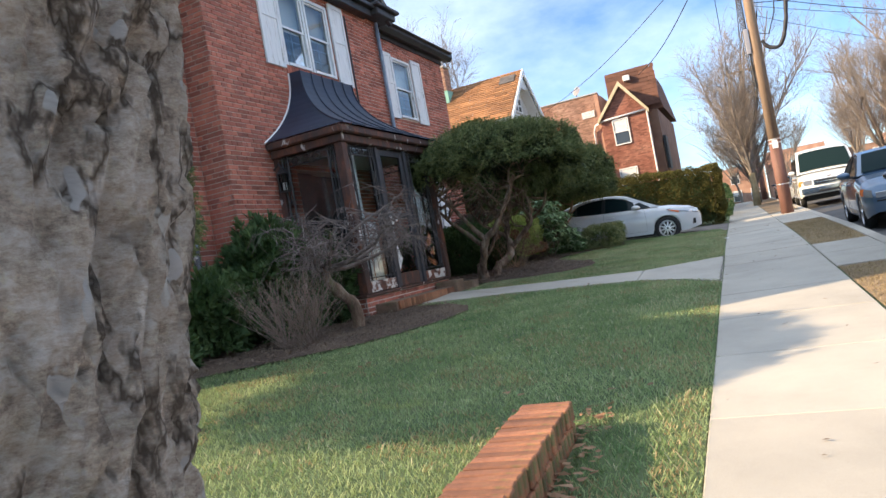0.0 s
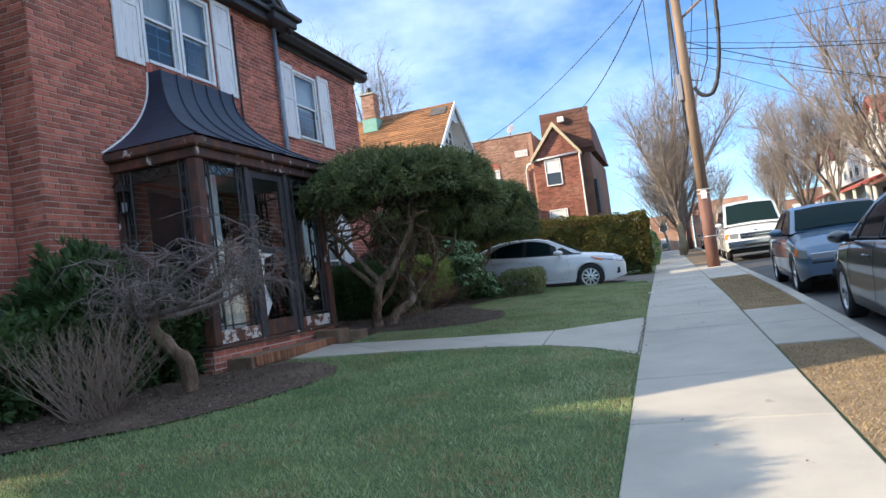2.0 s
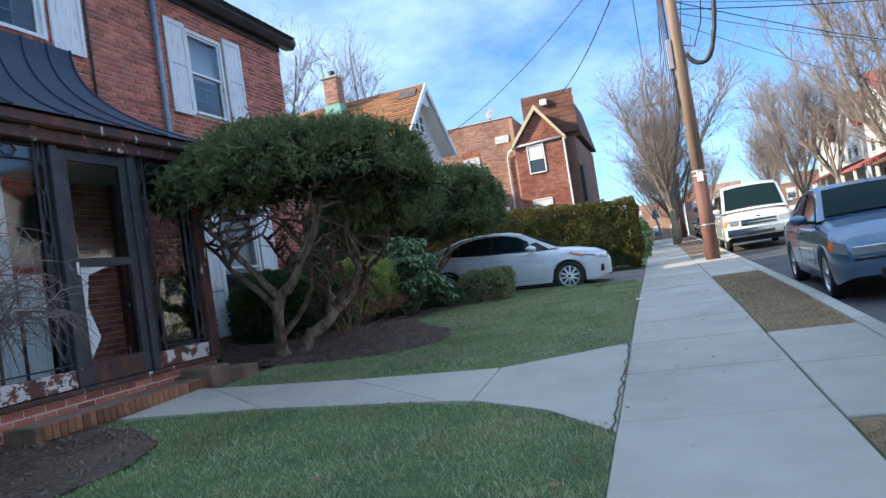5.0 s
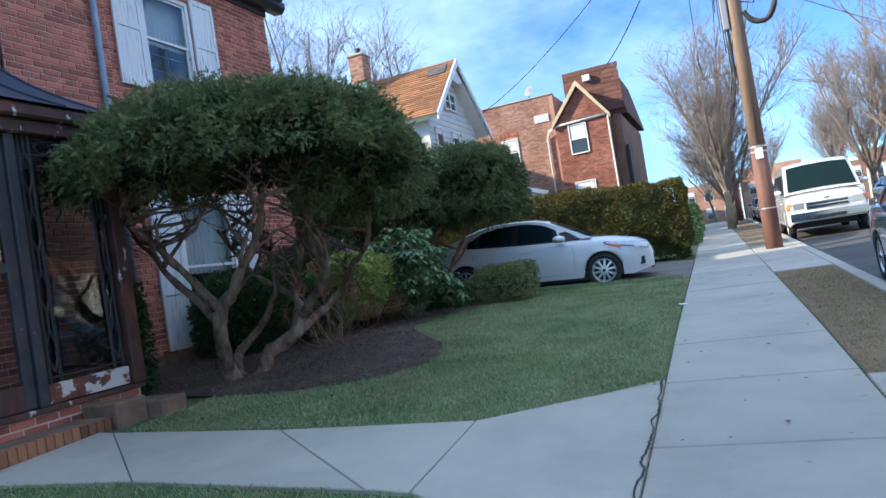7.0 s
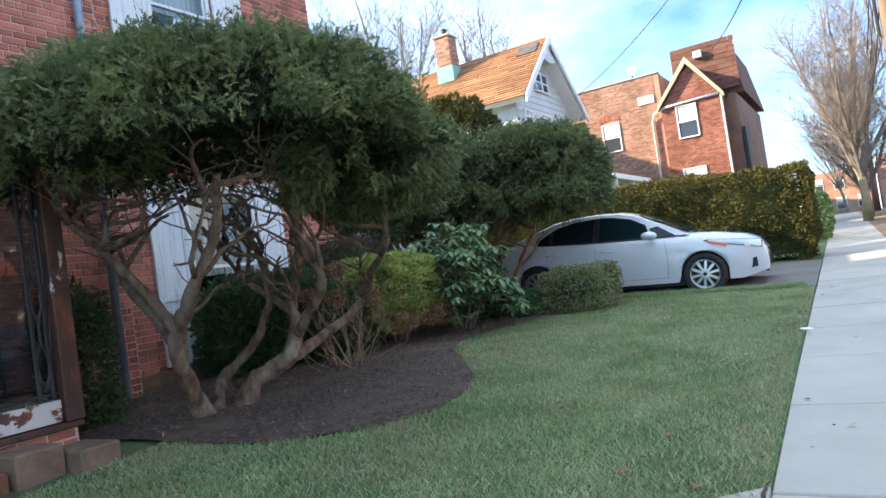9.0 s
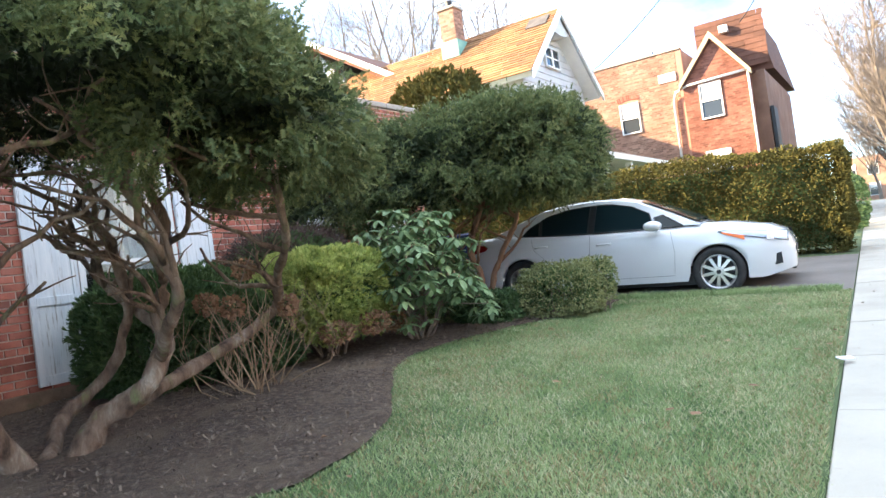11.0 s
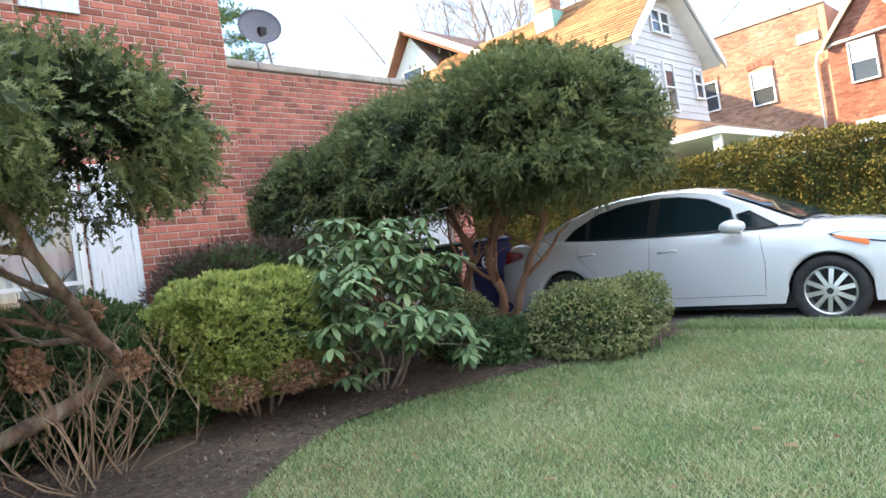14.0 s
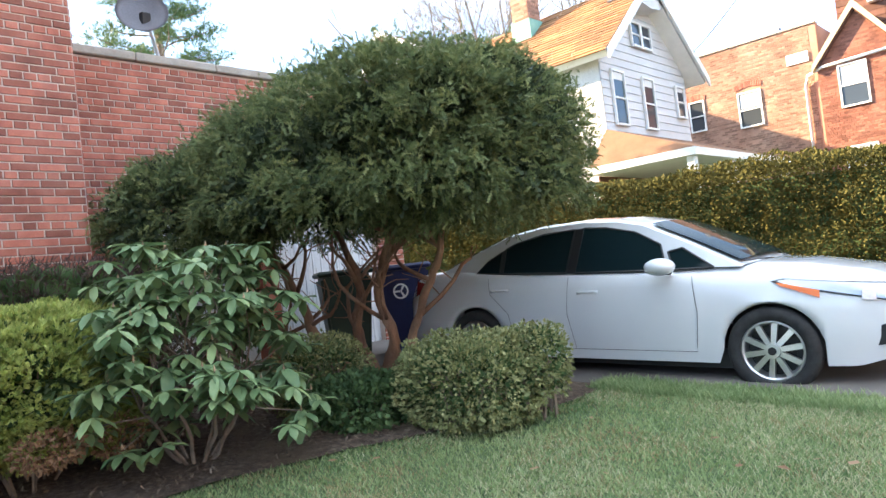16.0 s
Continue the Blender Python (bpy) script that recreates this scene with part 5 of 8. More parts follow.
def whip_bush(name, x, y, n, height, spread, mat, label, r=0.006, branch=2, curl=0.15):
    """Upright bare stems from one crown."""
    t = tagged(empty(name), label, "shrub")
    z = gz(x, y)
    many = n > 300
    for group in range(1 if many else n):
        bm = bmesh.new()
        for k in range(n if many else 1):
            a = rnd.uniform(0, 2 * math.pi)
            s = spread * math.sqrt(rnd.random())
            b = Vector((x + 0.17 * math.cos(a + 1), y + 0.17 * math.sin(a + 1), z - 0.02))
            e = Vector((x + s * math.cos(a), y + s * math.sin(a), z + height * rnd.uniform(0.55, 1.05)))
            pts = limb(bm, b, e, r, r * 0.45, curl, 5, 5)
            for _ in range(branch):
                p = pts[rnd.randint(2, 4)]
                limb(bm, p, p + Vector((rnd.uniform(-0.16, 0.16), rnd.uniform(-0.16, 0.16), rnd.uniform(0.1, 0.3))), r * 0.55, r * 0.25, 0.2, 3, 4)
        ob = part("twig_spray" if many else "stem", bm, mat, t)
        if many:
            ob["kind"] = "stuff"
    return t


whip_bush("dry_shrub", -5.05, 6.75, 135, 0.85, 0.78, TWIG, "dry straw-coloured bare shrub in the mulch", 0.0042, 3)
hyd = whip_bush("dry_hydrangea", -4.78, 14.40, 30, 0.9, 0.55, PALE_TWIG, "dry hydrangea stems with brown flower heads", 0.0052, 5, 0.75)
for x, y, z in ((-4.95, 14.55, 1.75), (-4.62, 14.1, 1.45), (-5.05, 14.2, 1.5), (-4.55, 14.62, 1.4)):
    p, d = shell(260, (x, y, z), (0.085, 0.085, 0.075), 0.2, 3, 1, 0.5)
    leaves("flower_head", p, d, DEAD_LEAF, hyd, 0.035, 0.8)
    part("stem", tube(bmesh.new(), [(-4.78, 14.4, 0.7), (x, y, z)], [0.009, 0.005], 5), PALE_TWIG, hyd)


def weeping_maple(x, y):
    t = tagged(empty("weeping_maple"), "small bare weeping maple with tangled grey twigs before the porch", "tree")
    z = gz(x, y)
    bm = bmesh.new()
    top = bent(bm, [(x, y, z - 0.05), (x + 0.0, y + 0.01, z + 0.28), (x - 0.12, y - 0.05, z + 0.5), (x - 0.26, y - 0.10, z + 0.68), (x - 0.30, y - 0.08, z + 0.86)], 0.105, 0.055, 10)[-1]
    part("trunk", bm, BARK, t, "stout greenish trunk", True)
    for k in range(9):
        bm = bmesh.new()
        a = 2 * math.pi * k / 9 + rnd.random() * 0.5
        e = top + Vector((0.7 * math.cos(a) + 0.32, 0.75 * math.sin(a) + 0.2, rnd.uniform(0.2, 0.75)))
        pts = limb(bm, top + Vector((0, 0, -0.04)), e, 0.034, 0.011, 0.5, 6, 7)
        for j in range(11):
            p = pts[rnd.randint(2, 6)]
            q = p + Vector((rnd.uniform(-0.45, 0.45), rnd.uniform(-0.45, 0.45), rnd.uniform(-0.12, 0.3)))
            p2 = limb(bm, p, q, 0.009, 0.004, 0.5, 4, 4)
            for _ in range(5):
                s = p2[rnd.randint(1, 4)]
                p3 = limb(bm, s, s + Vector((rnd.uniform(-0.3, 0.3), rnd.uniform(-0.3, 0.3), rnd.uniform(-0.3, 0.12))), 0.005, 0.002, 0.5, 4, 4)
                limb(bm, p3[2], p3[2] + Vector((rnd.uniform(-0.15, 0.15), rnd.uniform(-0.15, 0.15), rnd.uniform(-0.2, 0.05))), 0.003, 0.0015, 0.4, 3, 3)
        for _ in range(9):
            # long arching tendrils
            s = pts[rnd.randint(3, 6)]
            a2 = a + rnd.uniform(-0.9, 0.9)
            L = rnd.uniform(0.3, 0.75)
            o = Vector((math.cos(a2), math.sin(a2), 0))
            line = [s, s + o * L * 0.35 + Vector((0, 0, 0.10)), s + o * L * 0.7 + Vector((0, 0, 0.04)), s + o * L + Vector((0, 0, -rnd.uniform(0.05, 0.4)))]
            tube(bm, line, [0.006, 0.005, 0.0035, 0.002], 4)
            for _ in range(3):
                limb(bm, line[2], line[2] + Vector((rnd.uniform(-0.2, 0.2), rnd.uniform(-0.2, 0.2), rnd.uniform(-0.3, 0.05))), 0.0035, 0.0015, 0.5, 3, 3)
        part("branch", bm, MAPLE_TWIG, t)


weeping_maple(-4.86, 7.78)

# rhododendron: whorls of drooping leaves, each leaf a piece
rhodo = tagged(empty("rhododendron"), "leggy rhododendron with drooping grey-green leaves and pale buds", "shrub")
rx, ry = -4.66, 16.62
rz = gz(rx, ry)


def long_leaf(k):
    bm = bmesh.new()
    rows = []
    for i in range(5):
        t = i / 4
        w = 0.034 * math.sin(math.pi * (0.10 + 0.84 * t)) ** 0.6 + 0.001
        y, z = 0.155 * t, -k * t * t
        rows.append([bm.verts.new((-w, y, z + 0.006)), bm.verts.new((0, y, z)), bm.verts.new((w, y, z + 0.006))])
    for a, b in zip(rows, rows[1:]):
        for i in range(2):
            bm.faces.new((a[i], a[i + 1], b[i + 1], b[i]))
    return part("leaf", bm, RHODO, rhodo, "", True)


stock = [long_leaf(k) for k in (0.03, 0.06, 0.09)]
used = set()
heads = []
for k in range(112):
    a = rnd.uniform(0, 2 * math.pi)
    u = math.sqrt(rnd.random())
    h = rnd.uniform(0.05, 1.0)
    rr = (0.78 if h < 0.75 else 0.58) * u
    heads.append(Vector((rx + rr * math.cos(a), ry + rr * math.sin(a), rz + 0.20 + 1.32 * h * (1 - 0.25 * u * u))))
count = 0
for h in heads:
    n = 7
    tilt = rnd.uniform(-15, 15)
    a0 = rnd.uniform(0, 360)
    for j in range(n):
        if count >= 318:
            break
        i = rnd.randint(0, 2)
        o = stock[i] if i not in used else obj("leaf", stock[i].data, rhodo)
        used.add(i)
        o.matrix_local = Matrix.Translation(h) @ pose(0, 0, 0, tilt, 0, a0 + j * 360 / n + rnd.uniform(-12, 12)) @ pose(0, 0.01, 0, rnd.uniform(-40, 12), rnd.uniform(-15, 15), 0) @ Matrix.Scale(rnd.uniform(0.75, 1.2), 4)
        count += 1
bm = bmesh.new()
for h in heads:
    bmesh.ops.create_cone(bm, segments=5, radius1=0.009, radius2=0.001, depth=0.035, cap_ends=True, matrix=Matrix.Translation(h + Vector((0, 0, 0.022))))
part("bud_cluster", bm, PALE_TWIG, rhodo, "pale pointed buds")["kind"] = "stuff"
for k in range(9):
    a = 2 * math.pi * k / 9
    b = Vector((rx + 0.05 * math.cos(a), ry + 0.05 * math.sin(a), rz - 0.02))
    m = b + Vector((0.3 * math.cos(a), 0.3 * math.sin(a), 0.45))
    bm = bmesh.new()
    limb(bm, b, m, 0.014, 0.009, 0.15, 4, 6)
    part("stem", bm, TWIG, rhodo)
    for h in heads[k::9]:
        bm = bmesh.new()
        limb(bm, m, h, 0.007, 0.004, 0.15, 4, 4)
        part("stem", bm, TWIG, rhodo)
more = []
for h in heads + [h + Vector((rnd.uniform(-0.2, 0.2), rnd.uniform(-0.2, 0.2), rnd.uniform(-0.1, 0.08))) for h in heads + heads]:
    a0 = rnd.uniform(0, 6.28)
    for j in range(7):
        a = a0 + j * 0.9 + rnd.uniform(-0.2, 0.2)
        d = Vector((math.cos(a), math.sin(a), rnd.uniform(-1.0, 0.2))).normalized()
        s_ = d.cross(Vector((0, 0, 1))).normalized() * 0.029
        L = rnd.uniform(0.11, 0.16)
        p0 = h + Vector((0, 0, -0.02))
        n1, n2, tip = p0 + d * L * 0.35 + Vector((0, 0, 0.01)), p0 + d * L * 0.78 + Vector((0, 0, 0.002)), p0 + d * L + Vector((0, 0, -0.02))
        more.append([p0, n1 + s_ * 0.9, n2 + s_ * 0.85, tip, n2 - s_ * 0.85, n1 - s_ * 0.9, (n1 + n2) / 2 + Vector((0, 0, -0.008))])
polys("foliage", np.array(more), [(0, 1, 6), (1, 2, 6), (2, 3, 6), (3, 4, 6), (4, 5, 6), (5, 0, 6)], RHODO, rhodo, "", True)["kind"] = "stuff"

# clipped hedge beyond the driveway
hedge = tagged(empty("hedge"), "tall clipped hedge, olive green and browned on top", "hedge")
n = 120000
hx0, hx1, hy0, hy1 = -11.5, -0.82, 24.35, 25.95
pf = rg.random((n, 3))
face = rg.random(n)
P = np.empty((n, 3))
D = np.zeros((n, 3))
front, topm, end = face < 0.62, (face >= 0.62) & (face < 0.86), face >= 0.86
P[front] = np.stack([hx0 + (hx1 - hx0) * pf[front, 0], np.full(front.sum(), hy0), pf[front, 1]], 1)
P[topm] = np.stack([hx0 + (hx1 - hx0) * pf[topm, 0], hy0 + (hy1 - hy0) * pf[topm, 1], np.ones(topm.sum())], 1)
P[end] = np.stack([np.full(end.sum(), hx1), hy0 + (hy1 - hy0) * pf[end, 0], pf[end, 1]], 1)
D[front, 1], D[topm, 2], D[end, 0] = -1, 1, 1
zb = np.array([gz(x, y) for x, y in P[:, :2]])
zt = 2.66 + (-0.82 - P[:, 0]) * 0.045
tt = P[:, 2].copy()
P[:, 2] = zb + 0.03 + (zt - zb) * tt
bulge = lump(P, 1.3, 2.0)[:, None] * 0.16 + lump(P, 3.5, 5.0)[:, None] * 0.10
corner = np.clip((tt - 0.9) / 0.1, 0, 1)[:, None] * front[:, None] * 0.18 + np.clip((tt - 0.9) / 0.1, 0, 1)[:, None] * end[:, None] * 0.18 + np.clip(0.35 - tt, 0, 1)[:, None] * 0.5 * (front | end)[:, None]
P = P + D * (bulge - corner - 0.22 * rg.random((n, 1)) ** 2.5)
leaves("foliage", P, D, HEDGE, hedge, 0.044, 0.7)
part("inner_foliage", prism(bmesh.new(), [(hx0 + 0.2, 0.9), (hx1 - 0.3, 0.9), (hx1 - 0.3, 2.46), (hx0 + 0.2, 2.94)], "y", hy0 + 0.26, hy1 - 0.2), DARK_LEAF, hedge)
bm = bmesh.new()
for k in range(14):
    x = hx1 - 0.3 - k * 0.75
    limb(bm, (x, hy0 + 0.3, gz(x, 24.5) - 0.05), (x + rnd.uniform(-0.2, 0.2), hy0 + 0.4, 1.6), 0.03, 0.015, 0.2, 4, 5)
part("stem", bm, BARK, hedge)
# a second, shorter hedge further along the pavement
far_hedge = tagged(empty("hedge"), "small dark hedge further along the pavement", "hedge")
p, d = shell(6000, (-1.5, 33.0, 1.6), (0.7, 2.6, 0.8), 0.1, 1.5, 4, 0.2, -0.9, 0.6)
leaves("foliage", p, d, DARK_LEAF, far_hedge, 0.09, 0.7)

# the street tree at the start
tree = tagged(empty("street_tree"), "old street tree with flaky grey-brown bark and white paint flecks", "tree")
bm = bmesh.new()
NS, NZ = 220, 330
rings = []
cx, cy = -0.515, 0.27
for j in range(NZ + 1):
    z = -0.05 + 3.2 * j / NZ
    ring = []
    for i in range(NS):
        a = 2 * math.pi * i / NS
        q = Vector((math.cos(a), math.sin(a), z * 2.2))
        w = q * 5.0 + noise.noise_vector(q * 3.0) * 1.2
        crack = abs(noise.noise(w))
        plate = abs(noise.noise(q * 11.0 + noise.noise_vector(q * 6.0)))
        knot = max(0.0, noise.noise(q * 4.2 + Vector((5, 0, 0))) - 0.42)
        r = 0.176 + 0.016 * noise.noise(q * 1.2) + 0.016 * min(1.0, crack * 3.5) + 0.008 * min(1.0, plate * 3.5) - 0.07 * knot + 0.004 * noise.noise(q * 40) + 0.06 * max(0, 0.25 - z)
        ring.append(bm.verts.new((cx + 0.11 * (z - 1.35) + r * math.cos(a), cy + r * math.sin(a), z)))
    rings.append(ring)
for a, b in zip(rings, rings[1:]):
    for i in range(NS):
        bm.faces.new((a[i], a[(i + 1) % NS], b[(i + 1) % NS], b[i]))
part("trunk", bm, TRUNK, tree, "flaky bark", True)


def bare_tree(name, x, y, z, height, spread, label, levels=4, seed=0, trunk=0.16, parent=None, upright=0.55, mat=None, first=7, fork=0.22):
    """A leafless tree: trunk, limbs and fine twigs, each order thinner."""
    rr = random.Random(seed)
    t = parent or tagged(empty(name), label, "tree")
    bms = [bmesh.new(), bmesh.new(), bmesh.new()]
    def grow(p, d, length, r, level):
        pts = [p]
        q = p
        for i in range(3):
            d = (d + Vector((rr.uniform(-1, 1), rr.uniform(-1, 1), rr.uniform(-0.5, 0.8))) * 0.13).normalized()
            q = q + d * length / 3
            pts.append(q)
        tube(bms[min(level, 2)], pts, [r, r * 0.85, r * 0.7, r * 0.55], (7, 5, 4, 3, 3, 3)[level], level < 2)
        if level >= levels:
            return
        for k in range((first, 6, 7, 7, 3)[level]):
            a = rr.uniform(0, 2 * math.pi)
            side = Vector((math.cos(a), math.sin(a), 0.1))
            nd = (d * upright + side * spread * rr.uniform(0.45, 1.0) + Vector((0, 0, 0.42 if level < 2 else 0.22))).normalized()
            grow(pts[3] if k < 2 or level == 0 else pts[rr.randint(1, 3)], nd, (height * rr.uniform(0.24, 0.34) if level == 0 else length * rr.uniform(0.55, 0.82)), r * (0.45 if level < 2 else 0.38), level + 1)
    grow(Vector((x, y, z)), Vector((0, 0, 1)), height * fork, trunk, 0)
    for nm, bm in zip(("trunk", "limb", "twig_spray"), bms):
        ob = part(nm, bm, (mat if nm == "trunk" else None) or FAR_BARK, t)
        if nm != "trunk":
            ob["kind"] = "stuff"
    return t


bare_tree("limbs", cx + 0.17, cy, 2.9, 5.0, 0.8, "", 3, 3, 0.17, tree)
# ---- leafless street trees ahead ----
def twig_tree(x, y, height, width, label, seed, trunk=0.2, mat=None, leaders=9, fork=0.13, lean=0.0, dense=1.3, name="street_tree"):
    """A leafless tree with a low fork, upswept leaders and twigs all along them, so that its crown is a tall egg."""
    rr = random.Random(seed)
    t = tagged(empty(name), label, "tree", "leafless trees along the street" if name == "street_tree" else "tall trees behind the houses")
    base = Vector((x, y, G(y) - 0.05))
    f = base + Vector((lean * 0.3, 0, height * fork))
    bm = tube(bmesh.new(), [base, base.lerp(f, 0.5) + Vector((0.04, 0.03, 0)), f], [trunk * 1.15, trunk, trunk * 0.85], 10)
    part("trunk", bm, mat or FAR_BARK, t, "", True)
    limbs, fine = bmesh.new(), bmesh.new()
    def shoot(bm, p, d, length, r, up, n, sides):
        pts = [p]
        for i in range(n):
            d = (d + Vector((rr.uniform(-1, 1), rr.uniform(-1, 1), rr.uniform(-1, 1))) * 0.16 + Vector((0, 0, up))).normalized()
            pts.append(pts[-1] + d * length / n)
        tube(bm, pts, [r * (1 - 0.7 * i / n) for i in range(n + 1)], sides, False)
        return pts, d
    def rnd_dir(d, k):
        v = Vector((rr.gauss(0, 1), rr.gauss(0, 1), rr.gauss(0, 0.7))).normalized()
        return (d + v * k).normalized()
    for k in range(leaders):
        a = 2 * math.pi * (k + rr.random() * 0.8) / leaders
        out = width * (0.25 + 0.75 * rr.random()) / (height * 0.85)
        tall = height * (1 - fork) * rr.uniform(0.7, 1.0) * (1 - 0.25 * out)
        pts, d = shoot(limbs, f + Vector((0, 0, rr.uniform(-0.2, 0.3))), Vector((math.cos(a) * out * 1.5 + lean * 0.2, math.sin(a) * out * 1.5, 1)).normalized(), tall, trunk * rr.uniform(0.35, 0.55), 0.05, 7, 5)
        for j in range(int(13 * dense)):
            u = rr.uniform(0.12, 1.0)
            p = pts[min(7, int(u * 7))]
            dd = (pts[min(7, int(u * 7) + 1)] - pts[max(0, int(u * 7) - 1)]).normalized()
            p2, d2 = shoot(limbs, p, rnd_dir(dd, 0.75), height * rr.uniform(0.13, 0.26) * (1.1 - 0.5 * u), trunk * 0.12, 0.10, 4, 4)
            for q in range(7):
                p3, d3 = shoot(fine, p2[rr.randint(1, 4)], rnd_dir(d2, 0.8), height * rr.uniform(0.06, 0.13), trunk * 0.055, 0.06, 3, 3)
                for _ in range(4):
                    shoot(fine, p3[rr.randint(1, 3)], rnd_dir(d3, 0.9), height * rr.uniform(0.03, 0.07), trunk * 0.034, 0.02, 2, 3)
    for nm, bm in (("limb", limbs), ("twig_spray", fine)):
        part(nm, bm, FAR_BARK, t)["kind"] = "stuff"
    return t


twig_tree(0.25, 42.0, 10.8, 3.4, "leafless street tree with a yellowish trunk and upswept twigs", 21, 0.18, PALE_BARK, 12, 0.17)
twig_tree(0.40, 48.0, 7.5, 3.0, "leafless street tree further along the pavement", 22, 0.18)
twig_tree(9.7, 62.0, 13.0, 4.2, "leafless street tree across the road", 23, 0.22, None, 12)
twig_tree(10.3, 40.0, 13.5, 5.0, "leafless street tree with spreading twigs across the road", 24, 0.24, None, 12)
for k, (x, y) in enumerate(((10.2, 52.0), (9.8, 78.0), (0.5, 62), (13.0, 95.0), (-1.0, 90), (6.0, 110.0))):
    bare_tree("street_tree", x, y, G(y), 10.0 + k % 3, 0.5, "distant leafless street tree", 4, 40 + k, 0.2)
for k, (x, y, h, w) in enumerate(((-24.0, 45.0, 20.5, 6.0), (-29.5, 46.0, 20.0, 5.5), (-19.5, 48.0, 17.5, 4.5))):
    twig_tree(x, y, h, w, "tall leafless tree behind the houses", 60 + k, 0.24, None, 9, 0.3, 0.0, 0.8, "bare_tree")
# pine behind the garage wing
pine = tagged(empty("pine_tree"), "green pine behind the garage wing", "tree")
bm = tube(bmesh.new(), [(-19.0, 23.6, 0.8), (-18.9, 23.7, 6), (-19.0, 23.6, 11.5)], [0.22, 0.15, 0.05], 8)
pb = []
for k in range(70):
    z = 4.0 + 7.0 * k / 70
    a = k * 2.4
    L = 3.9 * (1 - (z - 4) / 9)
    e = Vector((-19.0 + L * math.cos(a), 23.6 + L * math.sin(a), z + 0.35))
    limb(bm, (-19.0, 23.6, z), e, 0.03, 0.01, 0.15, 3, 4)
    pb += [tuple(Vector((-19.0, 23.6, z)).lerp(e, rnd.uniform(0.5, 1.0)) + Vector((rnd.gauss(0, 0.16), rnd.gauss(0, 0.16), rnd.gauss(0, 0.1)))) for _ in range(110)]
part("trunk", bm, BARK, pine)
tufts("needles", np.array(pb), rg.normal(0, 1, (len(pb), 3)) + np.array([[0, 0, 0.6]]), DARK_LEAF, pine, 0.2, 6, 0.008, 0.8)

# ---- grass ----
def blades(name, pts, mat, height, label, width=0.004, lean=0.5):
    n = len(pts)
    base_pts = np.array([(x, y, gz(x, y) - 0.006 if x < edge_l(y) else G(y) - 0.02) for x, y in pts])
    a = rg.uniform(0, 2 * math.pi, n)
    w = np.stack([np.cos(a), np.sin(a), np.zeros(n)], 1) * width
    b = rg.uniform(0, 2 * math.pi, n)
    h = height * rg.uniform(0.5, 1.3, (n, 1))
    tip = np.stack([np.cos(b) * lean, np.sin(b) * lean, np.ones(n)], 1) * h * rg.uniform(0.5, 1.0, (n, 1))
    mid = tip * 0.55 + np.array([[0, 0, 1]]) * h * 0.12
    ob = polys(name, np.stack([base_pts - w, base_pts + w, base_pts + mid + w * 0.7, base_pts + tip, base_pts + mid - w * 0.7], 1), [(0, 1, 2, 4), (4, 2, 3)], mat)
    return tagged(ob, label, "grass", kind="stuff")


def scatter(n, x0, x1, y0, y1, keep):
    q = rg.random((n, 2)) * np.array([x1 - x0, y1 - y0]) + np.array([x0, y0])
    return [tuple(p) for p in q if keep(p[0], p[1])]


def thin(x, y):
    return in_lawn(x, y) and rnd.random() < 0.5 + 0.5 / (1 + max(0, abs(x) - 1.5) * 0.35)


blades("lawn_grass", scatter(190000, -7, -0.3, 1.2, 9.9, thin), GRASS, 0.036, "short green winter lawn before the porch", 0.003, 0.85)
blades("lawn_grass", scatter(190000, -4.6, -0.3, 10.9, 19.45, thin), GRASS, 0.036, "short green winter lawn by the driveway", 0.003, 0.85)


def patchy(x, y):
    return in_lawn(x, y) and (noise.noise((x * 1.3, y * 1.3, 4)) > 0.22 or x > edge_l(y) - 0.22 or noise.noise((x * 4, y * 4, 9)) > 0.42)


blades("dry_grass", scatter(90000, -5.0, -0.3, 1.2, 19.45, patchy), STRAW, 0.036, "dry straw patches in the lawn", 0.0035, 0.9)


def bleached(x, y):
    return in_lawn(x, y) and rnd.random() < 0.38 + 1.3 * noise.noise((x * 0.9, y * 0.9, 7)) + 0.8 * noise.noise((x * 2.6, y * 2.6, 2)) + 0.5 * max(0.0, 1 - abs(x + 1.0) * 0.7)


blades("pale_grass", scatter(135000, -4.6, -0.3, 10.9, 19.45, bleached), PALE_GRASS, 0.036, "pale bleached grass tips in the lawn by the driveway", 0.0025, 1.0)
blades("pale_grass", scatter(22000, -3.6, -0.3, 3.0, 9.9, lambda x, y: bleached(x, y) and rnd.random() < 0.15 + 0.85 * (math.hypot(x + 1.0, y - 8.2) < 1.1)), PALE_GRASS, 0.042, "pale worn grass where the lawn meets the walk", 0.0035, 0.8)


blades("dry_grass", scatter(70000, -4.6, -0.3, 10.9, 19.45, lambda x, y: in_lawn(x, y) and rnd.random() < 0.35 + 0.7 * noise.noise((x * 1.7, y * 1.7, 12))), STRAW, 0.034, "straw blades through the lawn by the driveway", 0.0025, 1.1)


def in_verge(x, y):
    return edge_r(y) + 0.02 < x < kerb_x(y) - 0.02 and not 8.9 < y < 11.8 and y < 18.6


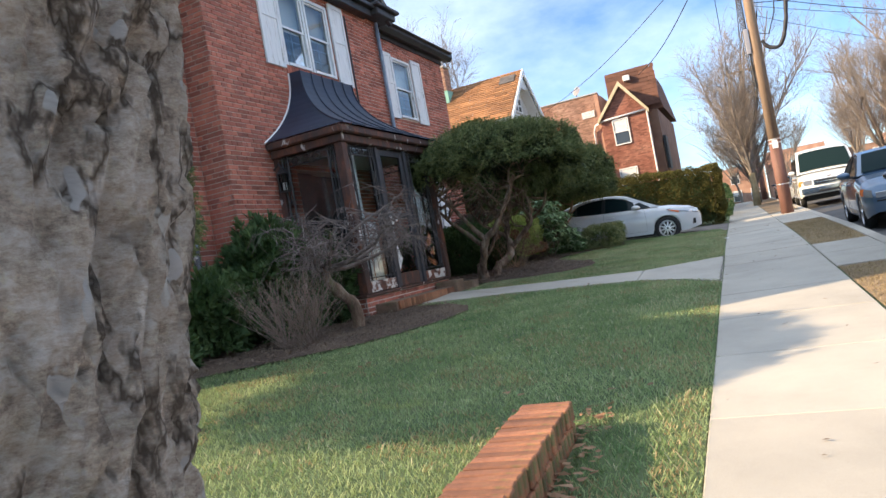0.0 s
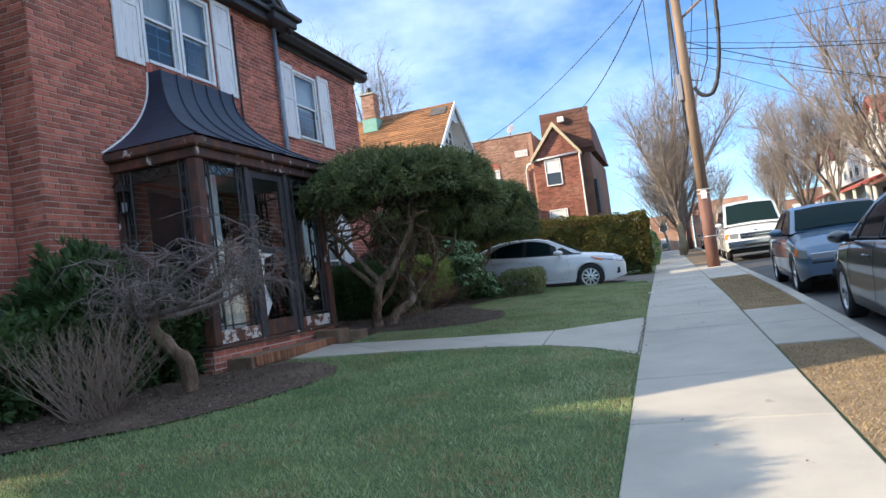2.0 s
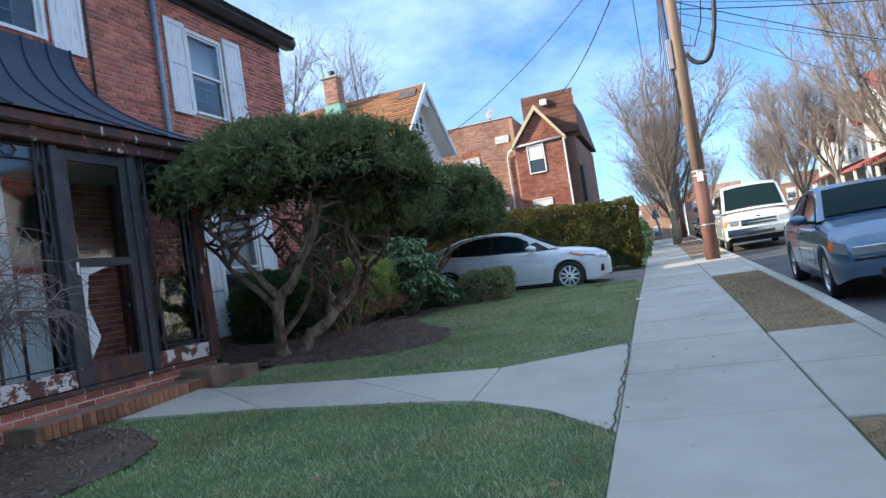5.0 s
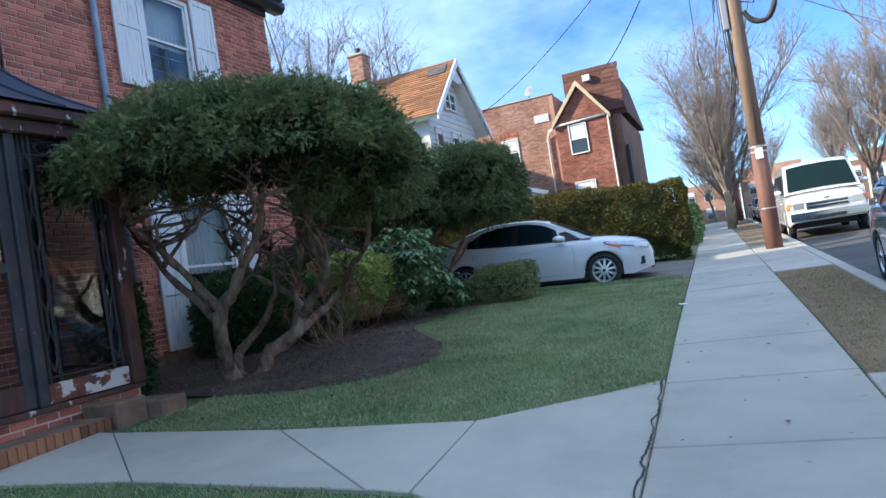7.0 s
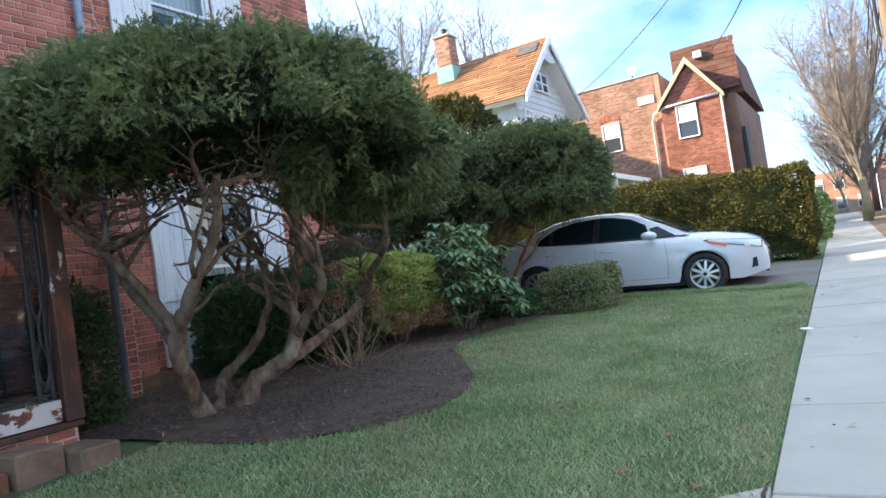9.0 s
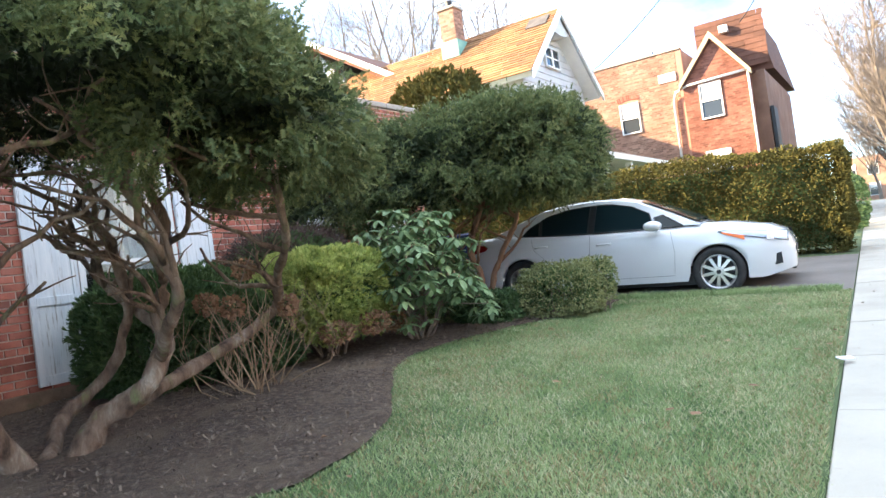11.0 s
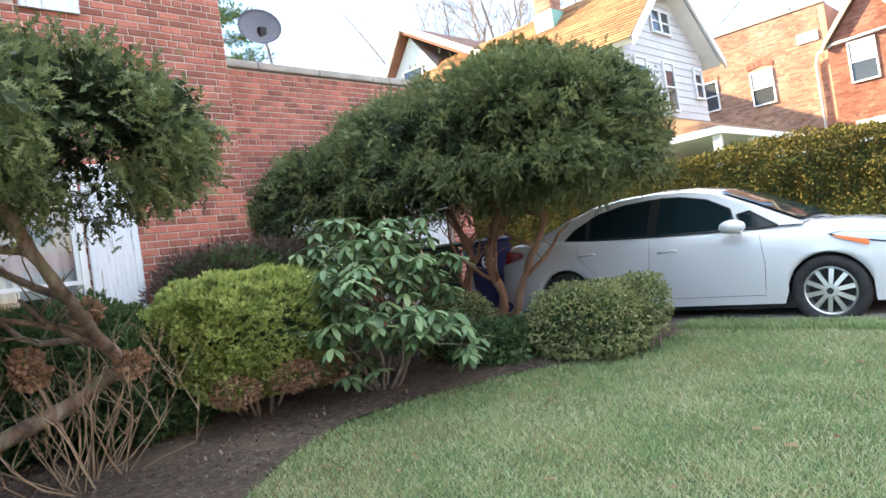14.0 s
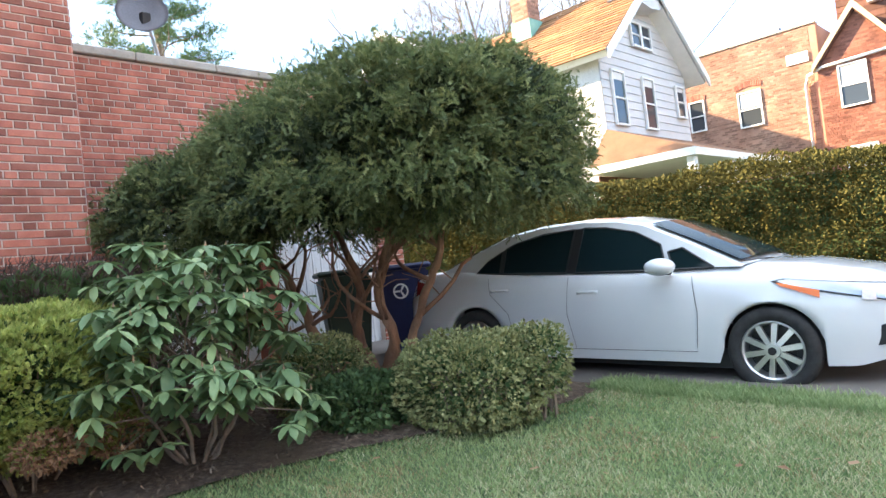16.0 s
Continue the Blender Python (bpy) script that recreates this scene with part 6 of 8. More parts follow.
verge = tagged(sheet("verge", [lambda y: edge_r(y) + 0.015, 1.1, lambda y: kerb_x(y) - 0.005], [0.5 * k for k in range(-6, 18)] + [8.93], lambda x, y: G(y) - 0.012, DRY_SOIL), "strip of dry brown turf beside the kerb", "verge", kind="structure")
verge = tagged(sheet("verge", [lambda y: edge_r(y) + 0.015, 1.1, lambda y: kerb_x(y) - 0.005], [11.77, 13, 14, 15, 16, 17, 18, 18.7], lambda x, y: G(y) - 0.012, DRY_SOIL), "strip of dry brown turf beside the kerb", "verge", kind="structure")
tagged(sheet("verge", [lambda y: edge_r(y) + 0.015, lambda y: kerb_x(y) - 0.005], [26.02, 35, 45, 60, 74], lambda x, y: G(y) - 0.012, DRY_SOIL), "strip of dry brown turf beside the kerb", "verge", kind="structure")
blades("dry_grass", scatter(52000, 0.5, 1.5, 3.0, 18.7, in_verge), STRAW, 0.03, "dry brown turf along the kerb", 0.0035, 1.2)
blades("lawn_fringe", scatter(16000, -3.4, -0.45, 19.25, 19.66, lambda x, y: x < edge_l(y) - 0.12 and rnd.random() < 1.2 - (y - 19.25) * 2.2), GRASS, 0.075, "longer grass along the driveway edge", 0.004, 0.6)
blades("joint_weeds", scatter(60000, -0.8, 0.2, 2.5, 14.0, lambda x, y: abs(x - edge_l(y)) < 0.012 + 0.03 * max(0.0, noise.noise((y * 2.1, 3, 1)))), GRASS, 0.028, "moss and weeds along the pavement edge", 0.003, 0.8)
# fallen leaves and litter
CHIP_LEAF = leafy("leaf_scraps", (0.06, 0.04, 0.03), (0.14, 0.09, 0.06), (0.26, 0.18, 0.11), 0.0)
lv = []
for k in range(170):
    x, y = rnd.uniform(-5, -0.5), rnd.uniform(2, 19)
    if in_lawn(x, y) or rnd.random() < 0.25:
        z = gz(x, y) + 0.035
        a, s = rnd.uniform(0, 6.28), rnd.uniform(0.018, 0.04)
        lv.append([(x + s * math.cos(a + b), y + s * 0.7 * math.sin(a + b), z + rnd.uniform(0, 0.018)) for b in (0, 1.6, 3.1, 4.7)])
tagged(polys("fallen_leaves", np.array(lv), [(0, 1, 2, 3)], DEAD_LEAF), "scattered curled brown leaves on the lawn", "leaves", kind="stuff")
lv = []
for k in range(260):
    y = rnd.uniform(1.5, 3.9)
    x = brick_edge_x(y) + rnd.choice((-1, 1, 1)) * rnd.uniform(0.12, 0.30)
    z = gz(x, y) + rnd.uniform(0.01, 0.03)
    a, s = rnd.uniform(0, 6.28), rnd.uniform(0.014, 0.032)
    lv.append([(x + s * math.cos(a + b), y + s * 0.6 * math.sin(a + b), z + rnd.uniform(0, 0.018)) for b in (0, 1.6, 3.1, 4.7)])
tagged(polys("fallen_leaves", np.array(lv), [(0, 1, 2, 3)], DEAD_LEAF), "dry brown leaves gathered along the brick edging", "leaves", kind="stuff")
lv = []
for k in range(150):
    y = rnd.uniform(2, 20)
    x = rnd.uniform(edge_r(y) + 0.05, kerb_x(y) - 0.05) if k % 3 and not 8.9 < y < 11.8 else rnd.uniform(edge_l(y), edge_r(y))
    a, s = rnd.uniform(0, 6.28), rnd.uniform(0.008, 0.024)
    lv.append([(x + s * math.cos(a + b), y + s * 0.6 * math.sin(a + b), G(y) + rnd.uniform(0.007, 0.018)) for b in (0, 1.6, 3.1, 4.7)])
tagged(polys("fallen_leaves", np.array(lv), [(0, 1, 2, 3)], CHIP_LEAF), "small dark leaf scraps on the pavement and verge", "leaves", kind="stuff")
chips = []
for k in range(30000):
    poly = BED_A if k % 2 else BED_B
    x, y = rnd.uniform(-6.6, -2.8), rnd.uniform(4.5, 19)
    if inside((x, y), poly):
        z = gz(x, y) + 0.055
        a, l, w = rnd.uniform(0, 6.28), rnd.uniform(0.005, 0.02), rnd.uniform(0.002, 0.007)
        c, s = math.cos(a), math.sin(a)
        t1 = rnd.uniform(-0.012, 0.012)
        chips.append([(x + c * l - s * w, y + s * l + c * w, z + t1), (x - c * l - s * w, y - s * l + c * w, z - t1), (x - c * l + s * w, y - s * l - c * w, z - t1 - 0.004), (x + c * l + s * w, y + s * l - c * w, z + t1 + 0.004)])
CHIP = leafy("bark_chips", (0.05, 0.034, 0.025), (0.13, 0.09, 0.065), (0.34, 0.26, 0.19), 0.0)
tagged(polys("bark_chips", np.array(chips), [(0, 1, 2, 3)], CHIP), "loose bark chips on the beds", "mulch", kind="stuff")

# ---- parked vehicles ----
def lerp_list(pts, x):
    for (xa, za), (xb, zb) in zip(pts, pts[1:]):
        if x <= xb:
            k = 0 if xb == xa else max(0.0, (x - xa) / (xb - xa))
            k = k * k * (3 - 2 * k) * 0.4 + k * 0.6
            return za + (zb - za) * k
    return pts[-1][1]


def wheel(parent, x, y, r, side, spokes, m, rim_mat=None):
    """A tyre with rim, spokes and hub; side is +1 or -1 across the car."""
    def ringed(profile, n=40):
        bm = bmesh.new()
        rows = [[bm.verts.new(m @ Vector((x + q * math.cos(a), y + side * w, r + q * math.sin(a)))) for a in (2 * math.pi * i / n for i in range(n))] for q, w in profile]
        for a, b in zip(rows, rows[1:]):
            for i in range(n):
                bm.faces.new((a[i], a[(i + 1) % n], b[(i + 1) % n], b[i]))
        bmesh.ops.recalc_face_normals(bm, faces=bm.faces)
        return bm
    w = part("wheel", ringed([(r * 0.66, -0.09), (r * 0.93, -0.10), (r, -0.07), (r, 0.07), (r * 0.95, 0.095), (r * 0.86, 0.105), (r * 0.70, 0.10), (r * 0.68, 0.06)]), RUBBER, parent, "black tyre on an alloy rim", True)
    part("rim", ringed([(r * 0.66, -0.05), (r * 0.66, 0.07), (r * 0.695, 0.092), (r * 0.64, 0.09), (r * 0.61, 0.05), (r * 0.58, 0.0)]), rim_mat or STEEL, w, "silver alloy rim", True)
    bm = bmesh.new()
    bmesh.ops.create_cone(bm, segments=24, radius1=r * 0.62, radius2=r * 0.62, depth=0.01, cap_ends=True, matrix=m @ Matrix.Translation((x, y - side * 0.03, r)) @ pose(0, 0, 0, 90, 0, 0))
    part("brake", bm, BLACK, w)
    bm = bmesh.new()
    for k in range(spokes):
        a = 2 * math.pi * k / spokes + 0.2
        c = m @ Matrix.Translation((x, y, r)) @ Matrix.Rotation(-a, 4, "Y")
        vs = [bm.verts.new(c @ Vector(p)) for p in ((r * 0.12, side * 0.085, -r * 0.055), (r * 0.12, side * 0.085, r * 0.055), (r * 0.64, side * 0.075, r * 0.065), (r * 0.64, side * 0.075, -r * 0.065), (r * 0.12, side * 0.04, -r * 0.055), (r * 0.12, side * 0.04, r * 0.055), (r * 0.64, side * 0.04, r * 0.065), (r * 0.64, side * 0.04, -r * 0.065))]
        for f in BRICK_FACES:
            bm.faces.new([vs[i] for i in f])
    bmesh.ops.create_cone(bm, segments=20, radius1=r * 0.2, radius2=r * 0.17, depth=0.05, cap_ends=True, matrix=m @ Matrix.Translation((x, y + side * 0.075, r)) @ pose(0, 0, 0, 90, 0, 0))
    bmesh.ops.recalc_face_normals(bm, faces=bm.faces)
    part("spokes", bm, rim_mat or STEEL, w)
    bm = bmesh.new()
    bmesh.ops.create_cone(bm, segments=16, radius1=r * 0.09, radius2=r * 0.09, depth=0.02, cap_ends=True, matrix=m @ Matrix.Translation((x, y + side * 0.1, r)) @ pose(0, 0, 0, 90, 0, 0))
    part("hub_cap", bm, BLACK, w)


def finer(line, n=8):
    """The same line with more points on it."""
    return [(a[0] + (b[0] - a[0]) * k / n, a[1] + (b[1] - a[1]) * k / n) for a, b in zip(line, line[1:]) for k in range(n)] + [line[-1]]


def vehicle(name, m, s, paint, label, category="car"):
    """A car from a table s: half length, widths, height lines along it, glass house, wheels. Its front is at +x."""
    t = tagged(empty(name), label, category)
    W, L0, L1 = s["w"], s["rear"], s["front"]
    R, sill = s["r"], s["sill"]
    arch = R * 1.08

    def low(x):
        z = sill + (0.10 * max(0, (x - L1 + 0.35) / 0.35) + 0.12 * max(0, (L0 + 0.35 - x) / 0.35))
        for xw in s["wheels"]:
            if abs(x - xw) < arch:
                z = max(z, R + math.sqrt(arch * arch - (x - xw) ** 2))
        return z

    def half(x):
        u = (x - L1) / s.get("nose", 0.75) + 1
        v = (L0 - x) / s.get("tail", 0.7) + 1
        k = 1 - s.get("nose_in", 0.24) * max(0.0, u) ** 2.4 - s.get("tail_in", 0.17) * max(0.0, v) ** 2.4
        return W * k
    xs = sorted({round(L0 + (L1 - L0) * i / 96, 4) for i in range(97)} | {round(xw + arch * math.cos(a), 4) for xw in s["wheels"] for a in [math.pi * i / 14 for i in range(15)]})
    bm = bmesh.new()
    rows = []
    for x in xs:
        w, zb, zs, zt = half(x), low(x), lerp_list(s["belt"], x), lerp_list(s["top"], x)
        zl = min(zb, zs - 0.06)
        z1 = max(zl + 0.01, min(0.42, zs - 0.05))
        z2 = max(z1 + 0.01, min(s.get("crease", 0.66), zs - 0.03))
        pts = [(w * 0.955, zl), (w * 0.992, z1), (w, (z1 + z2) / 2), (w * 0.995, z2), (w * 0.975, z2 + (zs - z2) * 0.6), (w * 0.94, zs), (w * 0.82, zs + (zt - zs) * 0.62), (w * 0.5, zs + (zt - zs) * 0.92), (0, zt)]
        rows.append([bm.verts.new(m @ Vector((x, sy * y, z))) for sy, seq in ((-1, pts), (1, pts[-2::-1])) for y, z in seq])
    for a, b in zip(rows, rows[1:]):
        for i in range(len(a) - 1):
            bm.faces.new((a[i], b[i], b[i + 1], a[i + 1]))
    bm.faces.new(rows[0])
    bm.faces.new(rows[-1][::-1])
    bmesh.ops.recalc_face_normals(bm, faces=bm.faces)
    body = part("body", bm, paint, t, "", True)
    # glass house: sides lie on one sloped plane each
    zb0, wb, lean = s["zb"], s["wb"], s["lean"]

    def gy(z, off=0.0):
        return wb - lean * (z - zb0) + off
    roof = s["roof"]
    bm = bmesh.new()
    rows = []
    for x, z in roof:
        y = gy(z)
        crown = s.get("crown", 0.05) * (1 if z > zb0 + 0.25 else 0.6)
        rows.append([bm.verts.new(m @ Vector((x + dx, yy, z + zz))) for yy, zz, dx in ((-y, 0, 0), (-y * 0.93, crown * 0.45, 0), (-y * 0.5, crown * 0.9, 0.03 if z < zb0 + 0.2 and x > 0 else 0), (0, crown, 0.04 if z < zb0 + 0.2 and x > 0 else 0), (y * 0.5, crown * 0.9, 0.03 if z < zb0 + 0.2 and x > 0 else 0), (y * 0.93, crown * 0.45, 0), (y, 0, 0))])
    for a, b in zip(rows, rows[1:]):
        for i in range(6):
            bm.faces.new((a[i], a[i + 1], b[i + 1], b[i]))
    for side in (0, 6):
        bm.faces.new([r[side] for r in rows])
    bmesh.ops.recalc_face_normals(bm, faces=bm.faces)
    part("roof", bm, paint, t)
    # panes
    for pane in s["side_panes"]:
        for sy in (-1, 1):
            bm = bmesh.new()
            bm.faces.new([bm.verts.new(m @ Vector((x, sy * gy(z, 0.006), z))) for x, z in pane])
            bmesh.ops.triangulate(bm, faces=bm.faces[:])
            part("side_window", bm, CAR_GLASS, t)
            bm = bmesh.new()
            loop = [m @ Vector((x, sy * gy(z, 0.006), z)) for x, z in pane]
            for p, q in zip(loop, loop[1:] + loop[:1]):
                tube(bm, [p, q], 0.009, 4)
            part("window_trim", bm, BLACK, t)
    for pane in s.get("pillars", ()):
        for sy in (-1, 1):
            bm = bmesh.new()
            bm.faces.new([bm.verts.new(m @ Vector((x, sy * gy(z, 0.005), z))) for x, z in pane])
            part("door_pillar", bm, BLACK, t)
    for nm, k0, k1, margin in (("windscreen", s["screen"][0], s["screen"][1], 0.90), ("rear_window", s["back"][0], s["back"][1], 0.86)):
        (xa, za), (xb, zb) = roof[k0], roof[k1]
        bm = bmesh.new()
        rows = []
        for k in range(6):
            f = 0.05 + 0.9 * k / 5
            x, z = xa + (xb - xa) * f, za + (zb - za) * f
            if k0 + 2 == k1:
                xm, zm = roof[k0 + 1]
                x, z = (xa + (xm - xa) * f * 2, za + (zm - za) * f * 2) if f < 0.5 else (xm + (xb - xm) * (f * 2 - 1), zm + (zb - zm) * (f * 2 - 1))
            y, crown = gy(z) * margin, s.get("crown", 0.05)
            d = 0.012
            sg = 1 if nm == "windscreen" else -1
            rows.append([bm.verts.new(m @ Vector((x + sg * d + (0.03 if nm == "windscreen" and abs(yy) < 0.6 * y else 0) * (1 - f), yy, z + zz + d))) for yy, zz in ((-y, crown * 0.5), (-y * 0.5, crown * 0.95), (0, crown * 1.05), (y * 0.5, crown * 0.95), (y, crown * 0.5))])
        for a, b in zip(rows, rows[1:]):
            for i in range(4):
                bm.faces.new((a[i], a[i + 1], b[i + 1], b[i]))
        part(nm, bm, SCREEN_GLASS, t, "", True)
    # wheels and dark wells
    for xw in s["wheels"]:
        for sy in (-1, 1):
            wheel(t, xw, sy * (W - 0.115), R, sy, s.get("spokes", 10), m, s.get("rim"))
            part("wheel_well", box(bmesh.new(), xw - arch, xw + arch, min(sy * (W - 0.32), sy * (W - 0.3)), max(sy * (W - 0.32), sy * (W - 0.3)), sill, R + arch, 0, m), BLACK, t)
    part("underside", box(bmesh.new(), L0 + 0.25, L1 - 0.75, -W * 0.85, W * 0.85, sill * 0.75, sill + 0.1, 0, m), BLACK, t)

    def skin(x, z):
        """Half width of the flank at that height."""
        zs = lerp_list(s["belt"], x)
        c = s.get("crease", 0.66)
        f = (z - c) / max(0.05, zs - c)
        return half(x) * (1.0 if f < 0 else 0.996 - 0.02 * f / 0.6 if f < 0.6 else 0.976 - 0.035 * (f - 0.6) / 0.4) + 0.002
    # door seams, handles, sill strip
    for line in s.get("seams", ()):
        for sy in (-1, 1):
            part("door_seam", tube(bmesh.new(), [m @ Vector((x, sy * (skin(x, z) + 0.002), z)) for x, z in finer(line)], 0.002, 4), BLACK, t)
    for x, z in s.get("handles", ()):
        for sy in (-1, 1):
            part("door_handle", tube(bmesh.new(), [m @ Vector((x - 0.10, sy * (skin(x, z) + 0.008), z - 0.006)), m @ Vector((x - 0.06, sy * (skin(x, z) + 0.03), z)), m @ Vector((x + 0.06, sy * (skin(x, z) + 0.03), z + 0.004)), m @ Vector((x + 0.10, sy * (skin(x, z) + 0.008), z))], 0.013, 8), paint, t, "", True)
    mx, mz = s["mirror"]
    for sy in (-1, 1):
        bm = bmesh.new()
        bmesh.ops.create_icosphere(bm, subdivisions=3, radius=1, matrix=m @ Matrix.Translation((mx, sy * (W + 0.09), mz)) @ Matrix.Diagonal(s.get("mirror_size", (0.07, 0.115, 0.068)) + (1,)))
        mir = part("wing_mirror", bm, paint, t, "", True)
        part("mirror_foot", tube(bmesh.new(), [m @ Vector((mx + 0.02, sy * (W - 0.06), mz - 0.05)), m @ Vector((mx, sy * (W + 0.03), mz - 0.045))], 0.025, 6), BLACK, mir)
    # front and rear lights as curved patches on the skin
    for nm, mat, xs_, za, zb_, lab in s["lights"]:
        for sy in (-1, 1):
            bm = bmesh.new()
            n = 10
            rows = []
            for i in range(n + 1):
                f = i / n
                x = xs_[0] + (xs_[1] - xs_[0]) * f
                z0, z1 = za[0] + (za[1] - za[0]) * f, zb_[0] + (zb_[1] - zb_[0]) * f
                if i == 0 and nm != "headlight_lens":
                    z0 = z1 = (z0 + z1) / 2
                rows.append([bm.verts.new(m @ Vector((x, sy * (skin(min(max(x, L0), L1), z) + {"headlight_bezel": 0.006, "headlight_lens": 0.017, "side_marker": 0.015}.get(nm, 0.012)), z))) for z in (z0, (z0 + z1) / 2, z1)])
            for a, b in zip(rows, rows[1:]):
                for k in range(2):
                    bm.faces.new((a[k], a[k + 1], b[k + 1], b[k]))
            part(nm, bm, mat, t, lab, True)
    for nm, mat, x, y0, y1, z0, z1 in s.get("front_parts", ()):
        part(nm, box(bmesh.new(), x - 0.03, x + 0.015, y0, y1, z0, z1, 0.008, m), mat, t)
    return t


def car_glass(nt, b):
    b.inputs["Base Color"].default_value = (0.008, 0.017, 0.02, 1)
    b.inputs["Specular IOR Level"].default_value = 0.28


CAR_GLASS = material("dark_car_glass", car_glass, rough=0.03)


def screen_glass(nt, b):
    b.inputs["Base Color"].default_value = (0.012, 0.024, 0.026, 1)
    b.inputs["Specular IOR Level"].default_value = 0.09
    b.inputs["IOR"].default_value = 1.2


SCREEN_GLASS = material("dark_windscreen_glass", screen_glass, rough=0.04)

SEDAN = dict(w=0.89, rear=-2.28, front=2.27, r=0.325, sill=0.22, wheels=(-1.32, 1.38), crease=0.70, nose_in=0.30, nose=0.95, tail_in=0.2,
             belt=[(-2.28, 0.80), (-2.1, 0.98), (-1.6, 0.985), (-0.5, 0.93), (0.9, 0.90), (1.4, 0.875), (1.95, 0.81), (2.2, 0.735), (2.27, 0.58)],
             top=[(-2.28, 0.86), (-2.15, 1.04), (-1.6, 1.08), (-0.5, 1.0), (0.7, 1.0), (0.95, 1.0), (1.5, 0.965), (1.95, 0.895), (2.16, 0.815), (2.27, 0.65)],
             zb=0.92, wb=0.80, lean=0.42, crown=0.045,
             roof=[(1.19, 0.955), (0.80, 1.145), (0.36, 1.335), (0.10, 1.39), (-0.25, 1.41), (-0.65, 1.395), (-1.0, 1.34), (-1.38, 1.20), (-1.78, 1.03)], screen=(0, 2), back=(6, 8),
             side_panes=[[(0.98, 0.96), (0.66, 0.955), (0.60, 1.10), (0.72, 1.125)], [(0.60, 0.955), (0.535, 1.165), (0.30, 1.285), (0.02, 1.345), (-0.20, 1.36), (-0.24, 0.965)],
                         [(-0.33, 0.97), (-0.29, 1.355), (-0.62, 1.335), (-0.92, 1.27), (-1.02, 1.225), (-1.02, 0.99)], [(-1.06, 0.99), (-1.06, 1.20), (-1.22, 1.115), (-1.33, 1.005)]],
             seams=[[(-0.28, 0.93), (-0.29, 0.6), (-0.22, 0.32)], [(0.82, 0.90), (0.86, 0.62), (0.84, 0.34)], [(-1.15, 0.95), (-1.12, 0.8), (-0.92, 0.62), (-0.85, 0.34)], [(-0.85, 0.31), (0.84, 0.31)]],
             handles=[(-0.08, 0.80), (-1.0, 0.835)], mirror=(0.62, 0.99), mirror_size=(0.125, 0.11, 0.07), spokes=10, pillars=[[(-0.24, 0.96), (-0.20, 1.362), (-0.29, 1.358), (-0.33, 0.965)], [(-1.02, 0.985), (-1.02, 1.23), (-1.06, 1.205), (-1.06, 0.985)]],
             lights=[("headlight_bezel", BLACK, (1.40, 2.21), (0.815, 0.655), (0.862, 0.785), "black bezel"), ("side_marker", AMBER, (1.44, 1.72), (0.815, 0.712), (0.832, 0.765), "amber side marker"), ("headlight", LAMP_GLASS, (1.44, 2.20), (0.825, 0.665), (0.856, 0.778), "clear wrapped headlight"), ("headlight_lens", STEEL, (1.97, 2.05), (0.69, 0.68), (0.752, 0.742), "bright round lamp"), ("tail_light", RED_LENS, (-1.86, -2.27), (0.86, 0.78), (0.92, 0.98), "dark red tail light")],
             front_parts=[("grille", BLACK, 2.265, -0.36, 0.36, 0.50, 0.57), ("lower_grille", BLACK, 2.25, -0.5, 0.5, 0.28, 0.40), ("bumper", WHITE_CAR, -2.27, -0.6, 0.6, 0.35, 0.55)])
WHITE_POSE = pose(-3.63, 20.64, 0.69, 0, 2.6, 4.2)
sedan_m = WHITE_POSE
white = vehicle("white_sedan", sedan_m, SEDAN, WHITE_CAR, "white saloon car parked on the driveway beside the lawn")
for sy in (-1, 1):
    bm = bmesh.new()
    prism(bm, [(2.02, 0.36), (2.13, 0.38), (2.12, 0.52), (2.05, 0.50)], "y", min(sy * 0.60, sy * 0.74), max(sy * 0.60, sy * 0.74))
    bmesh.ops.transform(bm, matrix=sedan_m, verts=bm.verts)
    part("fog_lamp_recess", bm, BLACK, white, "dark fog lamp recess in the bumper")
part("wiper", tube(bmesh.new(), [sedan_m @ Vector((1.24, -0.1, 0.985)), sedan_m @ Vector((1.16, -0.62, 0.99))], 0.008, 5), BLACK, white)

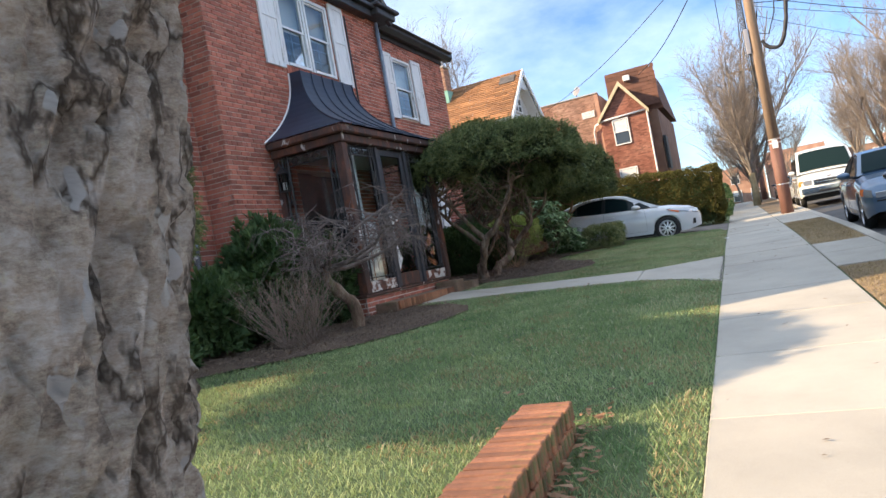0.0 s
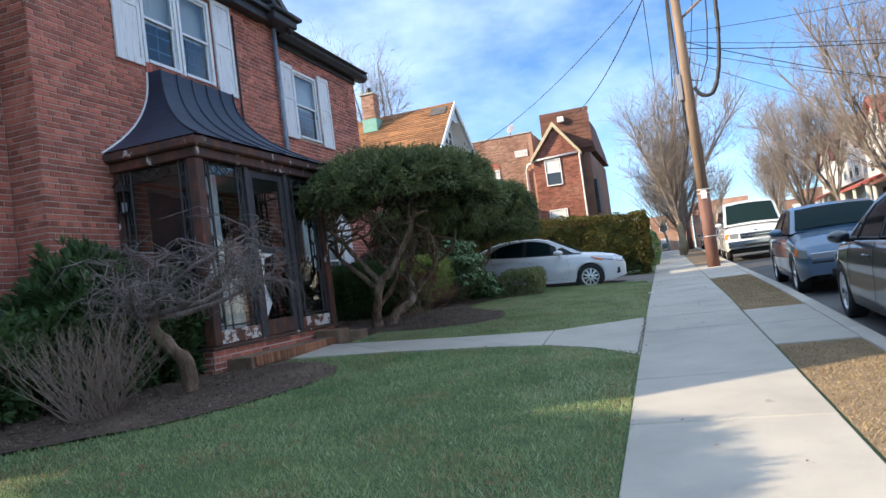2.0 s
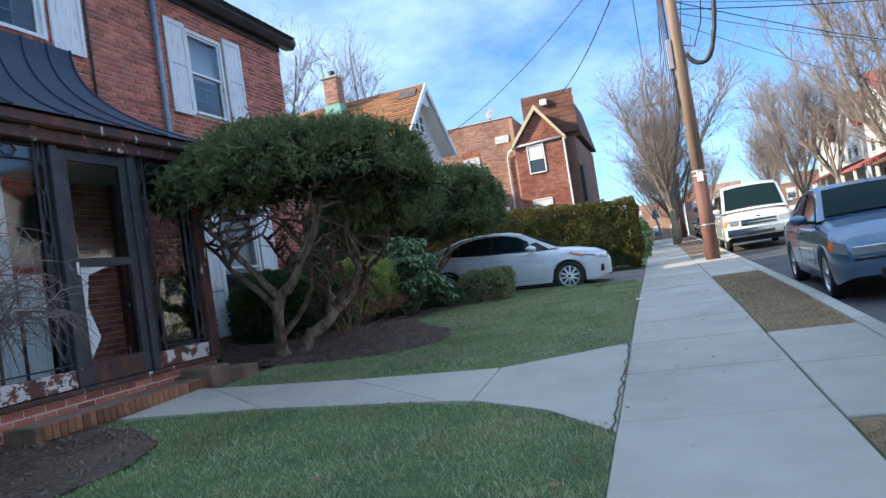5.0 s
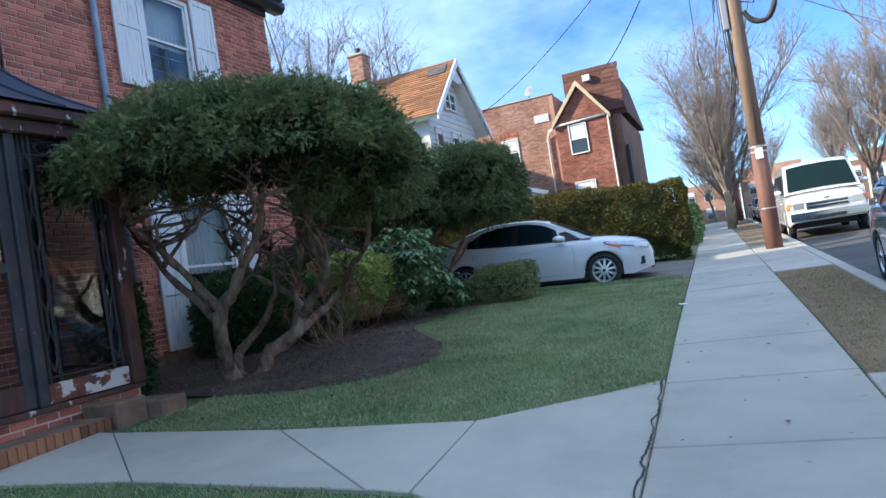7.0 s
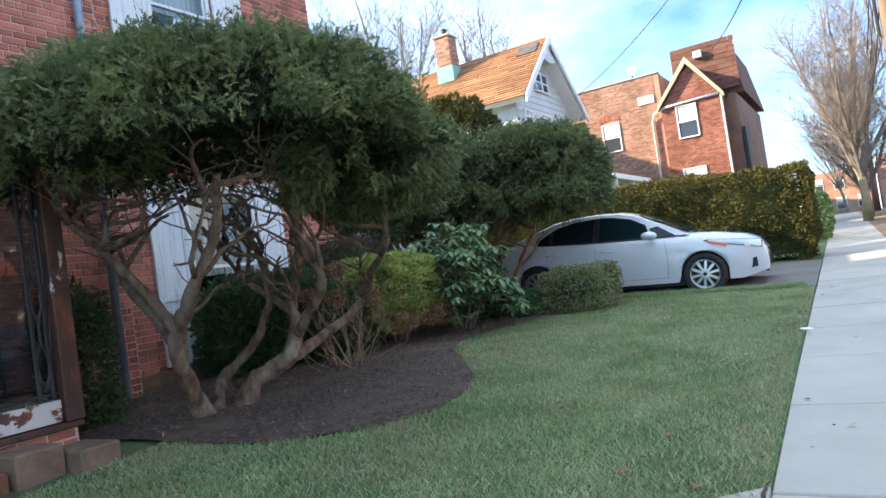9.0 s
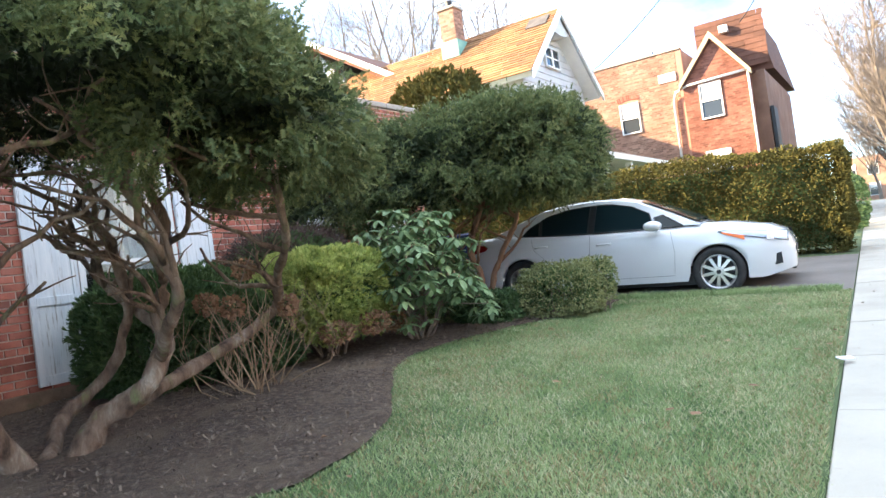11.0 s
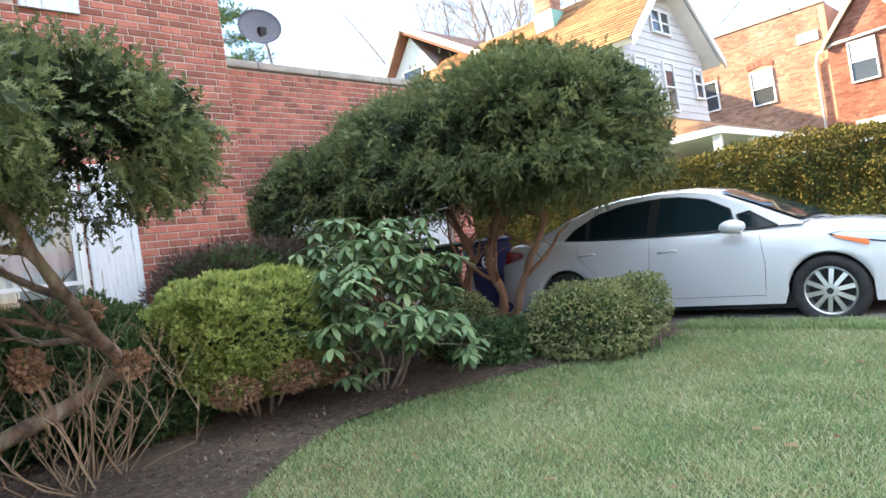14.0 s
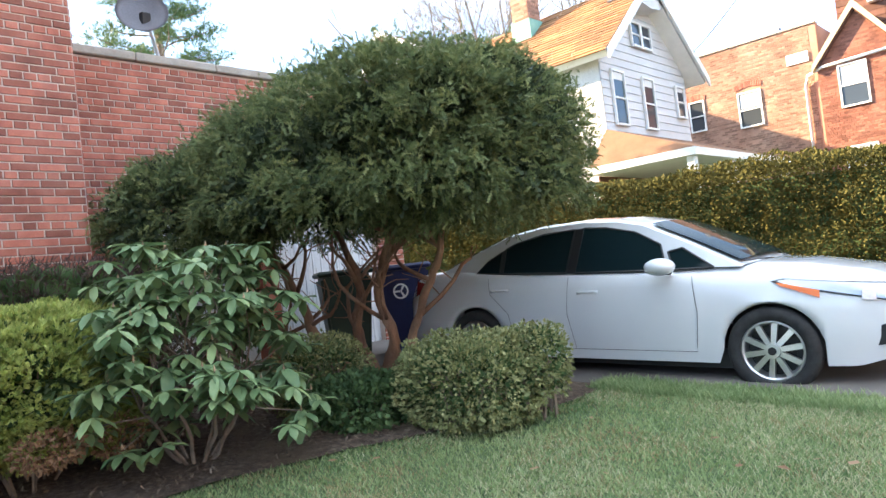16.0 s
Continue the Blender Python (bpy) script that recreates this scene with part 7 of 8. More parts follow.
BMW = dict(SEDAN, w=0.87, wheels=(-1.36, 1.36), rear=-2.22, front=2.24, r=0.315, spokes=10, nose_in=0.16, nose=0.5, tail_in=0.1,
           belt=[(-2.22, 0.80), (-2.1, 0.93), (-1.0, 0.93), (0.9, 0.90), (1.7, 0.83), (2.1, 0.74), (2.24, 0.62)],
           top=[(-2.22, 0.85), (-2.1, 1.0), (-1.3, 1.02), (0.8, 0.99), (1.0, 0.985), (1.7, 0.91), (2.12, 0.80), (2.24, 0.66)],
           lean=0.36, roof=[(0.98, 0.95), (0.66, 1.15), (0.33, 1.33), (0.0, 1.375), (-0.4, 1.38), (-0.75, 1.36), (-1.0, 1.30), (-1.35, 1.13), (-1.62, 0.99)], mirror=(0.62, 1.0),
           side_panes=[[(0.82, 0.96), (0.50, 1.15), (0.22, 1.29), (-0.22, 1.335), (-0.24, 0.96)], [(-0.32, 0.96), (-0.30, 1.335), (-0.72, 1.315), (-1.0, 1.22), (-1.22, 1.02), (-1.2, 0.97)]],
           seams=[[(-0.28, 0.93), (-0.29, 0.6), (-0.22, 0.32)], [(0.86, 0.90), (0.9, 0.62), (0.86, 0.34)], [(-2.0, 0.58), (2.1, 0.55)]], handles=[(-0.08, 0.80), (-1.05, 0.81)],
           lights=[("headlight", LAMP_GLASS, (1.98, 2.235), (0.60, 0.58), (0.74, 0.70), "clear headlight"), ("side_marker", AMBER, (1.88, 2.02), (0.62, 0.61), (0.73, 0.735), "amber indicator"), ("tail_light", RED_LENS, (-1.95, -2.2), (0.72, 0.7), (0.9, 0.88), "red tail light")],
           front_parts=[("grille", BLACK, 2.235, -0.12, -0.02, 0.60, 0.72), ("grille", BLACK, 2.235, 0.02, 0.12, 0.60, 0.72), ("headlight_lens", LAMP_GLASS, 2.245, -0.70, -0.30, 0.56, 0.66), ("headlight_lens", LAMP_GLASS, 2.245, 0.30, 0.70, 0.56, 0.66),
                        ("lower_grille", BLACK, 2.24, -0.45, 0.45, 0.28, 0.40), ("number_plate", PLAIN_WHITE, 2.25, -0.15, 0.15, 0.46, 0.56), ("bumper_strip", BLACK, 2.236, -0.7, 0.7, 0.50, 0.53)])
vehicle("blue_sedan", pose(2.60, 15.75, G(15.7) - 0.14, 0, 0, -91.0) @ pose(0, 0, 0, 0, 1.4, 0), BMW, BLUE_CAR, "grey-blue saloon car parked at the kerb")
DARK = dict(SEDAN, lights=[("tail_light", RED_LENS, (-1.86, -2.27), (0.80, 0.76), (0.92, 0.98), "red tail light"), ("headlight", LAMP_GLASS, (1.5, 2.12), (0.7, 0.58), (0.78, 0.70), "clear wrapped headlight")], front_parts=[("grille", BLACK, 2.26, -0.36, 0.36, 0.40, 0.57)])
vehicle("dark_sedan", pose(2.62, 9.75, G(9.75) - 0.14, 0, 0, 89.0) @ pose(0, 0, 0, 0, -1.8, 0), DARK, DARK_CAR, "dark polished saloon car parked at the kerb")
VAN = dict(w=1.0, rear=-2.7, front=2.75, r=0.37, sill=0.36, wheels=(-1.7, 1.75), crease=0.9, nose_in=0.12, nose=0.5, tail_in=0.03,
           belt=[(-2.7, 1.2), (1.3, 1.2), (2.2, 1.12), (2.6, 1.02), (2.75, 0.86)], top=[(-2.7, 1.3), (1.3, 1.3), (1.75, 1.28), (2.3, 1.20), (2.62, 1.10), (2.75, 0.92)],
           zb=1.2, wb=0.95, lean=0.13, crown=0.08, roof=[(2.0, 1.22), (1.62, 1.65), (1.3, 1.98), (0.9, 2.07), (-0.5, 2.10), (-2.4, 2.07), (-2.6, 1.95), (-2.66, 1.6), (-2.7, 1.22)], screen=(0, 2), back=(6, 8),
           side_panes=[[(1.75, 1.28), (1.30, 1.82), (0.75, 1.85), (0.75, 1.28)], [(0.5, 1.3), (0.5, 1.85), (-0.7, 1.85), (-0.7, 1.3)], [(-0.85, 1.3), (-0.85, 1.85), (-2.4, 1.85), (-2.4, 1.3)]],
           seams=[[(0.62, 1.2), (0.62, 0.45)], [(1.75, 1.15), (1.6, 0.8)]], handles=[(0.78, 1.02)], mirror=(1.62, 1.35), spokes=8,
           lights=[("side_marker", AMBER, (2.52, 2.72), (0.80, 0.80), (1.0, 0.99), "amber indicator")],
           front_parts=[("grille", CHROME, 2.755, -0.52, 0.52, 0.78, 0.98), ("grille_slot", BLACK, 2.765, -0.48, 0.48, 0.81, 0.86), ("grille_slot", BLACK, 2.765, -0.48, 0.48, 0.90, 0.95), ("headlight", LAMP_GLASS, 2.74, -0.84, -0.56, 0.80, 0.99), ("headlight", LAMP_GLASS, 2.74, 0.56, 0.84, 0.80, 0.99),
                        ("bumper", CHROME, 2.80, -0.93, 0.93, 0.50, 0.72), ("lower_grille", BLACK, 2.815, -0.4, 0.4, 0.52, 0.60), ("badge", BLUE_BIN, 2.775, -0.07, 0.07, 1.02, 1.06)])
vehicle("white_van", pose(2.60, 30.6, G(30.6) - 0.13, 0, 0, -90.5) @ pose(0, 0, 0, 0, 1.2, 0), VAN, VAN_PAINT, "white passenger van parked at the kerb", "van")
for k, (x, y, pm, lab) in enumerate(((2.55, 38.6, SILVER_CAR, "silver car parked further along the kerb"), (2.55, 44.6, DARK_CAR, "dark car parked far along the kerb"), (2.55, 50.5, BLUE_CAR, "blue-grey car parked far along the kerb"), (2.55, 57.0, DARK_CAR, "dark car far along the street"), (7.9, 37.0, VAN_PAINT, "white car parked across the street"), (7.9, 46.0, DARK_CAR, "dark car parked across the street"))):
    vehicle("parked_car", pose(x, y, G(y) - 0.13, 0, 0, -90), BMW, pm, lab)

# wheelie bins behind the car
def bin_(x, y, mat, label, logo=False, turn=0):
    t = tagged(empty("wheelie_bin"), label, "bin", "wheelie bins by the garage")
    m = pose(x, y, gz(x, y), 0, 0, turn)
    bm = bmesh.new()
    lo = [bm.verts.new(m @ Vector((sx * 0.20, sy * 0.22, 0.03))) for sx, sy in ((-1, -1), (1, -1), (1, 1), (-1, 1))]
    hi = [bm.verts.new(m @ Vector((sx * 0.29, sy * 0.30, 0.98))) for sx, sy in ((-1, -1), (1, -1), (1, 1), (-1, 1))]
    bm.faces.new(hi)
    bm.faces.new(lo[::-1])
    for i in range(4):
        bm.faces.new((lo[i], lo[(i + 1) % 4], hi[(i + 1) % 4], hi[i]))
    bmesh.ops.bevel(bm, geom=bm.edges[:], offset=0.03, segments=2, affect="EDGES")
    part("body", bm, mat, t)
    part("lid", box(bmesh.new(), -0.33, 0.32, -0.33, 0.33, 0.985, 1.05, 0.025, m), mat, t)
    part("handle", tube(bmesh.new(), [m @ Vector((-0.36, -0.25, 0.97)), m @ Vector((-0.36, 0.25, 0.97))], 0.018, 8), mat, t)
    if logo:
        bm = bmesh.new()
        n = 20
        c = m @ pose(0.292, -0.05, 0.74, 0, 90, 0) @ Matrix.Rotation(0, 4, "Z")
        for i in range(n):
            a, b = 2 * math.pi * i / n, 2 * math.pi * (i + 1) / n
            vs = [bm.verts.new(c @ Vector((r * math.cos(q), r * math.sin(q), 0.004))) for r, q in ((0.07, a), (0.09, a), (0.09, b), (0.07, b))]
            bm.faces.new(vs)
        for q in (0.5, 2.6, 4.7):
            bm.faces.new([bm.verts.new(c @ Vector((r * math.cos(q + d), r * math.sin(q + d), 0.004))) for r, d in ((0.01, -1.2), (0.075, -0.18), (0.075, 0.18), (0.01, 1.2))])
        part("emblem", bm, PLAIN_WHITE, t, "white round emblem")


bin_(-6.45, 20.25, BLUE_BIN, "dark blue wheelie bin behind the car", True, -40)
bin_(-6.95, 19.75, GREEN_BIN, "dark green wheelie bin by the garage door", False, -30)

# ---- houses and street furniture further off ----
def plain_window(parent, face, at, a0, a1, z0, z1, lift=0.5, frame_mat=None):
    """A double-hung window on a far wall. face '+x' or '-y'."""
    fm = frame_mat or CLEAN_WHITE
    sign = 1 if face[0] == "+" else -1
    def B(bm, d0, d1, p, q, u, v):
        lo, hi = sorted((at + sign * d0, at + sign * d1))
        return box(bm, lo, hi, p, q, u, v) if face[1] == "x" else box(bm, p, q, lo, hi, u, v)
    w = part("window", B(bmesh.new(), 0.004, 0.03, a0, a1, z0, z1), GLASSY_DARK, parent, "white-framed sash window")
    t = 0.06
    bm = bmesh.new()
    B(bm, 0.004, 0.075, a0 - t, a0, z0 - t, z1 + t)
    B(bm, 0.004, 0.075, a1, a1 + t, z0 - t, z1 + t)
    B(bm, 0.004, 0.075, a0, a1, z1, z1 + t)
    B(bm, 0.004, 0.10, a0, a1, z0 - t, z0)
    B(bm, 0.03, 0.06, a0, a1, (z0 + z1) / 2 - 0.025, (z0 + z1) / 2 + 0.025)
    part("window_frame", bm, fm, w)
    if lift:
        part("blind", B(bmesh.new(), 0.031, 0.036, a0 + 0.03, a1 - 0.03, z1 - (z1 - z0) * lift, z1 - 0.01), CURTAIN, w)
    return w


def dark_glass(nt, b):
    b.inputs["Base Color"].default_value = (0.05, 0.06, 0.07, 1)


GLASSY_DARK = material("far_window_glass", dark_glass, rough=0.06)


def shingle_rows(parent, ridge, eave, x0, x1, mat, rows, along="x", thick=0.025):
    """Overlapping shingle courses on a roof slope: ridge and eave are (across, z)."""
    (ra, rz_), (ea, ez) = ridge, eave
    slope = math.hypot(ra - ea, rz_ - ez)
    na, nz = -(rz_ - ez) / slope * (1 if ra > ea else -1), abs(ra - ea) / slope
    pieces = []
    for r in range(rows):
        f0, f1 = r / rows, min(1.0, (r + 1.15) / rows)
        x = x0 - rnd.uniform(0, 0.4)
        while x < x1:
            w = rnd.uniform(0.6, 1.1)
            xa, xb = max(x, x0), min(x + w - 0.012, x1)
            x += w
            if xb - xa < 0.05:
                continue
            h0, h1 = thick * rnd.uniform(0.8, 1.4), thick * 0.2
            pts = []
            for f, h in ((f0, h0), (f1, h1)):
                a, z = ea + (ra - ea) * f, ez + (rz_ - ez) * f
                pts.append((a + na * h, z + nz * h))
            low = (ea + (ra - ea) * f0, ez + (rz_ - ez) * f0)
            def at(xx, p):
                return (xx, p[0], p[1]) if along == "x" else (p[0], xx, p[1])
            pieces.append([at(xa, pts[0]), at(xb, pts[0]), at(xb, pts[1]), at(xa, pts[1]), at(xa, low), at(xb, low)])
    ob = polys("shingles", np.array(pieces), [(0, 1, 2, 3), (4, 5, 1, 0)], mat, parent)
    ob["kind"] = "stuff"


COPPER = surface("green_copper", [(0.3, (0.16, 0.34, 0.28)), (0.7, (0.25, 0.44, 0.36))], 3, 50, 0.7, 0.2)
# white house with the orange roof
wh = tagged(empty("white_house"), "white-sided house with an orange shingle gable roof", "house")
part("wall", prism(bmesh.new(), [(31.75, 0.8), (37.2, 0.8), (37.2, 7.3), (34.35, 9.85), (31.75, 7.3)], "x", -19.5, -9.94), SIDING, wh)
# siding courses
bm_rows = []
z = 5.0
while z < 9.6:
    lo, hi = 31.75, 37.2
    if z > 7.3:
        k = (z - 7.3) / 2.55
        lo, hi = 31.75 + 2.6 * k, 37.2 - 2.85 * k
    if hi - lo > 0.3:
        bm_rows.append([(-9.905, lo, z), (-9.905, hi, z), (-9.925, hi, z + 0.235), (-9.925, lo, z + 0.235), (-9.94, lo, z), (-9.94, hi, z)])
    z += 0.24
for r in bm_rows:
    polys("clapboard", np.array([r]), [(0, 1, 2, 3), (4, 5, 1, 0)], SIDING, wh)
roof_slab("roof", [(31.2, 7.25), (34.35, 10.0), (37.75, 7.25), (37.6, 7.1), (34.35, 9.75), (31.35, 7.1)], "x", -20, -9.40, CLEAN_WHITE, wh, "white roof edge")
shingle_rows(wh, (34.35, 10.0), (31.15, 7.22), -20, -9.345, ORANGE_ROOF, 24)
shingle_rows(wh, (34.35, 10.0), (37.8, 7.22), -20, -9.345, ORANGE_ROOF, 24)
part("roof_patch", prism(bmesh.new(), [(33.55, 9.33), (34.05, 9.77), (34.03, 9.80), (33.53, 9.36)], "x", -10.4, -9.6), ROOFING, wh, "grey patch in the shingles")
for ye in (31.22, 37.73):
    part("bargeboard", prism(bmesh.new(), [(34.35, 10.02), (ye, 7.27), (ye, 7.0), (34.35, 9.72)], "x", -9.33, -9.26), CLEAN_WHITE, wh)
part("gable_hood", prism(bmesh.new(), [(33.6, 9.28), (34.35, 9.8), (35.15, 9.28), (34.9, 9.05), (34.35, 8.98), (33.8, 9.05)], "x", -9.9, -9.4), SIDING, wh, "white curved gable hood")
plain_window(wh, "+x", -9.9, 33.76, 34.28, 7.95, 8.62, 0)
plain_window(wh, "+x", -9.9, 34.40, 34.92, 7.95, 8.62, 0)
for a, b in ((32.28, 32.9), (34.1, 34.72), (36.35, 36.85)):
    plain_window(wh, "+x", -9.9, a, b, 5.46 if a < 36 else 6.0, 6.95, 0.15)
# its porch
raw("porch_roof", [(-9.94, 31.75, 5.25), (-9.94, 30.55, 4.12), (-7.05, 30.55, 4.12), (-7.05, 37.65, 4.12), (-9.94, 37.65, 5.25)], [(0, 1, 2), (0, 2, 3, 4)], TAN_ROOF, wh, "tan shingled porch roof")
block("porch_fascia", -9.94, -7.05, 30.55, 37.65, 3.93, 4.112, CLEAN_WHITE, wh)
for y in (30.8, 33.2, 35.4, 37.4):
    block("column", -7.35, -7.15, y - 0.1, y + 0.1, 0.9, 3.925, CLEAN_WHITE, wh, 0.02)
block("porch_wall", -7.3, -7.2, 30.7, 37.5, 0.9, 1.9, CLEAN_WHITE, wh)
block("porch_front", -9.93, -9.9, 31.0, 37.2, 1.0, 3.92, BROWN_ROOF, wh)
ch_ = block("chimney", -13.75, -13.1, 33.3, 33.95, 9.0, 10.95, ORANGE_BRICK, wh, 0.0, "orange brick chimney")
brick_wall(ch_, "+x", -13.1, 33.3, 33.95, 9.8, 10.9, (), ORANGE_BRICK, None, 0.09, 0.24, 0.012)
brick_wall(ch_, "-y", 33.3, -13.75, -13.1, 9.5, 10.9, (), ORANGE_BRICK, None, 0.09, 0.24, 0.012)
block("chimney_cap", -13.82, -13.03, 33.23, 34.02, 10.95, 11.05, STONE, ch_, 0.02)
part("chimney_pot", tube(bmesh.new(), [(-13.42, 33.62, 11.05), (-13.42, 33.62, 11.35)], 0.13, 12), BLACK, ch_)
block("flashing", -13.8, -13.05, 33.25, 34.0, 9.1, 9.75, COPPER, ch_)
# white dormered house behind
bh = tagged(empty("white_house"), "white gabled house with a dark roof behind the yews", "house")
part("wall", prism(bmesh.new(), [(-22.6, 0.8), (-18.4, 0.8), (-18.4, 8.6), (-20.6, 11.4), (-22.6, 9.0)], "y", 34.0, 42.0), SIDING, bh)
roof_slab("roof", [(-23.2, 8.6), (-20.65, 11.85), (-16.3, 9.25), (-16.4, 8.95), (-20.65, 11.5), (-22.9, 8.5)], "y", 33.6, 42.4, BROWN_ROOF, bh, "dark brown roof")
roof_slab("bargeboard", [(-23.2, 8.62), (-20.65, 11.9), (-16.3, 9.3), (-16.4, 9.1), (-20.65, 11.65), (-23.0, 8.5)], "y", 33.5, 33.6, CLEAN_WHITE, bh)
plain_window(bh, "-y", 34.0, -21.2, -20.1, 8.9, 10.0, 0)

# brick house further along
bk = tagged(empty("brick_house"), "brown brick house with a gabled bay and mansard roof", "house")
part("wall", box(bmesh.new(), -15.0, -7.5, 44.02, 56.0, 0.8, 9.72), ORANGE_BRICK, bk)
side = bk.children[0]
brick_wall(side, "-y", 44.02, -15.0, -7.75, 3.4, 9.7, [(-10.7, -9.72, 6.28, 7.95), (-12.75, -12.05, 6.55, 7.95)], ORANGE_BRICK, None, 0.085, 0.26, 0.012)
for k in range(16):
    block("coping_tile", -15.0 + k * 0.47, -14.54 + k * 0.47, 43.95, 44.35, 9.725, 9.80, STONE, bk, 0.012)
part("wall", prism(bmesh.new(), [(-7.5, 0.8), (-4.75, 0.8), (-4.75, 8.0), (-6.05, 9.75), (-7.5, 8.0)], "y", 43.52, 54.0), BAY_BRICK, bk, "red brick gabled bay")
bay = bk.children[-1]
brick_wall(bay, "-y", 43.52, -7.5, -4.75, 3.0, 9.6, [(-6.82, -5.9, 6.2, 7.8), (-6.9, -5.85, 3.2, 4.75)], BAY_BRICK, None, 0.085, 0.26, 0.012, gable=lambda z: (-7.5, -4.75) if z < 8.0 else (-7.5 + 1.45 * (z - 8.0) / 1.75, -4.75 - 1.3 * (z - 8.0) / 1.75))
PALE_TRIM = surface("pale_stone_trim", [(0.3, (0.45, 0.38, 0.24)), (0.7, (0.58, 0.50, 0.34))], 3, 50, 0.8, 0.2)
for s, xe in ((-1, -7.62), (1, -4.58)):
    bm = bmesh.new()
    vs = [(-6.05, 9.98), (xe, 7.95), (xe + s * 0.0, 7.72), (-6.05, 9.68)]
    prism(bm, vs, "y", 43.25, 43.55)
    part("bargeboard", bm, PALE_TRIM, bk, "pale gable trim")
roof_slab("roof", [(-7.6, 7.95), (-6.05, 9.95), (-4.55, 7.95), (-4.7, 7.85), (-6.05, 9.6), (-7.45, 7.85)], "y", 43.3, 50.0, BROWN_ROOF, bk)
plain_window(bk, "-y", 43.52, -6.78, -5.94, 6.25, 7.72, 0.5)
plain_window(bk, "-y", 43.52, -6.85, -5.9, 3.25, 4.7, 0.5)
plain_window(bk, "-y", 44.02, -10.62, -9.8, 6.38, 7.72, 0.45)
plain_window(bk, "-y", 44.02, -12.68, -12.12, 6.65, 7.85, 0.0)
for a, b in ((-10.72, -9.70), (-12.78, -12.02)):
    bm = bmesh.new()
    n = 12
    for k in range(n):
        f = (k + 0.5) / n
        box(bm, -0.035, 0.035, -0.02, 0.03, 0, 0.22, 0, pose(a + (b - a) * f, 44.0, 7.88 + 0.10 * math.sin(math.pi * f), 0, (f - 0.5) * 30, 0))
    part("brick_arch", bm, BRICK, bk)
part("roof", prism(bmesh.new(), [(-7.3, 8.6), (-7.0, 11.2), (-4.6, 11.2), (-4.0, 8.3)], "y", 46.5, 55.0), BROWN_ROOF, bk, "steep brown shingle roof")
shingle_rows(bk, (46.45, 11.2), (46.3, 8.6), -7.25, -4.15, BROWN_ROOF, 10)
block("vent", -6.1, -5.7, 46.1, 46.4, 10.45, 10.8, CLEAN_WHITE, bk, 0.02)
part("downpipe", tube(bmesh.new(), [(-4.8, 43.4, 7.95), (-7.3, 43.4, 7.85), (-7.9, 43.8, 7.75), (-8.05, 43.9, 7.4), (-8.1, 43.9, 1.0)], 0.06, 8), CLEAN_WHITE, bk, "white gutter pipe", True)
part("downpipe", tube(bmesh.new(), [(-4.72, 43.45, 8.0), (-4.72, 43.45, 1.2)], 0.05, 8), CLEAN_WHITE, bk)
for k in range(6):
    block("vent_slat", -8.65, -7.85, 43.95, 44.0, 8.35 + k * 0.07, 8.40 + k * 0.07, CLEAN_WHITE, bk)
block("side_wing", -4.75, -4.2, 44.5, 54, 0.8, 8.0, ORANGE_BRICK, bk)
block("shutter", -4.15, -4.0, 44.3, 45.5, 4.3, 6.3, BLACK, bk, 0.02, "black hanging sign board")
rooftop = tagged(empty("satellite_dish"), "small grey dish on the flat brick parapet", "dish")
bm = bmesh.new()
bmesh.ops.create_cone(bm, segments=20, radius1=0.30, radius2=0.05, depth=0.12, cap_ends=True, matrix=pose(-8.8, 44.2, 10.25, 70, 0, -30))
part("reflector", bm, DISH, rooftop)
part("pipe", tube(bmesh.new(), [(-8.8, 44.25, 9.8), (-8.8, 44.25, 10.2)], 0.03, 6), BLACK, rooftop)


def row_house(x, y, w, wall, roofm, label, face=-1, h=6.2, depth=9.0, floors=2, gable=2.6):
    """A street house whose front faces across the road."""
    t = tagged(empty("row_house"), label, "house", "row houses of the street")
    g = G(y)
    xa, xb = (x, x + depth) if face < 0 else (x - depth, x)
    fx = x
    part("wall", prism(bmesh.new(), [(y, g), (y + w, g), (y + w, g + h), (y + w / 2, g + h + gable), (y, g + h)], "x", xa, xb), wall, t)
    roof_slab("roof", [(y - 0.3, g + h - 0.1), (y + w / 2, g + h + gable + 0.25), (y + w + 0.3, g + h - 0.1), (y + w + 0.2, g + h - 0.25), (y + w / 2, g + h + gable), (y - 0.2, g + h - 0.25)], "x", xa - 0.4, xb + 0.4, roofm, t)
    sg = "-x" if face < 0 else "+x"
    for f in range(floors):
        for k in range(3):
            a = y + w * (0.14 + 0.28 * k)
            if not (f == 0 and k == 1):
                plain_window(t, sg, fx, a, a + w * 0.16, g + 1.0 + 2.9 * f, g + 2.4 + 2.9 * f, 0.4)
    plain_window(t, sg, fx, y + w * 0.42, y + w * 0.58, g + h + 0.3, g + h + 1.3, 0)
    part("door", box(bmesh.new(), min(fx, fx + face * 0.05), max(fx, fx + face * 0.05), y + w * 0.42, y + w * 0.56, g + 0.5, g + 2.6), BROWN_ROOF, t)
    px0, px1 = sorted((fx, fx + face * 2.0))
    prof = [(fx, g + 3.6), (fx + face * 2.1, g + 2.9), (fx + face * 2.1, g + 2.75), (fx, g + 3.3)]
    part("porch_roof", prism(bmesh.new(), prof, "y", y + 0.1, y + w - 0.1), roofm, t)
    for k in range(3):
        yy = y + 0.3 + (w - 0.6) * k / 2
        block("column", fx + face * 1.9 - 0.08, fx + face * 1.9 + 0.08, yy - 0.08, yy + 0.08, g, g + 2.8, CLEAN_WHITE, t)
    return t


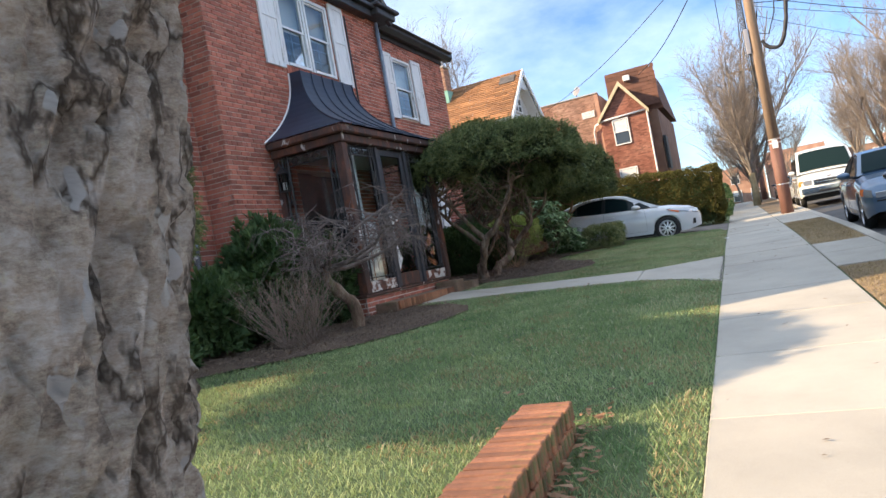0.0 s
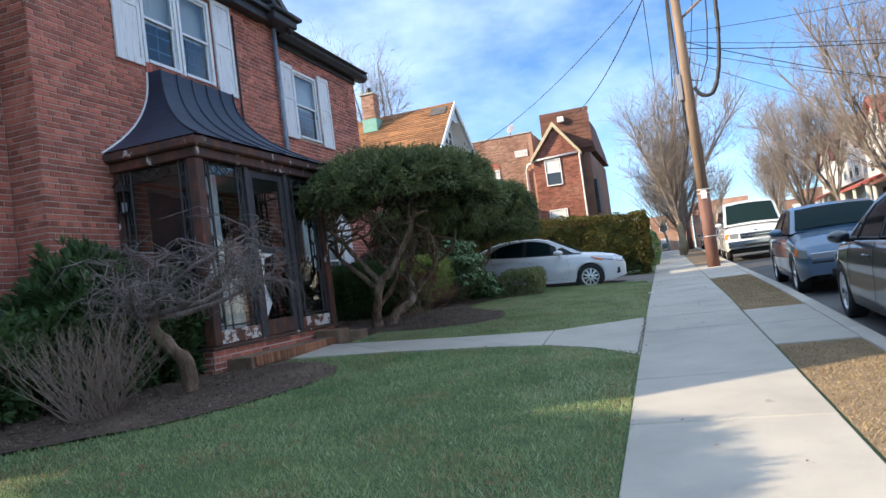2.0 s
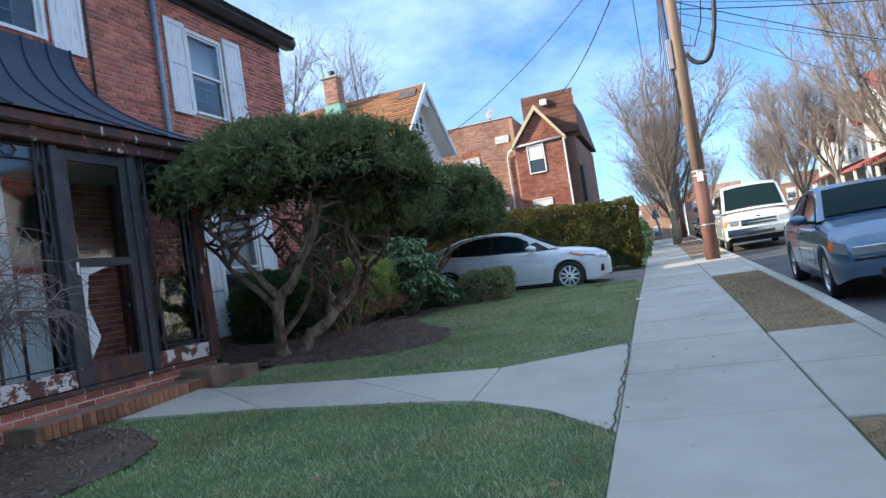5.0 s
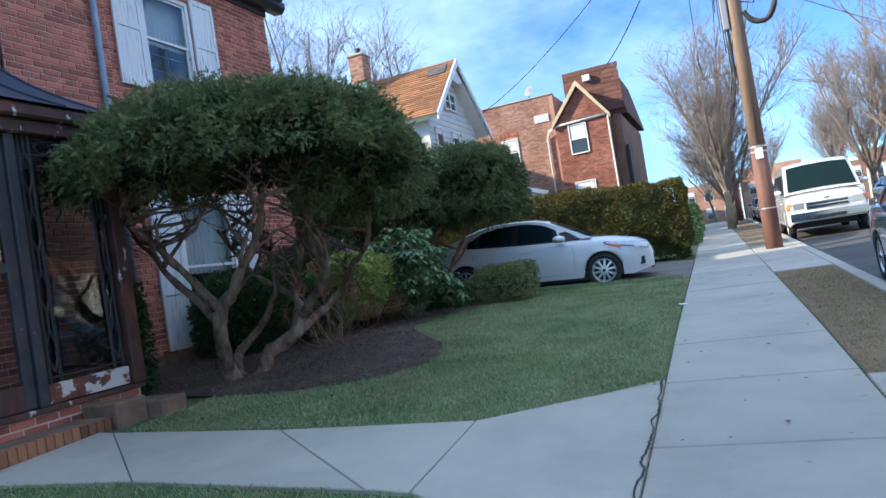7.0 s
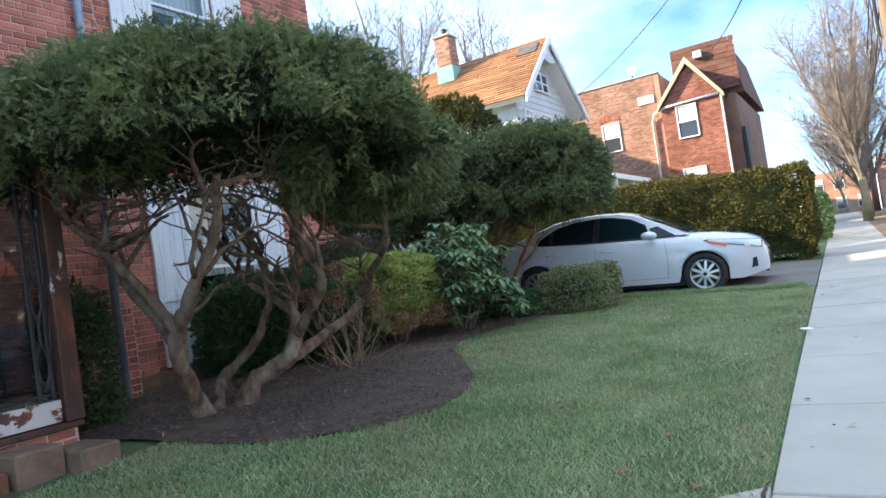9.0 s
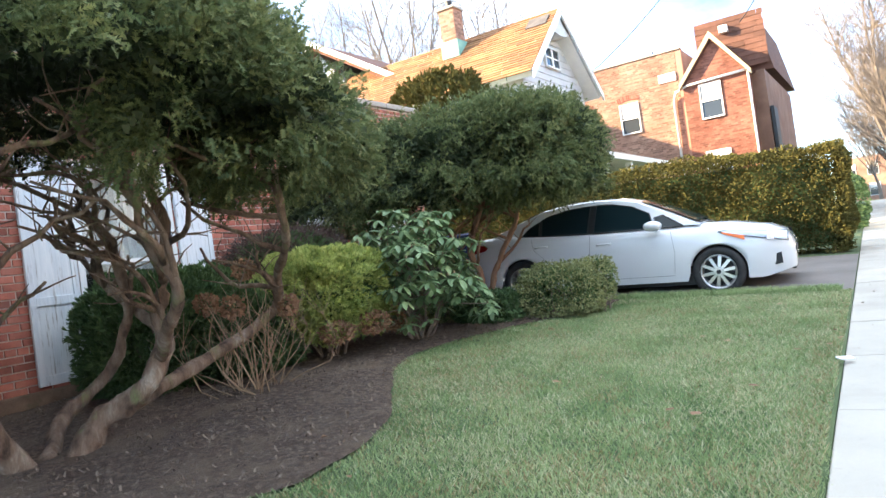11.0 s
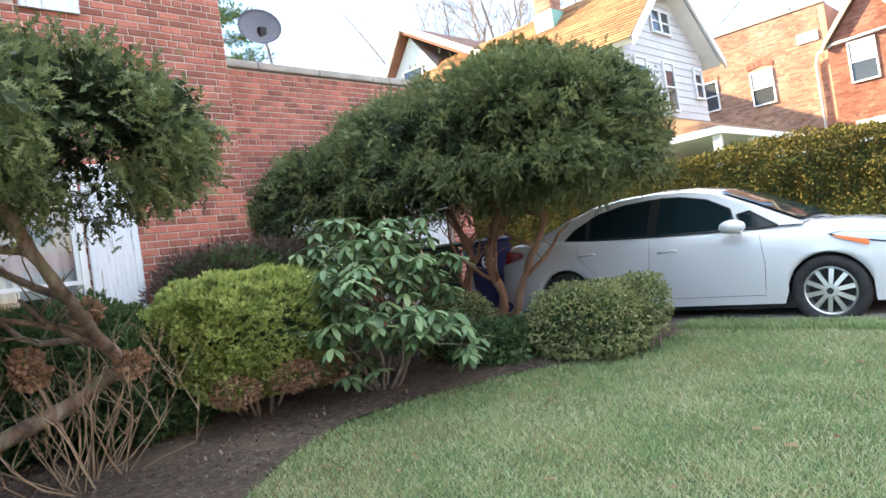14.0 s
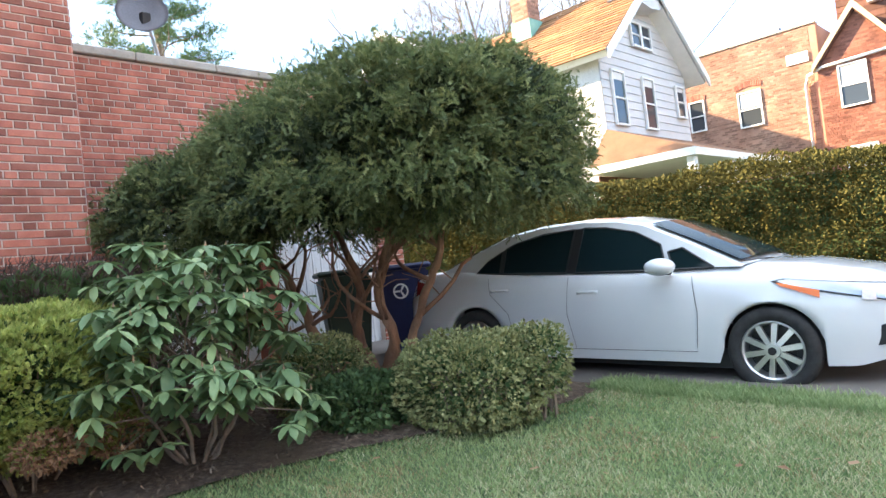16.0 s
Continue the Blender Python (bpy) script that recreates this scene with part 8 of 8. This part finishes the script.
RED_ROOF = surface("red_shingle", [(0.3, (0.20, 0.05, 0.04)), (0.7, (0.32, 0.09, 0.07))], 1.5, 30, 0.9, 0.4, 0.02, vary=0.3)
for k in range(9):
    row_house(14.0, 2.0 + k * 8.6, 7.4, SIDING if k % 2 else ORANGE_BRICK if k in (0,) else SIDING, RED_ROOF if k % 2 == 0 else BROWN_ROOF, "white row house with a porch across the street")
for k in range(6):
    row_house(-11.0, 70.0 + k * 9.5, 8.0, ORANGE_BRICK if k % 2 == 0 else SIDING, BROWN_ROOF, "brick house far along the street", 1)
row_house(-9.0, -30.0, 8.0, BRICK, ROOFING, "brick neighbour house behind the start of the walk", 1)
for k in range(4):
    block_y = 120 + k * 3
    tb = tagged(empty("far_building"), "flat brick building closing the end of the street", "building", "buildings at the end of the street")
    wb_ = block("wall", -6 + k * 9, 2.6 + k * 9, block_y, block_y + 8, 1.0, 7.5 + (k % 2) * 1.5, ORANGE_BRICK, tb)
    for f in range(2):
        for q in range(3):
            plain_window(tb, "-y", block_y, -5 + k * 9 + q * 2.6, -3.8 + k * 9 + q * 2.6, 2.2 + 2.8 * f, 3.8 + 2.8 * f, 0.4)

# utility poles and cables
def utility_pole(x, y, top, near=True, label="tall wooden utility pole with a red-brown lower sleeve"):
    t = tagged(empty("utility_pole"), label, "pole", "utility poles along the street")
    g = G(y)
    part("shaft", tube(bmesh.new(), [(x, y, g + 2.3), (x, y, g + 6), (x, y, top)], [0.165, 0.15, 0.12], 14), POLE_WOOD, t, "", True)
    part("sleeve", tube(bmesh.new(), [(x, y, g - 0.1), (x, y, g + 2.35)], [0.185, 0.175], 14), POLE_RED, t, "red-brown painted base", True)
    if near:
        for z in (0.9, 2.2, 2.32):
            part("band", tube(bmesh.new(), [(x, y, g + z), (x, y, g + z + 0.03)], 0.188, 14), STEEL, t)
        part("notice", box(bmesh.new(), -0.08, 0.08, -0.195, -0.188, 2.05, 2.3, 0, pose(x, y, g)), PLAIN_WHITE, t, "pale torn notice")
        part("conduit", tube(bmesh.new(), [(x - 0.2, y - 0.05, g + 4.0), (x - 0.2, y - 0.05, top - 1)], 0.02, 6), BLACK, t)
        part("cable_box", box(bmesh.new(), -0.30, -0.16, -0.12, 0.02, 5.1, 5.9, 0.02, pose(x, y, g)), DISH, t, "grey-green cable box")
        for k in range(5):
            part("riser_cable", tube(bmesh.new(), [(x - 0.22 - 0.05 * k, y, g + 3.6 + 0.5 * k), (x - 0.24 - 0.03 * k, y - 0.05, g + 6.5), (x - 0.17, y, top - 0.6)], 0.012, 5), CABLE, t)
        part("arm", tube(bmesh.new(), [(x + 0.1, y, g + 7.6), (x + 1.5, y, g + 8.6)], 0.04, 6), POLE_WOOD, t, "wooden brace arm")
    part("crossarm", box(bmesh.new(), -1.2, 1.2, -0.06, 0.06, top - g - 0.6, top - g - 0.48, 0, pose(x, y, g)), POLE_WOOD, t)
    return t


PX_, PY_ = 0.95, 24.3
utility_pole(PX_, PY_, 12.0)
utility_pole(0.9, 56.0, 11.5, False, "wooden utility pole further along the street")
utility_pole(0.9, 90.0, 11.5, False, "wooden utility pole far along the street")


def sag(name, a, b, drop, r, label, n=14):
    a, b = Vector(a), Vector(b)
    pts = [a.lerp(b, i / n) - Vector((0, 0, drop * 4 * (i / n) * (1 - i / n))) for i in range(n + 1)]
    return tagged(part(name, tube(bmesh.new(), pts, r, 5), CABLE, None), label, "cable", "overhead cables")


def bent_tube(line, r):
    bm = bmesh.new()
    bent(bm, line, r, r)
    return bm


# thick hanging loop beside the pole
loop = [(1.12, 24.25, 6.15), (1.3, 24.25, 5.9), (1.55, 24.2, 5.85), (1.78, 24.2, 6.2), (1.95, 24.2, 7.0), (2.05, 24.2, 8.2), (2.1, 24.2, 9.8)]
tagged(part("cable_loop", bent_tube(loop, 0.06), CABLE, None, "", True), "thick black cable loop hanging beside the utility pole", "cable")
tagged(part("cable_loop", tube(bmesh.new(), [(1.1, 24.25, 6.4), (1.35, 24.2, 6.3), (1.6, 24.2, 6.9), (1.75, 24.2, 8.0), (1.85, 24.2, 9.5)], 0.02, 6), CABLE, None, "", True), "thin black cable loop hanging beside the utility pole", "cable")
sag("service_cable", (PX_ - 0.1, PY_, 10.6), (-4.9, 44.5, 10.3), 0.7, 0.022, "black service cable from the pole to the brick house")
sag("service_cable", (PX_ - 0.1, PY_, 10.2), (-9.5, 37.0, 8.0), 0.6, 0.014, "thin service cable from the pole to the white house")
sag("service_cable", (PX_ + 0.1, PY_, 10.0), (14.0, 22.0, 6.8), 0.8, 0.03, "black cable crossing the street to the row houses")
sag("service_cable", (PX_ + 0.1, PY_, 7.6), (14.0, 36.5, 6.2), 0.3, 0.014, "thin cable crossing the street")
sag("service_cable", (PX_ + 0.1, PY_, 7.4), (14.0, 28.0, 6.5), 0.3, 0.014, "thin cable crossing the street")
for k in range(4):
    sag("service_cable", (PX_ + 0.1, PY_, 7.0 + 0.3 * k), (14.0, 44.5 - 7.5 * k, 6.2 + 0.35 * k), 0.3, 0.009, "thin cable crossing the street")
for k, (dx, z) in enumerate(((-0.9, 11.5), (0.0, 11.6), (0.9, 11.5), (0.15, 8.4), (0.18, 7.9), (0.18, 7.1))):
    sag("line_cable", (PX_ + dx, PY_, z), (0.9 + dx, 56.0, z - 0.4), 0.7, 0.016, "overhead line along the street")

# small things by the house
chair = tagged(empty("broken_bench"), "weathered grey slatted bench piece lying in the mulch", "bench")
for k in range(5):
    block("slat", -0.16, 0.16, k * 0.075, k * 0.075 + 0.06, 0.0, 0.02, TWIG, chair, 0.003, m=pose(-5.75, 5.0, gz(-5.75, 5.0) + 0.10, 0, -38, 20))
block("rail", -0.5, 0.3, -0.05, 0.05, 0.0, 0.05, TWIG, chair, 0.006, m=pose(-5.6, 4.85, gz(-5.6, 4.85) + 0.03, 0, 0, 60))
block("rail", -0.5, 0.5, -0.05, 0.05, 0.0, 0.05, TWIG, chair, 0.006, m=pose(-5.9, 4.4, gz(-5.9, 4.4) + 0.03, 0, 0, 75))
pts = []
for i in range(200):
    a = 2 * math.pi * i / 22
    r = 0.27 + 0.04 * math.sin(i * 0.37)
    pts.append((-6.72 + 0.05 * math.sin(i * 0.71), 7.42 + r * 0.75 * math.cos(a), 1.25 + r * 1.5 * math.sin(a) - 0.1))
tagged(part("garden_hose", tube(bmesh.new(), pts, 0.011, 5), HOSE, None), "coiled green garden hose on the house wall", "hose")
tagged(block("paper_scrap", -0.05, 0.05, -0.035, 0.035, 0, 0.012, PLAIN_WHITE, None, 0.004, m=pose(-0.60, 15.75, G(15.75) + 0.03, 4, 5, 30)), "crumpled white paper on the lawn edge", "paper")
tagged(block("paper_scrap", -0.06, 0.06, -0.03, 0.03, 0, 0.01, PLAIN_WHITE, None, 0.004, m=pose(-1.3, 2.75, gz(-1.3, 2.75) + 0.04, 4, 5, 60)), "white litter beside the brick edging", "paper")
